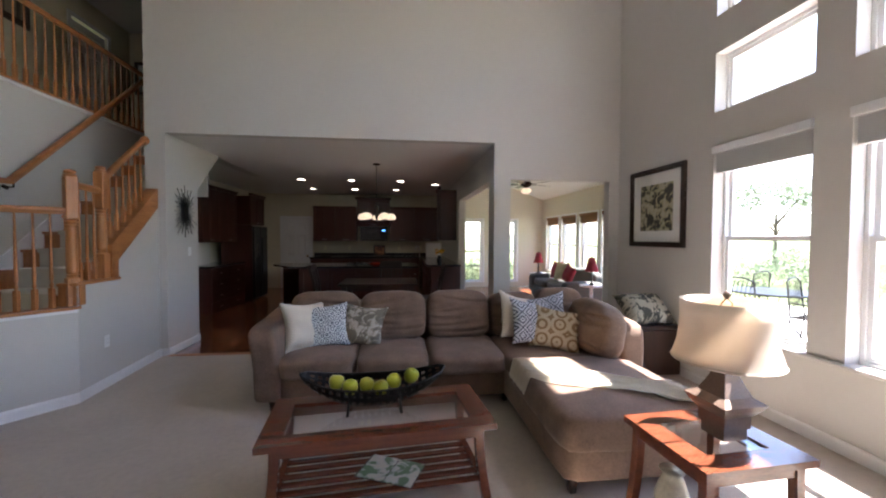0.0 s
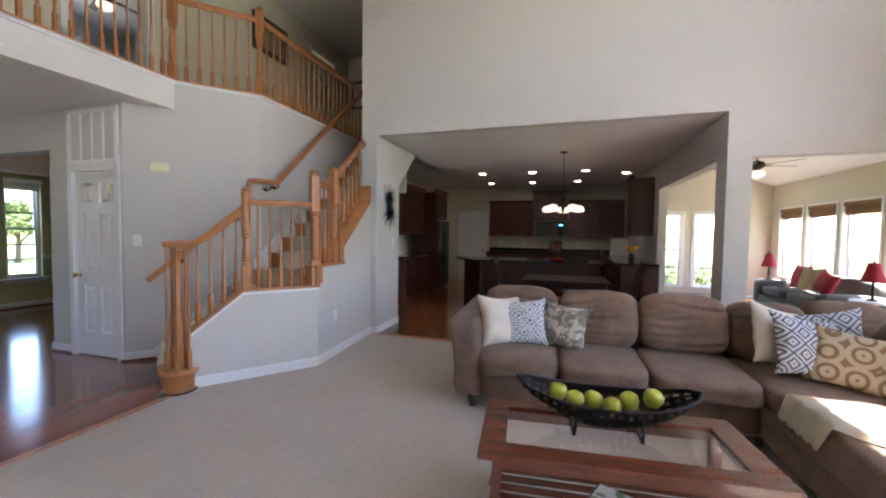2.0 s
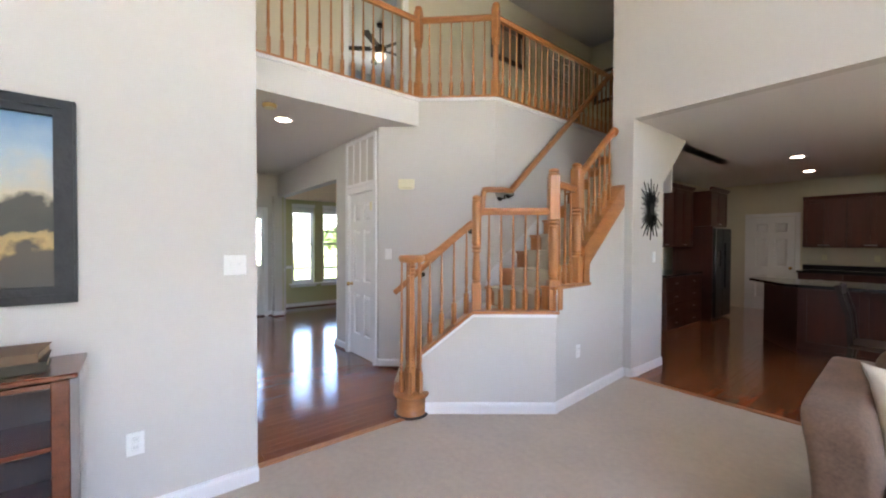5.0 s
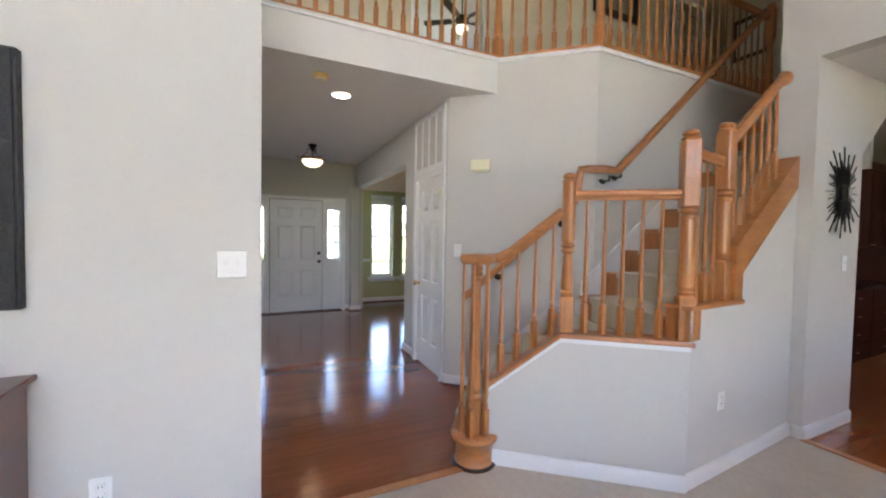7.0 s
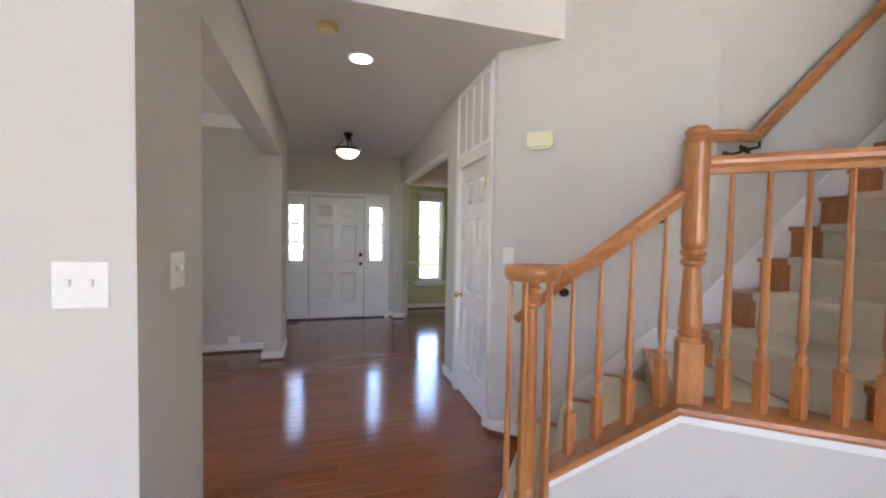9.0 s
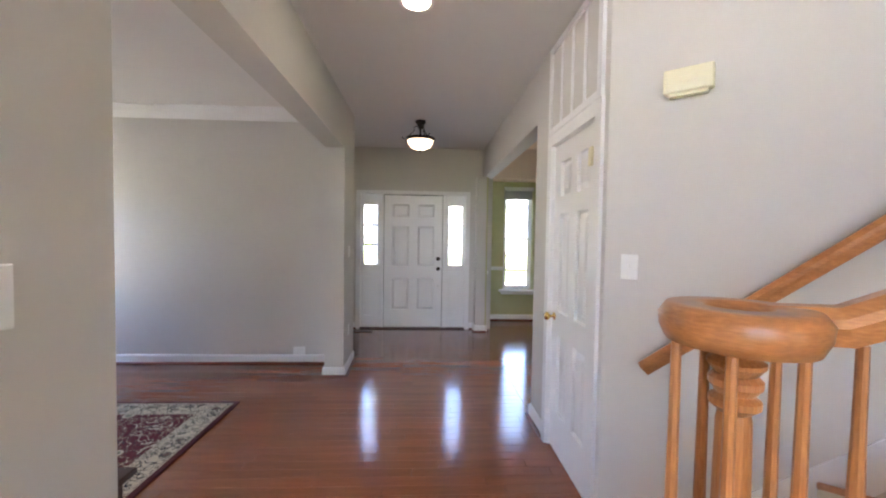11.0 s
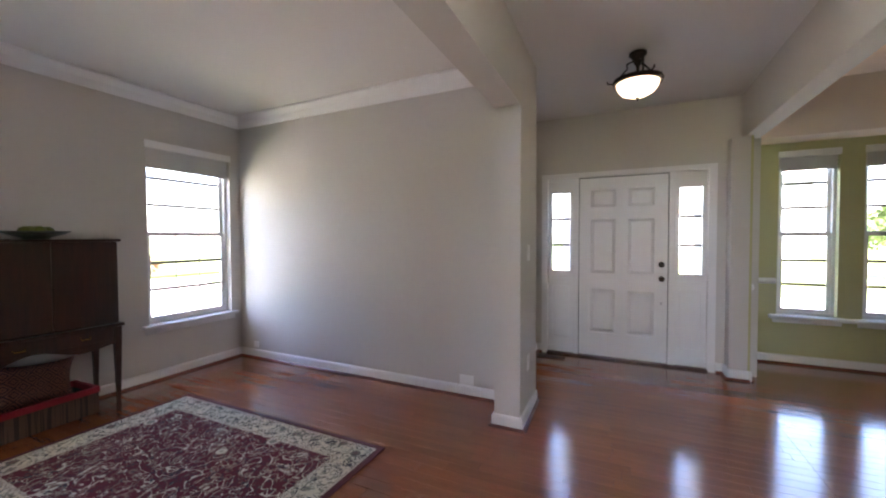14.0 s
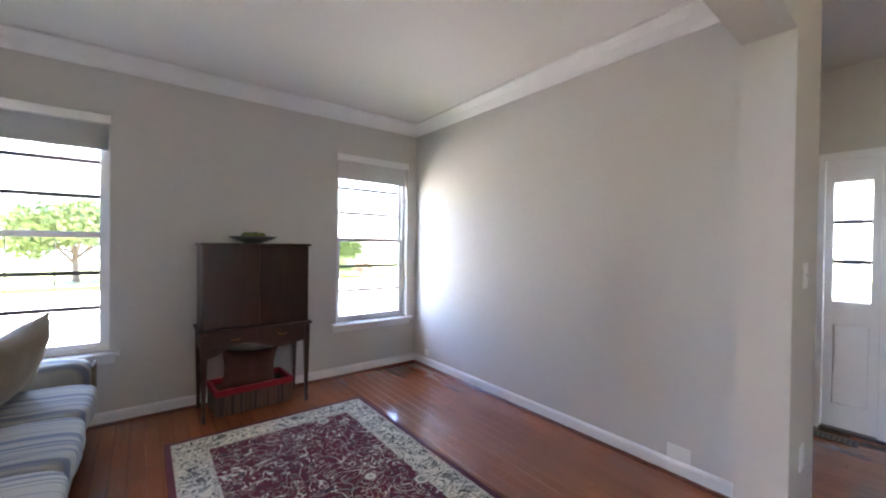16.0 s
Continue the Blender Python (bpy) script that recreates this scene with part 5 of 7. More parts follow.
# the sunburst
sb = thing("sunburst_clock", pose(-2.25, 5.665, 1.81, 0, 0, 90), "black metal sunburst wall ornament with a round mirror", "wall ornament")
part("hub", lathe(B(), [(0.062, 0.004), (0.062, 0.03), (0.052, 0.038), (0.045, 0.03), (0.044, 0.03)], 24, pose(0, 0, 0, 90)), BLACK, sb, "", True)
part("mirror", lathe(B(), [(0.044, 0.022), (0.044, 0.027)], 24, pose(0, 0, 0, 90)), mat("convex_mirror", (0.5, 0.5, 0.5), 0.05, 1.0), sb)
for k in range(48):
    a = 2 * math.pi * k / 48
    L = (0.34, 0.24, 0.30, 0.20)[k % 4] * (1.0 if abs(math.sin(a)) > 0.5 else 0.72)
    d = Vector((math.cos(a), 0, math.sin(a)))
    bm = B()
    sweep(bm, [d * 0.055 + Vector((0, -0.02, 0)), d * (L * 0.7) + Vector((0, -0.024, 0)), d * L + Vector((0, -0.02, 0))], [(-0.002, -0.004), (0.002, -0.004), (0.002, 0.004), (-0.002, 0.004)], up=(0, 1, 0))
    part("ray", bm, BLACK, sb)

# ---- kitchen ----
def cabinet(name, x, y, z, rz, w, h, d, doors, label, drawers=0, material=CHERRY, glass=False, crown=False):
    """A cabinet unit. Local x runs along its front, -y faces the room, the back lies at y = 0."""
    th = thing(name, pose(x, y, z, 0, 0, rz), label, "cabinet")
    part("body", box(B(), (-w / 2 + 0.001, -d, 0), (w / 2 - 0.001, -0.002, h), 0.002), material, th)
    dh = h * (0.72 if drawers == 1 else 1.0)
    n = max(doors, 1)
    fw = 0.055
    if doors:
        for k in range(doors):
            a, b = -w / 2 + w * k / n + 0.006, -w / 2 + w * (k + 1) / n - 0.006
            dr = part("door", pierced(B(), "y", -d - 0.020, -d - 0.001, a, b, 0.012, dh - 0.012, [(a + fw, b - fw, 0.012 + fw, dh - 0.012 - fw)]), material, th)
            part("panel", box(B(), (a + fw, -d - 0.012, 0.012 + fw), (b - fw, -d - 0.003, dh - 0.012 - fw), 0.002), GLASS if glass else material, dr)
            hx = b - 0.03 if k % 2 == 0 and n > 1 else a + 0.03
            part("handle", box(B(), (hx - 0.045, -d - 0.035, 0.04), (hx + 0.045, -d - 0.026, 0.052), 0.003) if z > 1 else box(B(), (hx - 0.045, -d - 0.035, dh - 0.06), (hx + 0.045, -d - 0.026, dh - 0.048), 0.003), STEEL, dr, "steel bar handle")
    for k in range(drawers):
        z0 = (dh if drawers == 1 else h * k / drawers) + 0.006
        z1 = (h if drawers == 1 else h * (k + 1) / drawers) - 0.012
        dw = part("drawer", box(B(), (-w / 2 + 0.006, -d - 0.020, z0), (w / 2 - 0.006, -d - 0.001, z1), 0.003), material, th)
        part("handle", box(B(), (-0.05, -d - 0.034, (z0 + z1) / 2 - 0.006), (0.05, -d - 0.025, (z0 + z1) / 2 + 0.006), 0.003), STEEL, dw)
    if crown:
        part("cornice", prism(B(), [(0, 0), (-0.02, 0), (-0.06, 0.05), (-0.06, 0.065), (0, 0.065)], -w / 2 - (0.04 if crown == 2 else 0), w / 2 + (0.04 if crown == 2 else 0), "x", Matrix.Translation((0, -d, h))), material, th)
    return th


KB = 11.9
for a, b in ((-1.88, -1.27), (-1.27, -0.66), (0.30, 1.0), (1.0, 1.70)):
    cabinet("wall_cabinet", (a + b) / 2, KB, 1.37, 0, b - a, 0.93, 0.33, 2, "dark cherry wall cabinet with two doors", crown=1)
cabinet("display_cabinet", -0.18, KB, 1.80, 0, 0.94, 0.76, 0.36, 2, "dark cherry display cabinet with glass doors", glass=True, crown=2)
mw = thing("microwave", pose(-0.18, KB, 1.38), "black built-in microwave under the display cabinet", "microwave")
part("body", box(B(), (-0.38, -0.38, 0), (0.38, -0.003, 0.40), 0.006), BLACK, mw)
part("door", box(B(), (-0.37, -0.395, 0.02), (0.20, -0.381, 0.38), 0.005), GRANITE, mw)
part("control_panel", box(B(), (0.21, -0.392, 0.02), (0.37, -0.381, 0.38), 0.003), BLACK, mw)
part("display", box(B(), (0.24, -0.394, 0.28), (0.34, -0.392, 0.32)), glow("clock_display", (0.1, 0.35, 0.9), 0.6), mw)
for a, b, dr in ((-1.90, -1.28, 1), (-1.28, -0.64, 3), (-0.64, 0.28, 1), (0.28, 0.90, 1), (0.90, 1.14, 3)):
    cabinet("base_cabinet", (a + b) / 2, KB, 0.0, 0, b - a, 0.88, 0.60, 2 if dr == 1 else 0, "dark cherry base cabinet", dr)
for a, b in ((8.15, 8.85), (8.85, 9.55), (9.55, 10.25), (10.25, 11.25)):
    cabinet("base_cabinet", 1.843, (a + b) / 2, 0.0, -90, b - a, 0.88, 0.60, 2, "dark cherry base cabinet along the side wall", 1)
for a, b in ((8.75, 9.45),):
    cabinet("wall_cabinet", 1.843, (a + b) / 2, 1.42, -90, b - a, 1.12, 0.36, 2, "tall dark cherry wall cabinet", crown=2)
worktop = prism(B(), [(-1.92, 11.26), (1.14, 11.26), (1.14, 8.10), (1.843, 8.10), (1.843, KB), (-1.92, KB)], 0.882, 0.92)
tagged(part("worktop", worktop, GRANITE), "polished black granite worktop on the cabinets", "worktop")
tagged(part("backsplash", box(B(), (-1.92, KB - 0.02, 0.922), (1.76, KB - 0.003, 1.02)), GRANITE), "black granite upstand behind the worktop", "backsplash")
# island
isl = thing("kitchen_island", (0, 0, 0), "dark cherry kitchen island with black granite top", "kitchen island")
part("body", prism(B(), [(-1.85, 8.62), (-1.36, 7.94), (0.85, 7.94), (0.85, 8.62)], 0.0, 0.885), CHERRY, isl)
part("top", prism(B(), [(-1.98, 8.72), (-1.98, 8.40), (-1.46, 7.70), (0.95, 7.70), (0.95, 8.72)], 0.887, 0.925), GRANITE, isl, "polished black granite top")
part("toe_rail", box(B(), (-1.35, 7.925, 0.0), (0.84, 7.939, 0.09), 0.003), CHERRY, isl)
for k in range(4):
    a = -1.33 + k * 0.54
    part("panel", pierced(B(), "y", 7.920, 7.938, a, a + 0.52, 0.11, 0.86, [(a + 0.06, a + 0.46, 0.18, 0.79)]), CHERRY, isl)
ck = thing("cooktop", pose(-0.1, 8.3, 0.926), "black gas cooktop on the island", "cooktop")
part("plate", box(B(), (-0.38, -0.25, 0), (0.38, 0.25, 0.008), 0.003), BLACK, ck)
for sx in (-0.2, 0.2):
    for sy in (-0.12, 0.12):
        part("burner", lathe(B(), [(0.05, 0.008), (0.05, 0.022), (0.03, 0.026)], 12, Matrix.Translation((sx, sy, 0))), BLACK, ck)
    grate = flat_ring("grate", ck, 0.16, 0.22, 0.15, 0.21, 0.028, 0.038, BLACK)
    grate.location.x = sx
dish = new("serving_dish", mesh_of(lathe(B(), [(0.06, 0), (0.10, 0.015), (0.17, 0.045), (0.172, 0.05), (0.10, 0.022), (0.02, 0.012)], 20), "serving_dish", mat("red_glaze", (0.42, 0.04, 0.02), 0.2, vary=0.2), True))
dish.location = (0.12, 7.9, 0.927)
tagged(dish, "red glazed dish on the island top", "dish")
# refrigerator and the wall of cabinets around it
rf = thing("refrigerator", pose(-3.455, 9.94, 0.0, 0, 0, 90), "black side-by-side refrigerator between cherry panels", "refrigerator")
FRIDGE = mat("black_appliance_enamel", (0.008, 0.008, 0.009), 0.35, vary=0.2, coat=0.0)
part("body", box(B(), (-0.43, -0.66, 0.02), (0.43, -0.002, 1.73), 0.006), FRIDGE, rf)
for a, b in ((-0.43, -0.06), (-0.055, 0.43)):
    dr = part("door", box(B(), (a + 0.004, -0.72, 0.05), (b - 0.004, -0.662, 1.725), 0.012), FRIDGE, rf)
    hx = -0.085 if a < -0.1 else -0.03
    part("handle", rod(B(), (hx, -0.755, 0.6), (hx, -0.755, 1.45), 0.011), BLACK, dr)
part("dispenser", box(B(), (-0.33, -0.724, 1.0), (-0.15, -0.7195, 1.32), 0.004), GRANITE, rf)
cabinet("over_fridge_cabinet", -3.455, 9.94, 1.76, 90, 0.90, 0.66, 0.62, 2, "dark cherry cabinet above the refrigerator", crown=2)
part("surround_panel", box(B(), (-0.475, -0.675, 0.0), (-0.45, -0.002, 1.755), 0.003), CHERRY, rf, "dark cherry side panel")
for a, b in ((7.90, 8.66), (8.66, 9.45)):
    cabinet("base_cabinet", -3.455, (a + b) / 2, 0.0, 90, b - a, 0.88, 0.50, 0, "dark cherry drawer cabinet under the side worktop", 4)
    cabinet("wall_cabinet", -3.455, (a + b) / 2, 1.37, 90, b - a, 1.05, 0.34, 2, "dark cherry wall cabinet on the side wall", crown=1)
tagged(part("worktop", box(B(), (-3.455, 7.88, 0.882), (-2.92, 9.455, 0.92), 0.004), GRANITE), "black granite worktop on the side cabinets", "worktop")
pd = thing("door_3", pose(-2.42, KB, 0, 0, 0, 0), "white six-panel pantry door, closed", "door", kind="structure")
lf = six_panel(pd, 0.76, 2.0, 0.035)
lf.location = (0, -0.04, 0.01)
door_knob(lf, 0.32, 0.92, BRASS)
part("casing", pierced(B(), "y", -0.022, -0.001, -0.46, 0.46, 0, 2.09, [(-0.385, 0.385, -1, 2.02)]), WHITE, pd)
# small things on the counters
cp = wall_picture(-0.02, 11.72, 1.09, 0, 0.34, 0.32, 0.04, 0.02, ESPRESSO, pattern("red_still_life", (0.25, 0.06, 0.03), (0.05, 0.02, 0.01), "floral", 14, (0.45, 0.2, 0.08), 0.5), "small red still life propped on the worktop")
fa = thing("faucet", pose(1.15, 11.45, 0.92), "chrome gooseneck faucet at the corner sink", "faucet")
part("base", lathe(B(), [(0.03, 0), (0.028, 0.02), (0.014, 0.03)], 14), STEEL, fa)
part("spout", tube(B(), [(0, 0, 0.02), (0, 0, 0.22), (-0.02, -0.02, 0.29), (-0.08, -0.08, 0.31), (-0.13, -0.13, 0.27), (-0.14, -0.14, 0.22)], 0.011, 8), STEEL, fa)
# White panel in place of the brightness of a corner window that isn't built.
tagged(part("window_light_panel", box(B(), (1.30, 10.9, 0.921), (1.72, 10.93, 1.33), 0.01), PLASTIC), "white panel on the side worktop in place of window light", "board")
fl = thing("flower_vase", pose(1.42, 8.35, 0.921), "dark vase of yellow flowers on the worktop", "flowers")
part("vase", lathe(B(), [(0.04, 0), (0.06, 0.05), (0.05, 0.12), (0.03, 0.16), (0.04, 0.18)], 14), BLACK, fl, "", True)
YEL = mat("yellow_petal", (0.75, 0.42, 0.02), 0.6, vary=0.2)
for k in range(14):
    a, r = k * 2.4, 0.02 + 0.075 * random.random()
    part("flower", lathe(B(), [(0.004, 0), (0.028, 0.012), (0.034, 0.02), (0.01, 0.022)], 8, pose(r * math.cos(a), r * math.sin(a), 0.2 + 0.09 * random.random(), random.uniform(-40, 40), random.uniform(-40, 40))), YEL, fl)
for x in (-1.6, -0.9, 0.55, 1.2):
    plate(x, KB, 1.17, 0, "cream wall outlet above the worktop", 0.075, 0.118, 0, 2, IVORY, "wall_outlet", "outlet")

# ---- breakfast table and chairs ----
tb = thing("dining_table", pose(0.25, 6.75, 0.0), "dark espresso dining table in the kitchen", "dining table")
part("tabletop", box(B(), (-0.62, -0.46, 0.715), (0.62, 0.46, 0.75), 0.008), ESPRESSO, tb)
flat_ring("apron", tb, 0.55, 0.38, 0.525, 0.355, 0.63, 0.7145, ESPRESSO)
for sx in (-0.53, 0.53):
    for sy in (-0.36, 0.36):
        part("leg", box(B(), (sx - 0.04, sy - 0.04, 0), (sx + 0.04, sy + 0.04, 0.714), 0.004), ESPRESSO, tb)
dc = thing("dining_chair", pose(-0.55, 6.75, 0, 0, 0, 90), "dark espresso dining chair with a high curved back", "chair", "chairs round the dining table")
part("seat", box(B(), (-0.22, -0.22, 0.43), (0.22, 0.22, 0.475), 0.012), ESPRESSO, dc)
for sx in (-1, 1):
    part("leg", box(B(), (sx * 0.19 - 0.018, -0.21, 0), (sx * 0.19 + 0.018, -0.174, 0.43), 0.003), ESPRESSO, dc)
    part("back_post", sweep(B(), [(sx * 0.19, 0.25, 0.0), (sx * 0.19, 0.205, 0.45), (sx * 0.195, 0.23, 0.75), (sx * 0.195, 0.31, 1.03)], [(-0.018, -0.02), (0.018, -0.02), (0.018, 0.02), (-0.018, 0.02)], up=(0, 1, 0)), ESPRESSO, dc)
part("top_rail", box(B(), (-0.20, 0.275, 0.93), (0.20, 0.305, 1.03), 0.008), ESPRESSO, dc)
for k in range(5):
    xx = -0.13 + k * 0.065
    part("slat", sweep(B(), [(xx, 0.205, 0.47), (xx, 0.23, 0.72), (xx, 0.29, 0.95)], [(-0.012, -0.006), (0.012, -0.006), (0.012, 0.006), (-0.012, 0.006)], up=(0, 1, 0)), ESPRESSO, dc)
for x, y, rz in ((1.05, 6.75, -90), (0.42, 7.33, 0)):
    copy_thing(dc, pose(x, y, 0, 0, 0, rz))

# ---- lamps of the house ----
WARMGLASS = glow("lit_frosted_glass", (1.0, 0.78, 0.52), 0.13)
FOYERGLASS = glow("lit_amber_glass", (1.0, 0.72, 0.42), 0.22)
CAN = glow("lit_can_lens", (1.0, 0.84, 0.64), 3.0)
chd = thing("chandelier", pose(0.19, 6.98, 0), "bronze chandelier with five frosted glass bowls", "chandelier")
part("canopy", lathe(B(), [(0.065, CEILING - 0.001), (0.06, CEILING - 0.02), (0.012, CEILING - 0.03)], 18), BRONZE, chd, "", True)
part("rod", rod(B(), (0, 0, 2.0), (0, 0, CEILING - 0.03), 0.006), BRONZE, chd)
part("hub", lathe(B(), [(0.01, 2.04), (0.03, 2.02), (0.045, 1.97), (0.02, 1.93), (0.035, 1.86), (0.012, 1.78), (0.004, 1.76)], 16), BRONZE, chd, "", True)
for k in range(5):
    a = 2 * math.pi * k / 5 + 0.3
    c, s = math.cos(a), math.sin(a)
    part("arm", tube(B(), [(0.02 * c, 0.02 * s, 1.9), (0.1 * c, 0.1 * s, 1.85), (0.19 * c, 0.19 * s, 1.90), (0.24 * c, 0.24 * s, 1.93), (0.25 * c, 0.25 * s, 1.89)], 0.007, 6), BRONZE, chd)
    part("glass_bowl", lathe(B(), [(0.025, 1.895), (0.06, 1.88), (0.085, 1.85), (0.092, 1.815), (0.07, 1.79), (0.02, 1.785)], 18, Matrix.Translation((0.25 * c, 0.25 * s, 0))), WARMGLASS, chd, "lit frosted glass bowl", True)


def downlight(x, y, z=CEILING):
    th = thing("recessed_light", pose(x, y, z), "round recessed ceiling light, lit, white trim", "ceiling light", "recessed ceiling lights")
    part("trim", lathe(B(), [(0.075, -0.001), (0.098, -0.001), (0.098, -0.006), (0.078, -0.010), (0.075, -0.001)], 28, cap=False), PLASTIC, th, "", True)
    part("lens", lathe(B(), [(0.074, -0.002), (0.074, -0.005)], 28), CAN, th)


for x, y in ((-1.55, 8.95), (-0.475, 8.95), (0.60, 8.95), (-1.66, 10.6), (-0.6, 10.6), (0.48, 10.6), (1.42, 9.4), (-4.605, 2.415)):
    downlight(x, y)
AGED = mat("yellowed_plastic", (0.62, 0.42, 0.16), 0.5, vary=0.05)
sm = thing("smoke_detector", pose(-4.215, 2.18, CEILING), "round yellowed plastic smoke detector on the hall ceiling", "smoke detector")
part("body", lathe(B(), [(0.065, -0.001), (0.065, -0.02), (0.055, -0.036), (0.02, -0.04)], 24), AGED, sm, "", True)
part("grille", lathe(B(), [(0.05, -0.037), (0.05, -0.041), (0.03, -0.043)], 20), IVORY, sm)
sf = thing("semi_flush_lamp", pose(-6.87, 2.405, CEILING), "bronze semi-flush lamp with a lit glass bowl", "ceiling lamp")
part("canopy", lathe(B(), [(0.06, -0.001), (0.062, -0.02), (0.035, -0.05), (0.03, -0.07)], 20), BRONZE, sf, "", True)
part("stem", lathe(B(), [(0.02, -0.06), (0.028, -0.08), (0.012, -0.10), (0.01, -0.20)], 14), BRONZE, sf, "", True)
part("ring", lathe(B(), [(0.15, -0.205), (0.17, -0.20), (0.176, -0.215), (0.165, -0.235), (0.148, -0.23), (0.15, -0.205)], 32, cap=False), BRONZE, sf, "", True)
part("glass_bowl", lathe(B(), [(0.15, -0.225), (0.14, -0.26), (0.11, -0.30), (0.06, -0.325), (0.01, -0.333)], 32), FOYERGLASS, sf, "lit frosted glass bowl", True)
part("pan", lathe(B(), [(0.149, -0.218), (0.149, -0.222)], 32), BRONZE, sf)
part("finial", lathe(B(), [(0.006, -0.33), (0.013, -0.338), (0.008, -0.352), (0.002, -0.358)], 10), BRONZE, sf)
for k in range(3):
    a = 2 * math.pi * k / 3 + 0.5
    c, s = math.cos(a), math.sin(a)
    part("arm", tube(B(), [(0.03 * c, 0.03 * s, -0.06), (0.075 * c, 0.075 * s, -0.075), (0.07 * c, 0.07 * s, -0.11), (0.12 * c, 0.12 * s, -0.16), (0.17 * c, 0.17 * s, -0.205), (0.205 * c, 0.205 * s, -0.20), (0.21 * c, 0.21 * s, -0.18)], 0.006, 6), BRONZE, sf)

# ---- sunroom ----
def ceiling_fan(x, y, z, top, blade_mat, label, lit):
    th = thing("ceiling_fan", pose(x, y, z), label, "ceiling fan")
    part("canopy", lathe(B(), [(0.07, top - z), (0.065, top - z - 0.04), (0.02, top - z - 0.06)], 16), BRONZE, th, "", True)
    part("rod", rod(B(), (0, 0, 0.1), (0, 0, top - z - 0.03), 0.012), BRONZE, th)
    part("motor", lathe(B(), [(0.03, 0.12), (0.10, 0.09), (0.12, 0.04), (0.10, 0.0), (0.05, -0.03), (0.04, -0.05)], 20), BRONZE, th, "", True)
    for k in range(5):
        m = pose(0, 0, 0, 0, 0, 72 * k + 20)
        bl = part("blade", box(B(), (0.18, -0.062, 0.035), (0.66, 0.062, 0.043), 0.003, m @ pose(0, 0, 0, 10)), blade_mat, th)
        part("blade_arm", box(B(), (0.10, -0.02, 0.028), (0.24, 0.02, 0.036), 0.003, m), BRONZE, bl)
    part("glass_bowl", lathe(B(), [(0.05, -0.05), (0.10, -0.07), (0.115, -0.11), (0.08, -0.16), (0.02, -0.175)], 20), lit, th, "lit frosted glass bowl", True)
    return th


ceiling_fan(3.35, 8.5, 2.62, 3.205, ESPRESSO, "bronze ceiling fan with dark blades and lit bowl", WARMGLASS)
ss = thing("sunroom_sofa", pose(4.25, 8.6, 0, 0, 0, -90), "dark grey sofa under the sunroom windows", "sofa")
GREYCLOTH = mat("grey_chenille", (0.11, 0.11, 0.10), 0.9, vary=0.15, bump=0.3)
part("base", cushion(1.0, 0.42, 0.14, 10, 0.003, m=Matrix.Translation((0, 0, 0.2))), GREYCLOTH, ss, "", True)
part("backrest", cushion(1.0, 0.11, 0.28, 6, 0.006, m=Matrix.Translation((0, 0.34, 0.52))), GREYCLOTH, ss, "", True)
for sx in (-1, 1):
    part("arm", cushion(0.12, 0.42, 0.24, 6, 0.004, m=Matrix.Translation((sx * 0.98, 0, 0.36))), GREYCLOTH, ss, "", True)
    part("seat_cushion", cushion(0.43, 0.36, 0.08, 6, 0.005, m=Matrix.Translation((sx * 0.43, -0.04, 0.42))), GREYCLOTH, ss, "", True)
pillow(4.28, 9.0, 0.72, -14, -90, 0.46, 0.44, 0.08, RED, "red throw pillow on the sunroom sofa")
pillow(4.24, 8.62, 0.72, -14, -82, 0.46, 0.44, 0.08, mat("tan_cloth", (0.45, 0.34, 0.18), 0.9, vary=0.1), "tan throw pillow on the sunroom sofa")
pillow(4.2, 8.15, 0.70, -18, -95, 0.46, 0.40, 0.08, RED, "red throw pillow on the sunroom sofa", 12)


def red_lamp(x, y):
    tb2 = thing("side_table", pose(x, y, 0), "small white side table in the sunroom", "side table")
    part("top", lathe(B(), [(0.22, 0.55), (0.23, 0.56), (0.22, 0.58)], 24), WHITE, tb2)
    part("pedestal", lathe(B(), [(0.16, 0), (0.15, 0.02), (0.03, 0.05), (0.03, 0.55)], 16), WHITE, tb2, "", True)
    th = thing("table_lamp", pose(x, y, 0.581), "slim table lamp with a red fabric shade", "lamp")
    part("base", lathe(B(), [(0.06, 0), (0.055, 0.015), (0.015, 0.03), (0.02, 0.12), (0.012, 0.28)], 14), BRONZE, th, "", True)
    part("shade", lathe(B(), [(0.13, 0.26), (0.085, 0.40), (0.06, 0.52), (0.057, 0.52), (0.082, 0.40), (0.127, 0.26)], 24, cap=False), RED, th, "red flared fabric shade", True)
    part("finial", lathe(B(), [(0.01, 0.51), (0.014, 0.53), (0.004, 0.56)], 8), BRONZE, th)


red_lamp(4.15, 9.85)
red_lamp(4.25, 7.25)

# ---- upper floor ----
for x0, y0, lab in ((-4.8, 7.7, "white panel door upstairs, closed"),):
    ud = thing("door_4", pose(x0, y0, UPPER, 0, 0, 90), lab, "door", kind="structure")
    lf = six_panel(ud, 0.78, 2.03, 0.035)
    lf.location = (0, 0.03, 0.01)
    part("casing", pierced(B(), "y", -0.02, -0.001, -0.47, 0.47, 0, 2.13, [(-0.40, 0.40, -1, 2.06)]), WHITE, ud)
uc = thing("door_frame", pose(-4.8, 3.64, UPPER, 0, 0, 90), "white doorway casing of the upstairs bedroom", "doorway", kind="structure")
part("casing", pierced(B(), "y", -0.02, -0.001, -0.48, 0.48, 0, 2.14, [(-0.40, 0.40, -1, 2.06)]), WHITE, uc)
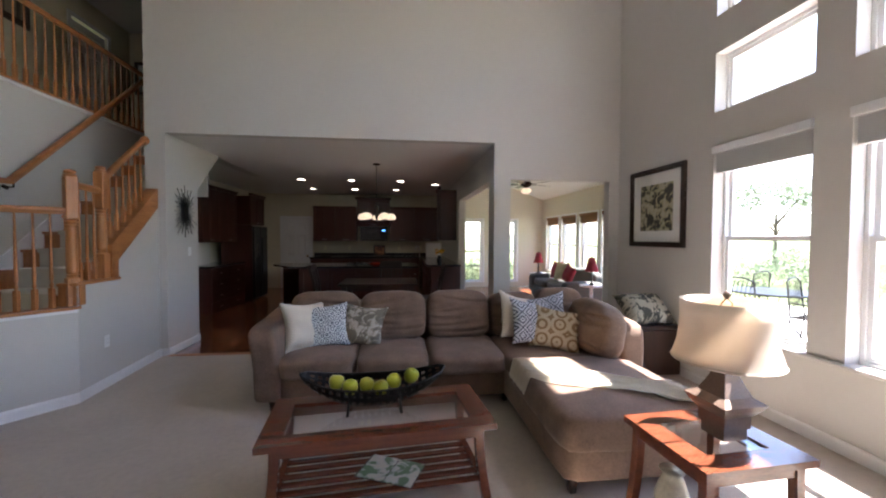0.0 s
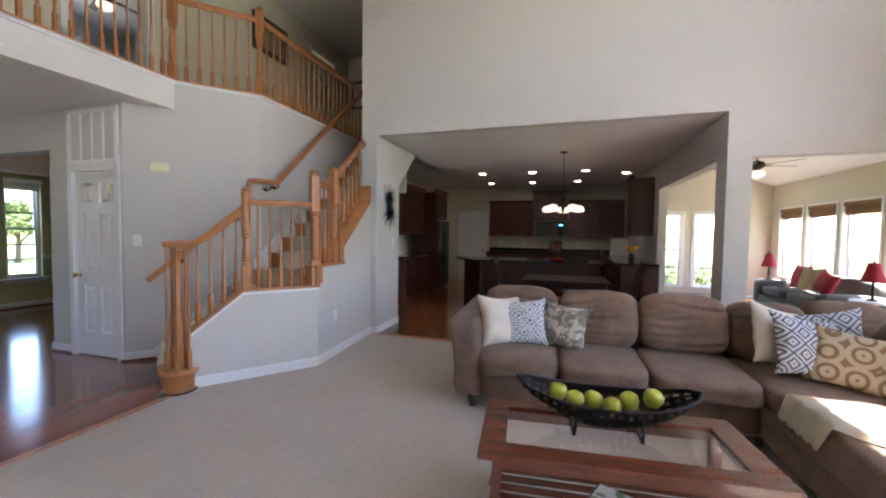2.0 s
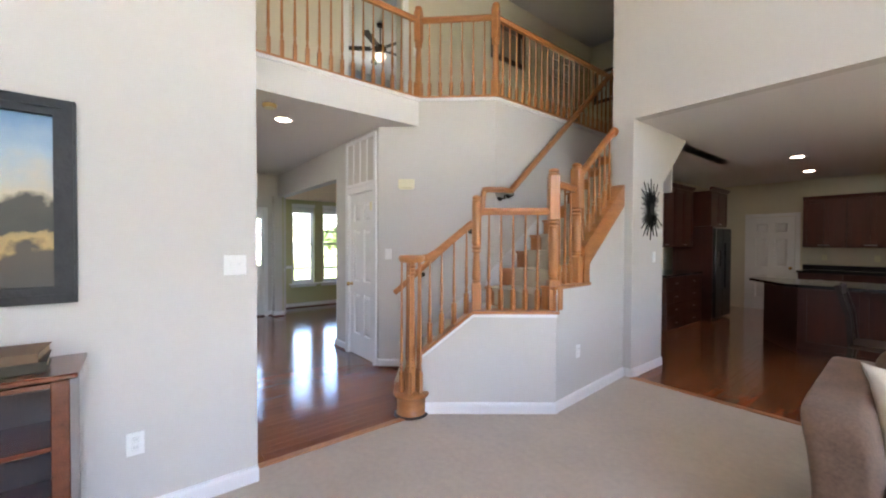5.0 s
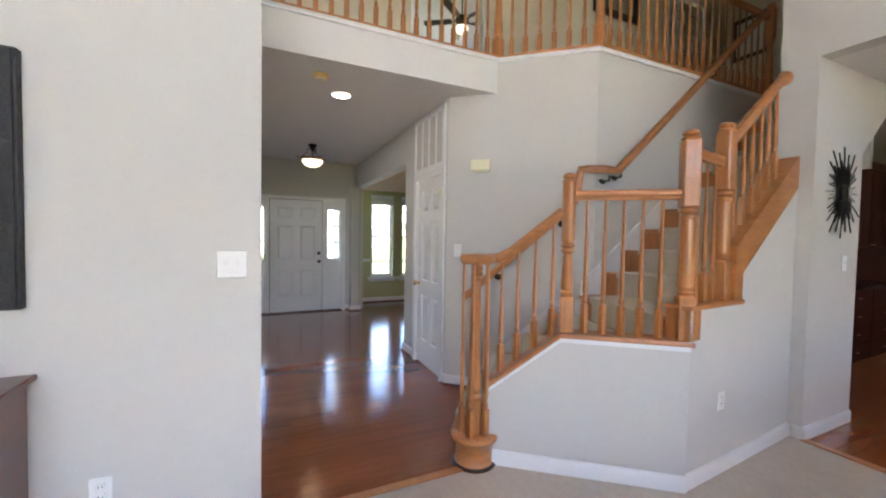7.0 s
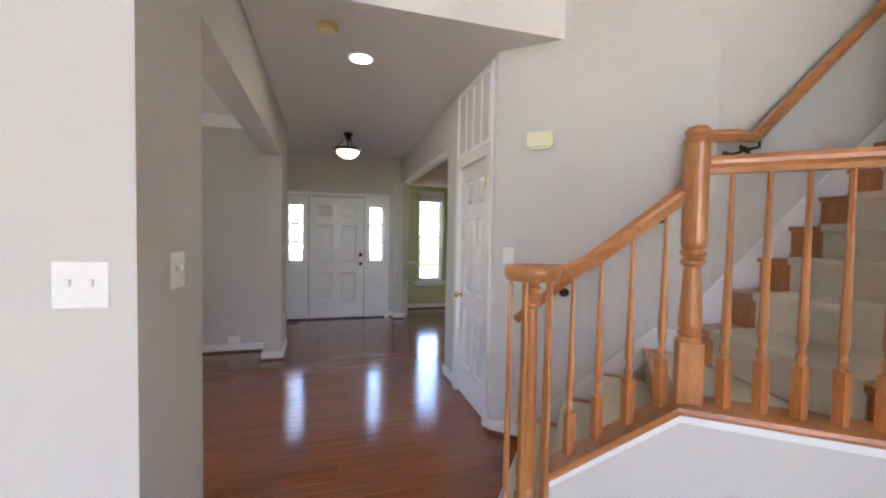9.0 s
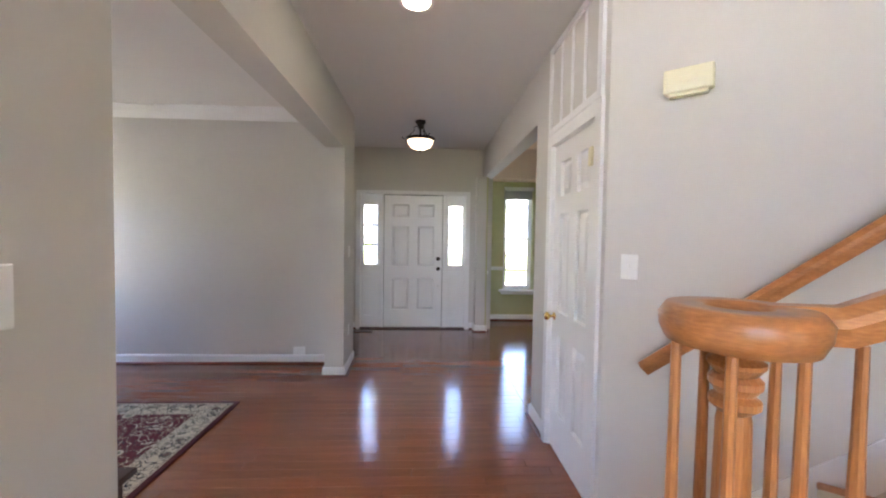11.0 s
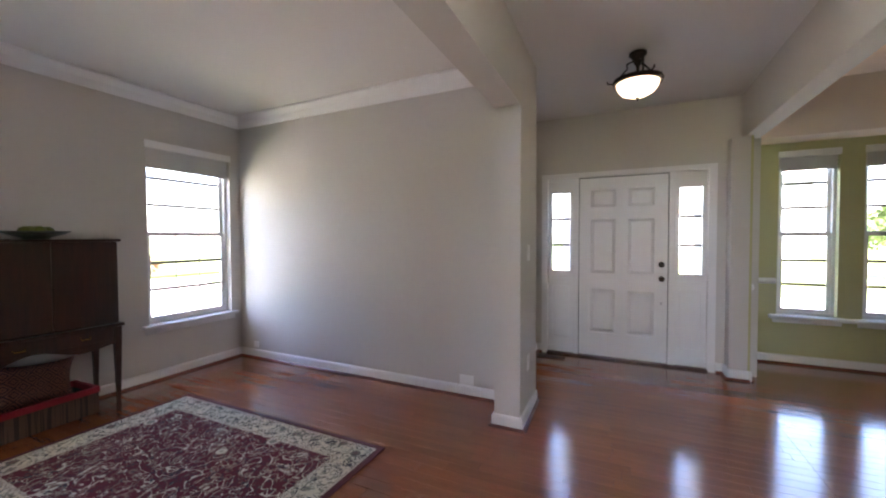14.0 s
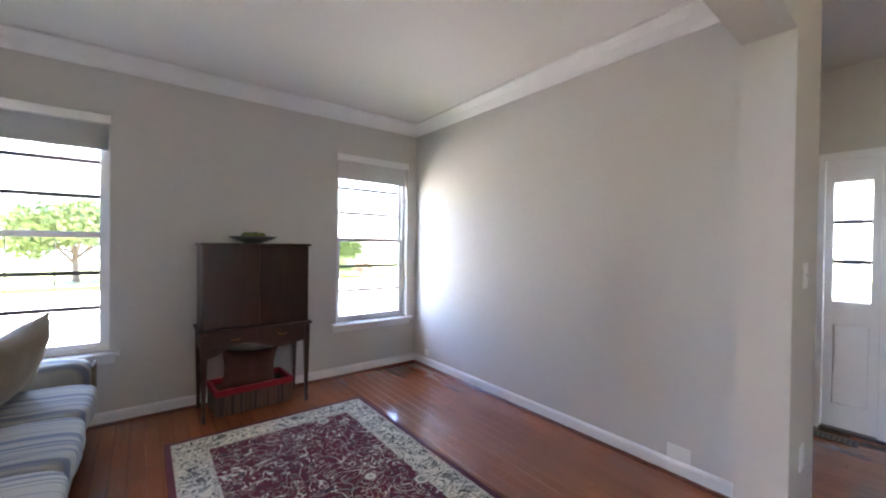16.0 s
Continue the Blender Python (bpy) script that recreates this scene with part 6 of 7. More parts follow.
for a, b in ((2.2, 3.4), (4.4, 5.6)):
    window("window", -8.85, (a + b) / 2, 3.9, 90, b - a, 1.2, 0.15, 1, 1, casing=0.06, label="white bedroom window with grid bars")
ceiling_fan(-6.8, 4.80, 5.05, TOP, ESPRESSO, "bedroom ceiling fan with lit glass bowl", WARMGLASS)
wall_picture(-4.8, 6.15, 4.78, 90, 0.84, 0.62, 0.09, 0.025, ESPRESSO, pattern("sepia_prints", (0.30, 0.26, 0.2), (0.06, 0.05, 0.04), "stripe", 9, rough=0.3), "dark framed triple photograph on the upper wall")
wall_picture(-4.45, 8.7, 4.65, 0, 0.5, 0.65, 0.06, 0.025, ESPRESSO, PLASTIC, "dark framed print at the head of the stairs", 0.06)
plate(-4.8, 4.25, 4.1, 90, "white light switch upstairs", 0.075, 0.118, 1)

# ---- living room ----
sec = thing("secretary_cabinet", pose(-4.865, -1.70, 0.0, 0, 0, 180) @ Matrix.Diagonal((0.975, 0.85, 0.957, 1)), "dark mahogany bow-front cabinet on tall tapered legs", "cabinet")
DARKMAH = wood("dark_mahogany", (0.055, 0.016, 0.010), (0.022, 0.008, 0.006), 0.3, grain=(6, 2, 0.5), coat=0.4)
part("top", box(B(), (-0.42, -0.475, 1.405), (0.42, 0.0, 1.425), 0.004), DARKMAH, sec)
part("case", box(B(), (-0.405, -0.44, 0.73), (0.405, -0.005, 1.404), 0.003), DARKMAH, sec)
for a, b in ((-0.40, -0.002), (0.002, 0.40)):
    dr = part("door", box(B(), (a, -0.46, 0.745), (b, -0.441, 1.395), 0.003), DARKMAH, sec)
part("waist", box(B(), (-0.43, -0.485, 0.705), (0.43, 0.0, 0.729), 0.004), DARKMAH, sec)
apron_pts = [(-0.405, 0.704), (0.405, 0.704)] + [(0.405 - 0.81 * k / 24, 0.555 - 0.03 * math.cos(2 * math.pi * k / 24 * 1.5 + math.pi) - 0.02 * math.cos(2 * math.pi * k / 24)) for k in range(25)]
part("apron", prism(B(), apron_pts, -0.455, -0.43, "y"), DARKMAH, sec)
part("drawer", box(B(), (-0.36, -0.462, 0.60), (0.36, -0.456, 0.695), 0.003), DARKMAH, sec)
for sx in (-0.18, 0.18):
    part("drawer_pull", tube(B(), [(sx - 0.03, -0.462, 0.655), (sx - 0.025, -0.475, 0.64), (sx + 0.025, -0.475, 0.64), (sx + 0.03, -0.462, 0.655)], 0.003, 5), BRASS, sec)
for sx in (-1, 1):
    part("side_apron", box(B(), (sx * 0.40 - 0.008, -0.43, 0.56), (sx * 0.40 + 0.008, -0.02, 0.704)), DARKMAH, sec)
    for y in (-0.44, -0.03):
        lg = part("leg", lathe(B(), [(0.017, 0.0), (0.020, 0.05), (0.016, 0.06), (0.032, 0.56), (0.034, 0.70)], 4, Matrix.Translation((sx * 0.392, y, 0)) @ pose(0, 0, 0, 0, 0, 45)), DARKMAH, sec)
fb = thing("fruit_bowl", pose(-4.855, -1.51, 1.365), "shallow dark bowl of green fruit on the cabinet", "bowl")
part("bowl", lathe(B(), [(0.07, 0.0), (0.075, 0.008), (0.15, 0.035), (0.19, 0.055), (0.185, 0.058), (0.14, 0.04), (0.06, 0.014)], 28), mat("grey_pewter_bowl", (0.07, 0.08, 0.07), 0.35, 0.4, vary=0.2), fb, "", True)
PEAR = mat("green_pear_skin", (0.13, 0.16, 0.02), 0.4, vary=0.3, scale=14)
for k, (x, y) in enumerate(((-0.09, 0.0), (-0.03, 0.03), (0.03, -0.01), (0.085, 0.02), (0.0, -0.06))):
    part("fruit", lathe(B(), [(0.004, 0.0), (0.03, 0.01), (0.038, 0.035), (0.028, 0.06), (0.012, 0.072), (0.003, 0.075)], 14, pose(x, y, 0.028, 30 * math.sin(k), 40 * math.cos(k))), PEAR, fb, "", True)
bk = thing("storage_basket", pose(-4.85, -1.55, 0.0, 0, 0, 3), "red-lined fabric storage basket under the cabinet", "basket")
BASK = pattern("woven_basket_cloth", (0.12, 0.07, 0.05), (0.05, 0.03, 0.025), "stripe", 60)
flat_ring("side", bk, 0.29, 0.17, 0.275, 0.155, 0.004, 0.204, BASK)
flat_ring("lining", bk, 0.296, 0.176, 0.27, 0.15, 0.165, 0.21, RED, "red cloth lining")
part("bottom", box(B(), (-0.275, -0.155, 0.002), (0.275, 0.155, 0.015)), BASK, bk)
KILIM = pattern("kilim_cloth", (0.22, 0.08, 0.05), (0.05, 0.02, 0.02), "diamond", 11)
pillow(-4.845, -1.56, 0.30, -14, 183, 0.46, 0.34, 0.07, KILIM, "red kilim pillow standing in the basket", 6)

# striped sofa along the inner wall
STRIPE = pattern("blue_grey_stripe_cloth", (0.40, 0.40, 0.36), (0.17, 0.20, 0.25), "stripe", 26)
s2 = thing("striped_sofa", pose(-3.44, -0.42, 0.0, 0, 0, 0) @ Matrix.Scale(0.957, 4), "blue-grey striped sofa with a skirted base", "sofa")


def s2p(name, c, h, r=7.0, wr=0.005, mtl=STRIPE, seed=0.0, crown=0.0):
    bm = cushion(h[1], h[0], h[2], r, wr, 4, None, seed, crown)
    ob = part(name, bm, mtl, s2, "", True)
    ob.matrix_local = Matrix.Translation(c) @ pose(0, 0, 0, 0, 0, 90)
    return ob


OLIVECLOTH = mat("olive_bronze_cloth", (0.16, 0.12, 0.06), 0.6, vary=0.2, bump=0.2)
s2p("base", (0.02, 0, 0.20), (0.43, 1.10, 0.13), 12)
s2p("backrest", (0.40, 0, 0.52), (0.11, 1.10, 0.34), 7)
for sy in (-1, 1):
    s2p("arm", (0.0, sy * 1.03, 0.42), (0.44, 0.11, 0.20), 6, 0.004)
    part("arm_front", box(B(), (-0.452, sy * 1.03 - 0.085, 0.30), (-0.436, sy * 1.03 + 0.085, 0.58), 0.007), OLIVECLOTH, s2)
for k in (-1, 0, 1):
    s2p("seat_cushion", (-0.08, k * 0.61, 0.415), (0.40, 0.303, 0.085), 6, 0.006, seed=k * 3, crown=0.015)
for sx in (-0.38, 0.38):
    for sy in (-1.0, 1.0):
        part("foot", lathe(B(), [(0.02, 0), (0.03, 0.08)], 8, Matrix.Translation((sx, sy, 0))), ESPRESSO, s2)
TAN = mat("taupe_velvet", (0.24, 0.19, 0.12), 0.85, vary=0.12, bump=0.2, sheen=0.4)
pillow(-3.55, -1.0, 0.69, -20, 72, 0.50, 0.46, 0.09, TAN, "taupe velvet pillow on the striped sofa", 10)
pillow(-3.40, -0.86, 0.71, -16, 100, 0.52, 0.48, 0.09, STRIPE, "striped pillow on the striped sofa", -6)

# lamp table behind the end of the wall
lt = thing("end_table", pose(-3.55, 1.16, 0.0), "espresso end table beside the striped sofa", "end table")
part("top", box(B(), (-0.22, -0.32, 0.575), (0.22, 0.32, 0.60), 0.006), ESPRESSO, lt)
part("apron", box(B(), (-0.19, -0.29, 0.50), (0.19, 0.29, 0.574), 0.003), ESPRESSO, lt)
for sx in (-0.18, 0.18):
    for sy in (-0.28, 0.28):
        part("leg", box(B(), (sx - 0.018, sy - 0.018, 0), (sx + 0.018, sy + 0.018, 0.5), 0.003), ESPRESSO, lt)
ll = thing("table_lamp", pose(-3.62, 1.11, 0.601) @ Matrix.Scale(1.05, 4), "bronze table lamp with a lit cream shade", "lamp")
part("base", lathe(B(), [(0.07, 0), (0.068, 0.015), (0.02, 0.04), (0.045, 0.12), (0.05, 0.17), (0.015, 0.24), (0.01, 0.30)], 18), BRONZE, ll, "", True)
lit_shade = glow("lit_lampshade", (0.74, 0.46, 0.30), 0.015)
part("shade", lathe(B(), [(0.215, 0.255), (0.175, 0.40), (0.135, 0.60), (0.132, 0.60), (0.172, 0.40), (0.212, 0.255)], 32, cap=False), lit_shade, ll, "lit cream fabric shade", True)
part("bulb", lathe(B(), [(0.01, 0.32), (0.03, 0.38), (0.028, 0.42), (0.005, 0.44)], 12), glow("lit_bulb", (1, 0.75, 0.45), 3), ll, "", True)

# the rug
def rug_mat(name, ground, figures, scale):
    """Knotted wool: a ground strewn with curling vines and rosettes."""
    m = bpy.data.materials.new(name)
    m.use_nodes = True
    nt = m.node_tree
    n, link = nt.nodes, nt.links.new
    b = n["Principled BSDF"]
    b.inputs["Roughness"].default_value = 0.95
    tc = n.new("ShaderNodeTexCoord")
    prev = None
    for kind, sc, lo, hi, col in figures:
        if kind == "vine":
            t = n.new("ShaderNodeTexNoise")
            t.inputs["Distortion"].default_value = 1.6
            t.inputs["Detail"].default_value = 1.0
            t.inputs["Scale"].default_value = sc * scale
            out = t.outputs[0]
        else:
            t = n.new("ShaderNodeTexVoronoi")
            t.inputs["Scale"].default_value = sc * scale
            t.inputs["Randomness"].default_value = 0.6
            out = t.outputs["Distance"]
        link(tc.outputs["Object"], t.inputs["Vector"])
        r = n.new("ShaderNodeValToRGB")
        r.color_ramp.interpolation = "LINEAR"
        e = r.color_ramp.elements
        w = 0.012 if kind == "vine" else 0.02
        e[0].position, e[0].color = max(0, lo - w), (0, 0, 0, 1)
        e[1].position, e[1].color = lo, (1, 1, 1, 1)
        e.new(hi).color = (1, 1, 1, 1)
        e.new(hi + w).color = (0, 0, 0, 1)
        link(out, r.inputs[0])
        mx = n.new("ShaderNodeMix")
        mx.data_type = "RGBA"
        link(r.outputs[0], mx.inputs[0])
        if prev is None:
            mx.inputs[6].default_value = (*ground, 1)
        else:
            link(prev, mx.inputs[6])
        mx.inputs[7].default_value = (*col, 1)
        prev = mx.outputs[2]
    link(prev, b.inputs["Base Color"])
    bt = n.new("ShaderNodeTexNoise")
    bt.inputs["Scale"].default_value = 380
    bn = n.new("ShaderNodeBump")
    bn.inputs["Strength"].default_value, bn.inputs["Distance"].default_value = 0.5, 0.003
    link(tc.outputs["Object"], bt.inputs["Vector"])
    link(bt.outputs[0], bn.inputs["Height"])
    link(bn.outputs[0], b.inputs["Normal"])
    return m


CREAM_R, NAVY_R, SAGE_R, BURG = (0.66, 0.61, 0.48), (0.03, 0.03, 0.045), (0.24, 0.24, 0.19), (0.115, 0.009, 0.02)
FIELD = rug_mat("burgundy_rug_field", BURG, [("vine", 1.0, 0.474, 0.498, CREAM_R), ("vine", 1.5, 0.57, 0.60, (0.30, 0.24, 0.18)), ("vine", 1.9, 0.40, 0.43, NAVY_R), ("rosette", 0.42, 0.10, 0.14, CREAM_R), ("rosette", 0.42, 0.0, 0.09, SAGE_R)], 8.5)
BORDER = rug_mat("cream_rug_border", CREAM_R, [("vine", 1.2, 0.43, 0.48, SAGE_R), ("vine", 1.5, 0.545, 0.585, NAVY_R), ("vine", 1.1, 0.36, 0.385, NAVY_R), ("rosette", 0.62, 0.13, 0.16, (0.07, 0.06, 0.06)), ("rosette", 0.62, 0.0, 0.10, (0.16, 0.10, 0.09))], 9.5)
GUARD = rug_mat("rug_guard_stripe", CREAM_R, [("vine", 2.6, 0.46, 0.54, (0.16, 0.12, 0.10))], 17)
EDGE = mat("burgundy_rug_edge", (0.09, 0.012, 0.018), 0.95, vary=0.2, scale=30, bump=0.5, bump_scale=380)
rug = thing("area_rug", pose(-4.945, -0.08, 0.001), "burgundy and cream oriental rug on the wood floor", "rug")


def rug_ring(name, w0, h0, w1, h1, material):
    ob = part(name, pierced(B(), "y", 0, 1, -w0, w0, -h0, h0, [(-w1, w1, -h1, h1)] if w1 else []), material, rug)
    for v in ob.data.vertices:
        v.co = (v.co.x, v.co.z, 0.001 + 0.010 * v.co.y)


W, H = 0.712, 1.022
rug_ring("edge", W, H, W - 0.036, H - 0.036, EDGE)
rug_ring("guard", W - 0.036, H - 0.036, W - 0.055, H - 0.055, GUARD)
rug_ring("border", W - 0.055, H - 0.055, W - 0.205, H - 0.205, BORDER)
rug_ring("guard", W - 0.205, H - 0.205, W - 0.235, H - 0.235, GUARD)
rug_ring("field", W - 0.235, H - 0.235, 0, 0, FIELD)

plate(LIV_X, 1.11, 0.145, 90, "white wall outlet low on the wall", 0.13, 0.085, 0, 0, name="wall_outlet", category="outlet")
plate(LIV_X, -1.49, 0.155, 90, "white cable plate low on the wall", 0.075, 0.07, 0, 0, name="wall_outlet", category="outlet")
plate(-6.50, 1.671, 1.25, 180, "white light switch on the foyer column", 0.075, 0.118, 1)
plate(-6.50, 1.671, 0.42, 180, "white wall outlet on the foyer column", 0.075, 0.118, 0, 2, name="wall_outlet", category="outlet")
fv = thing("floor_vent", pose(-8.08, 1.57, 0.003), "brown slotted floor register by the front door", "vent")
part("frame", box(B(), (-0.06, -0.15, 0), (0.06, 0.15, 0.006), 0.002), ESPRESSO, fv)
for k in range(10):
    part("slot", box(B(), (-0.045, -0.13 + k * 0.028, 0.006), (0.045, -0.118 + k * 0.028, 0.0075)), BLACK, fv)
# dining room: a low cabinet end and a chair near its windows
ds = thing("sideboard", pose(-5.75, 4.35, 0.0), "dark wooden sideboard in the dining room", "sideboard")
part("body", box(B(), (-0.3, -0.45, 0.1), (0.3, 0.75, 0.86), 0.006), ESPRESSO, ds)
part("top", box(B(), (-0.32, -0.47, 0.862), (0.32, 0.77, 0.89), 0.006), ESPRESSO, ds)
for sx in (-0.26, 0.26):
    for sy in (-0.41, 0.71):
        part("leg", box(B(), (sx - 0.03, sy - 0.03, 0), (sx + 0.03, sy + 0.03, 0.1)), ESPRESSO, ds)

# ---- out of doors ----
CONCRETE = mat("pale_concrete", (0.56, 0.53, 0.46), 0.85, vary=0.08, scale=1.2, bump=0.3, bump_scale=80)
solid("patio", prism(B(), [(4.6, -4.0), (10.0, -4.0), (10.0, 9.0), (5.1, 9.0), (5.1, 5.2), (4.6, 5.2)], -0.25, -0.14), CONCRETE)
solid("driveway", prism(B(), [(-12.5, -14.0), (2.5, -14.0), (2.5, -4.0), (-12.5, -4.0)], -0.25, -0.18), CONCRETE)
solid("front_walk", prism(B(), [(-16.0, -2.3), (-9.1, -2.3), (-9.1, 7.5), (-16.0, 7.5)], -0.25, -0.18), CONCRETE)
LEAF = mat("hedge_leaf", (0.10, 0.14, 0.045), 0.6, vary=0.4, scale=4)
REDLEAF = mat("red_maple_leaf", (0.20, 0.03, 0.03), 0.6, vary=0.4, scale=4)
BARK = mat("tree_bark", (0.09, 0.065, 0.045), 0.9, vary=0.3, scale=12, bump=0.6)


def leaves(bm, centre, radii, n, size, rng):
    """A cloud of small folded leaves inside an uneven ellipsoid."""
    c = Vector(centre)
    for _ in range(n):
        d = Vector((rng.gauss(0, 1), rng.gauss(0, 1), rng.gauss(0, 1))).normalized()
        k = rng.random() ** 0.4 * (0.8 + 0.35 * noise.noise(d * 2.3 + c))
        p = c + Vector((d.x * radii[0], d.y * radii[1], d.z * radii[2])) * k
        u = Vector((rng.gauss(0, 1), rng.gauss(0, 1), rng.gauss(0, 1))).normalized() * size
        w = u.orthogonal() * 0.55
        v = [bm.verts.new(q) for q in (p - u, p + w, p + u, p - w)]
        bm.faces.new(v)


def tree(x, y, h, crown, n, material, label, seed):
    rng = random.Random(seed)
    th = thing("tree", pose(x, y, -0.25), label, "tree")
    bm = B()
    rod(bm, (0, 0, 0), (0.05, 0.03, h * 0.55), 0.12, 8, 0.07)
    tips = []
    for k in range(6):
        a = k * 1.05 + rng.random()
        tip = Vector((math.cos(a) * crown * 0.55, math.sin(a) * crown * 0.55, h * (0.62 + 0.28 * rng.random())))
        rod(bm, (0.04, 0.02, h * (0.3 + 0.03 * k)), tip, 0.05, 6, 0.015)
        tips.append(tip)
    part("trunk", bm, BARK, th)
    bm = B()
    for tip in tips + [Vector((0, 0, h * 0.85))]:
        leaves(bm, tip, (crown * 0.5, crown * 0.5, crown * 0.42), n // 7, 0.09, rng)
    part("crown", bm, material, th)
    return th


def bush(x, y, rx, ry, h, n, material, label, seed):
    rng = random.Random(seed)
    bm = B()
    leaves(bm, (0, 0, h * 0.45), (rx, ry, h * 0.55), n, 0.045, rng)
    ob = new("bush", mesh_of(bm, "bush", material))
    ob.location = (x, y, -0.25)
    return tagged(ob, label, "bush")


for k, (x, y) in enumerate(((2.4, 13.0), (3.1, 13.1), (3.8, 13.0), (4.5, 13.1))):
    bush(x, y, 0.55, 0.5, 1.15, 900, LEAF, "bright green hedge bush outside the sunroom", 40 + k)
for k, (x, y, h) in enumerate(((12.0, 11.8, 1.3), (13.2, 10.6, 1.5), (14.6, 12.8, 1.6), (12.4, 9.2, 1.2), (16.2, 11.2, 1.7), (17.5, 15.5, 2.0))):
    bush(x, y, 1.0, 1.0, h, 1100, LEAF, "leafy green garden bush beyond the patio", 60 + k)
tree(24, 22, 6.0, 3.4, 5000, LEAF, "leafy green tree behind the garden", 3)
tree(-2.2, -17, 2.6, 2.2, 6500, LEAF, "young green street tree with a thin trunk", 5)
tree(-13.0, -19, 1.7, 1.6, 3600, LEAF, "leafy green tree across the street", 6)
tree(-24, 11.5, 2.8, 1.7, 3600, LEAF, "leafy green tree before the house", 7)
tree(9, 24, 7.0, 3.4, 3600, LEAF, "leafy green tree behind the sunroom", 9)
for k, (x, y, mt, lab) in enumerate(((-5.0, -15.6, REDLEAF, "dark red ornamental bush by the street"), (-6.6, -15.2, LEAF, "round green bush by the street"), (-3.6, -15.5, LEAF, "round green bush by the street"), (-9.5, -15.6, LEAF, "round green bush by the street"), (-11.5, -15.2, LEAF, "round green bush by the street"), (-12.8, -15.8, REDLEAF, "dark red ornamental bush by the street"))):
    bush(x, y, 0.8, 0.6, 1.1, 800, mt, lab, 80 + k)
solid("lawn_bank", prism(B(), [(-20, -15.0), (12, -15.0), (12, -40), (-20, -40)], -0.25, -0.12), GRASS)


def house(x, y, rz, w, d, h, colour, label):
    th = thing("house", pose(x, y, -0.25, 0, 0, rz), label, "house")
    wm = mat("siding_" + label.split()[0], colour, 0.8, vary=0.04)
    part("wall", box(B(), (-w / 2, -d / 2, 0), (w / 2, d / 2, h)), wm, th)
    part("roof", prism(B(), [(-d / 2 - 0.5, h), (d / 2 + 0.5, h), (0, h + d * 0.35)], -w / 2 - 0.4, w / 2 + 0.4, "x"), mat("shingle_" + label.split()[0], (0.30, 0.28, 0.27), 0.9, vary=0.2, scale=3), th)
    for k in range(4):
        for z in (0.9, 3.6):
            if z + 1.4 < h:
                wx = -w / 2 + w * (k + 0.5) / 4
                wi = part("window", pierced(B(), "y", -d / 2 - 0.06, -d / 2 - 0.001, wx - 0.55, wx + 0.55, z, z + 1.4, [(wx - 0.47, wx + 0.47, z + 0.08, z + 1.32)]), WHITE, th)
                part("pane", box(B(), (wx - 0.47, -d / 2 - 0.02, z + 0.08), (wx + 0.47, -d / 2 - 0.003, z + 1.32)), STEEL, wi)


house(75, 30, -90, 16, 10, 6.0, (0.62, 0.58, 0.52), "beige two-storey neighbouring house beyond the garden")
house(-6, -46, 180, 18, 10, 6.0, (0.66, 0.64, 0.60), "pale two-storey house across the street")
house(-44, 6, 90, 16, 10, 6.0, (0.60, 0.60, 0.58), "grey two-storey house facing the front door")


def patio_chair(x, y, rz):
    th = thing("patio_chair", pose(x, y, -0.14, 0, 0, rz), "dark wrought-iron patio chair with a lattice back", "patio chair", "patio chairs")
    seat = part("seat", pierced(B(), "y", 0, 1, -0.24, 0.24, -0.22, 0.22, [(-0.24 + 0.06 * k + 0.008, -0.24 + 0.06 * k + 0.052, -0.20, 0.20) for k in range(8)]), BLACK, th)
    for v in seat.data.vertices:
        v.co = (v.co.x, v.co.z, 0.43 + 0.015 * v.co.y)
    for sx in (-0.23, 0.23):
        part("leg", tube(B(), [(sx, -0.22, 0), (sx, -0.21, 0.44), (sx, -0.2, 0.64), (sx, 0.2, 0.66)], 0.012, 6), BLACK, th)
        part("back_post", tube(B(), [(sx, 0.26, 0), (sx, 0.21, 0.44), (sx * 0.9, 0.27, 0.98)], 0.012, 6), BLACK, th)
    part("back_rail", tube(B(), [(-0.21, 0.27, 0.96), (-0.1, 0.28, 1.02), (0.1, 0.28, 1.02), (0.21, 0.27, 0.96)], 0.012, 6), BLACK, th)
    for k in range(-3, 4):
        part("lattice", tube(B(), [(k * 0.06 - 0.05, 0.215, 0.46), (k * 0.055 + 0.03, 0.245, 0.72), (k * 0.055 - 0.02, 0.27, 0.98)], 0.006, 5), BLACK, th)
    return th


p0 = patio_chair(6.0, 5.75, 120)
for x, y, rz in ((6.7, 5.25, 20), (7.75, 5.9, -60), (7.2, 6.9, 190), (6.3, 6.75, 150)):
    copy_thing(p0, pose(x, y, -0.14, 0, 0, rz))
pt = thing("patio_table", pose(6.85, 6.1, -0.14), "round dark patio table with a lattice top", "patio table")
part("tabletop", lathe(B(), [(0.60, 0.70), (0.61, 0.715), (0.60, 0.73)], 36), BLACK, pt)
for k in range(4):
    a = k * math.pi / 2 + 0.4
    part("leg", tube(B(), [(0.45 * math.cos(a), 0.45 * math.sin(a), 0), (0.2 * math.cos(a), 0.2 * math.sin(a), 0.35), (0.42 * math.cos(a), 0.42 * math.sin(a), 0.7)], 0.014, 6), BLACK, pt)
pf = thing("flower_pot", pose(7.3, 7.75, -0.14), "grey pot of pink flowers on the patio", "flower pot")
part("pot", lathe(B(), [(0.13, 0), (0.18, 0.3), (0.2, 0.32), (0.17, 0.3)], 18), CONCRETE, pf)
bm = B()
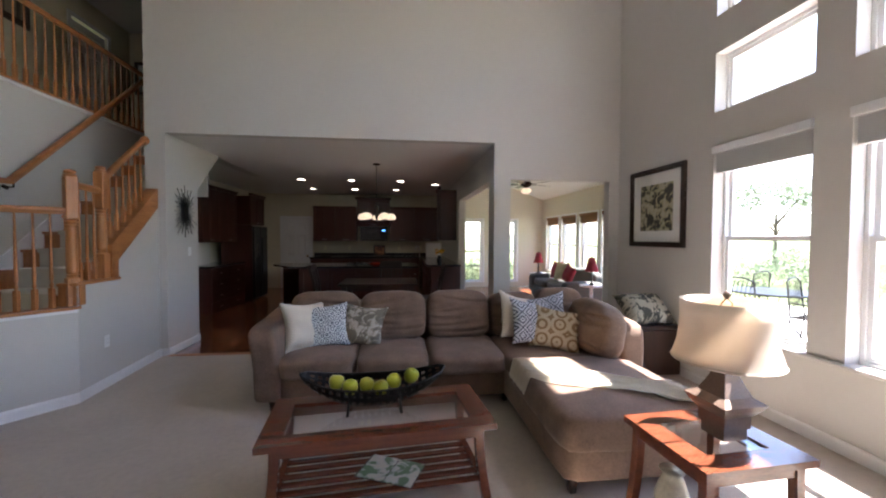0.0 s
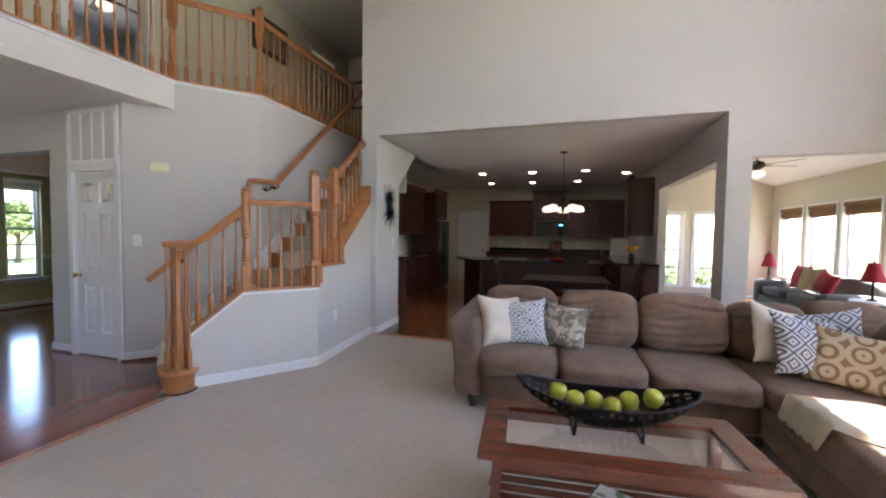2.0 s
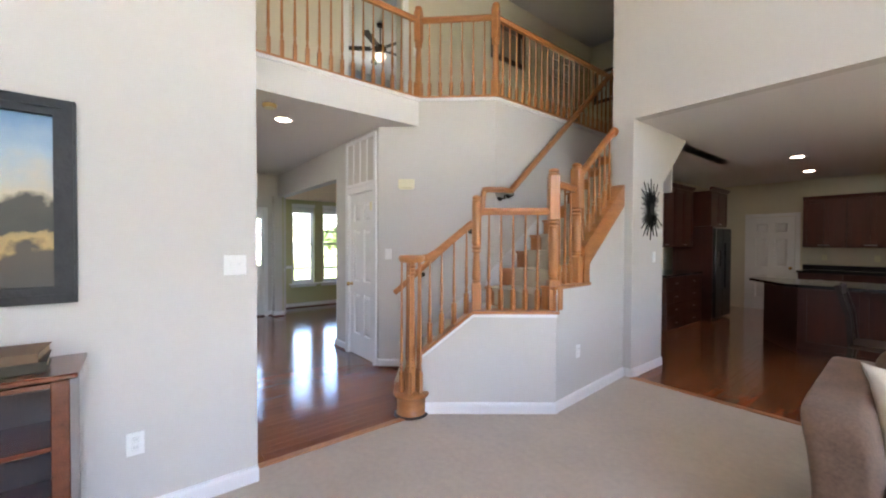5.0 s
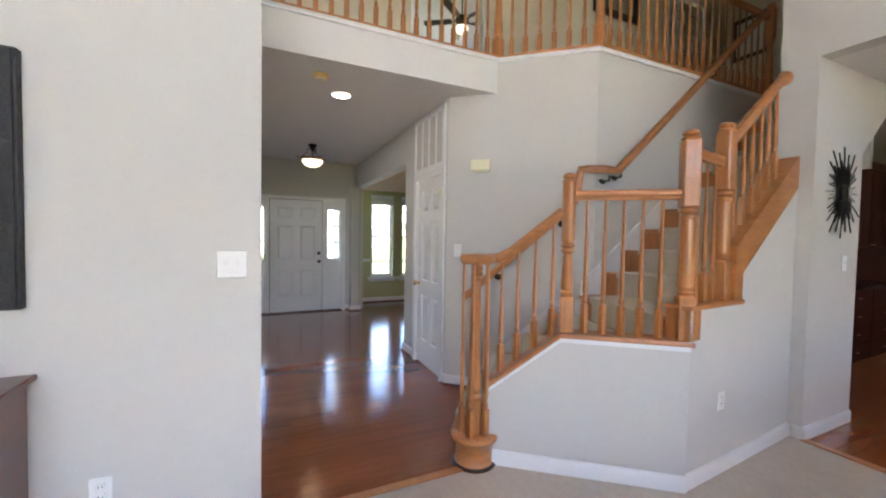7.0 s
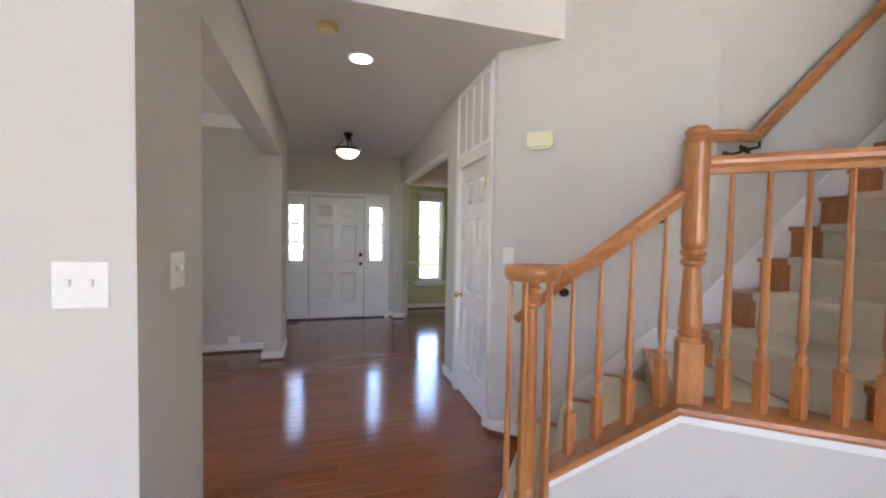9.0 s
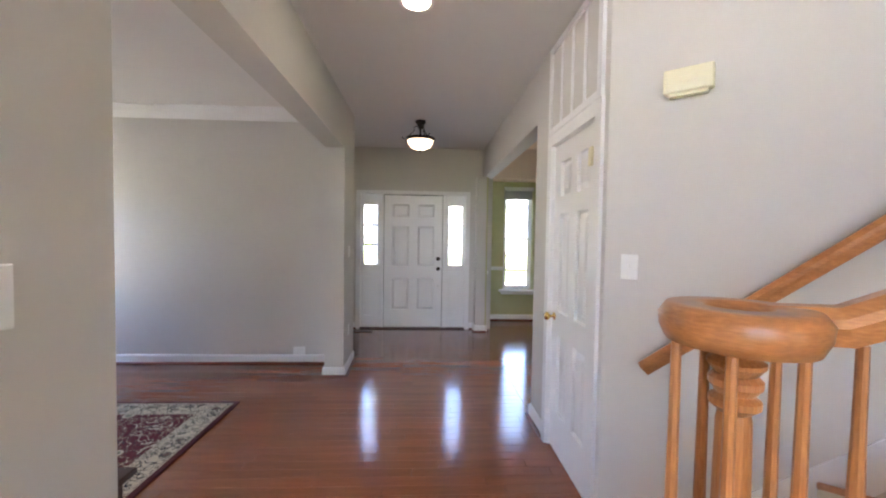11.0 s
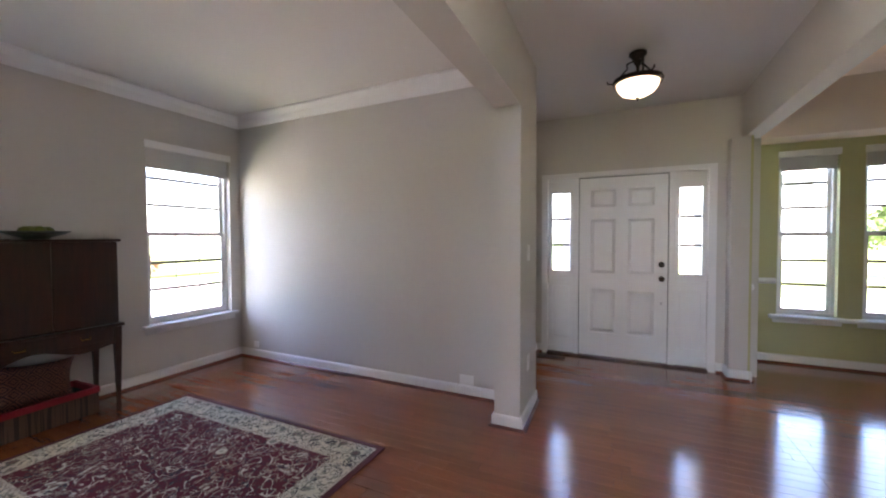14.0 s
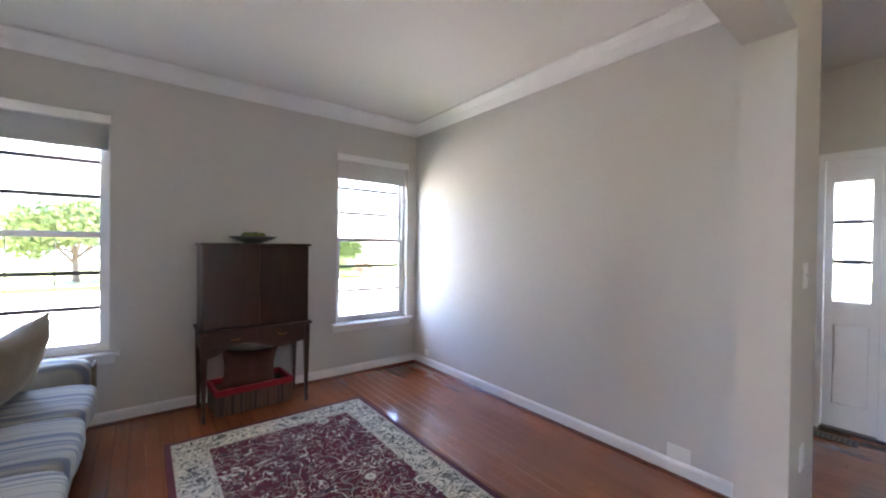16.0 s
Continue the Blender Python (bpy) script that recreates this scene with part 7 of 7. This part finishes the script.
leaves(bm, (0, 0, 0.55), (0.28, 0.28, 0.28), 400, 0.04, random.Random(4))
part("leaves", bm, mat("pink_flower", (0.5, 0.06, 0.12), 0.6, vary=0.3), pf)

for y in (1.46, 3.3):
    col = thing("porch_column", pose(-10.3, y, -0.18), "pale square porch column before the front door", "column", "porch columns")
    part("shaft", box(B(), (-0.07, -0.07, 0.2), (0.07, 0.07, 2.75), 0.006), WHITE, col)
    part("plinth", box(B(), (-0.095, -0.095, 0.0), (0.095, 0.095, 0.2), 0.008), WHITE, col)
    part("capital", box(B(), (-0.095, -0.095, 2.75), (0.095, 0.095, 2.85), 0.008), WHITE, col)

# ---- floorboards ----
def planks(x0, x1, y0, y1, near, seed):
    """Strip flooring along y. Boards in the near stretch are pieces of their own, the rest one mesh."""
    rng = random.Random(seed)
    fl = thing("floorboards", (0, 0, 0), "glossy cherry strip flooring", "floor", kind="structure")
    wd = 0.0825
    meshes = {}
    rest = B()
    x = x0
    while x < x1 - 0.01:
        y = y0 - rng.random() * 0.9
        w = min(wd, x1 - x)
        while y < y1:
            ln = rng.choice((0.55, 0.7, 0.85, 1.0, 1.2))
            a, b = max(y, y0), min(y + ln, y1)
            y += ln
            if b - a < 0.02:
                continue
            if near(x + w / 2, (a + b) / 2) and b - a > ln - 1e-6 and w > wd - 1e-6:
                if ln not in meshes:
                    bm = B()
                    board(bm, 0, wd, 0, ln)
                    meshes[ln] = mesh_of(bm, "floorboard", FLOORWOOD)
                ob = new("floorboard", meshes[ln])
                ob.parent, ob.location = fl, (x, a, 0)
            else:
                board(rest, x, x + w, a, b)
        x += wd
    st2 = part("boards", rest, FLOORWOOD_REST, fl)
    st2["kind"] = "stuff"


def board(bm, x0, x1, y0, y1):
    """A board with a faintly eased top edge."""
    g, c = 0.0004, 0.0013
    lo = [bm.verts.new(p) for p in ((x0 + g, y0 + g, -0.012), (x1 - g, y0 + g, -0.012), (x1 - g, y1 - g, -0.012), (x0 + g, y1 - g, -0.012))]
    mid = [bm.verts.new(p) for p in ((x0 + g, y0 + g, -0.0012), (x1 - g, y0 + g, -0.0012), (x1 - g, y1 - g, -0.0012), (x0 + g, y1 - g, -0.0012))]
    hi = [bm.verts.new(p) for p in ((x0 + c, y0 + c, 0), (x1 - c, y0 + c, 0), (x1 - c, y1 - c, 0), (x0 + c, y1 - c, 0))]
    bm.faces.new(hi)
    for r, s in ((lo, mid), (mid, hi)):
        for i in range(4):
            bm.faces.new((r[i], r[(i + 1) % 4], s[(i + 1) % 4], s[i]))


def island_wood(name):
    """The floorboard's material, varied from board to board within one mesh."""
    m = FLOORWOOD.copy()
    m.name = name
    n = m.node_tree.nodes
    oi = next(k for k in n if k.bl_idname == "ShaderNodeObjectInfo")
    ge = n.new("ShaderNodeNewGeometry")
    to = oi.outputs["Random"].links[0].to_socket
    m.node_tree.links.new(ge.outputs["Random Per Island"], to)
    return m


FLOORWOOD_REST = island_wood("cherry_floorboard_rest")
planks(FRONT_X, -2.92, LIV_Y, HALL_R, lambda x, y: -6.2 < x < -2.9 and 0.9 < y < 3.4, 21)
planks(-3.33, 1.845, 5.33, 11.9, lambda x, y: False, 22)
planks(DIN_X, FRONT_X, HALL_R + 0.04, 7.0, lambda x, y: False, 23)
planks(FRONT_X, -5.42, HALL_R, 7.0, lambda x, y: False, 24)
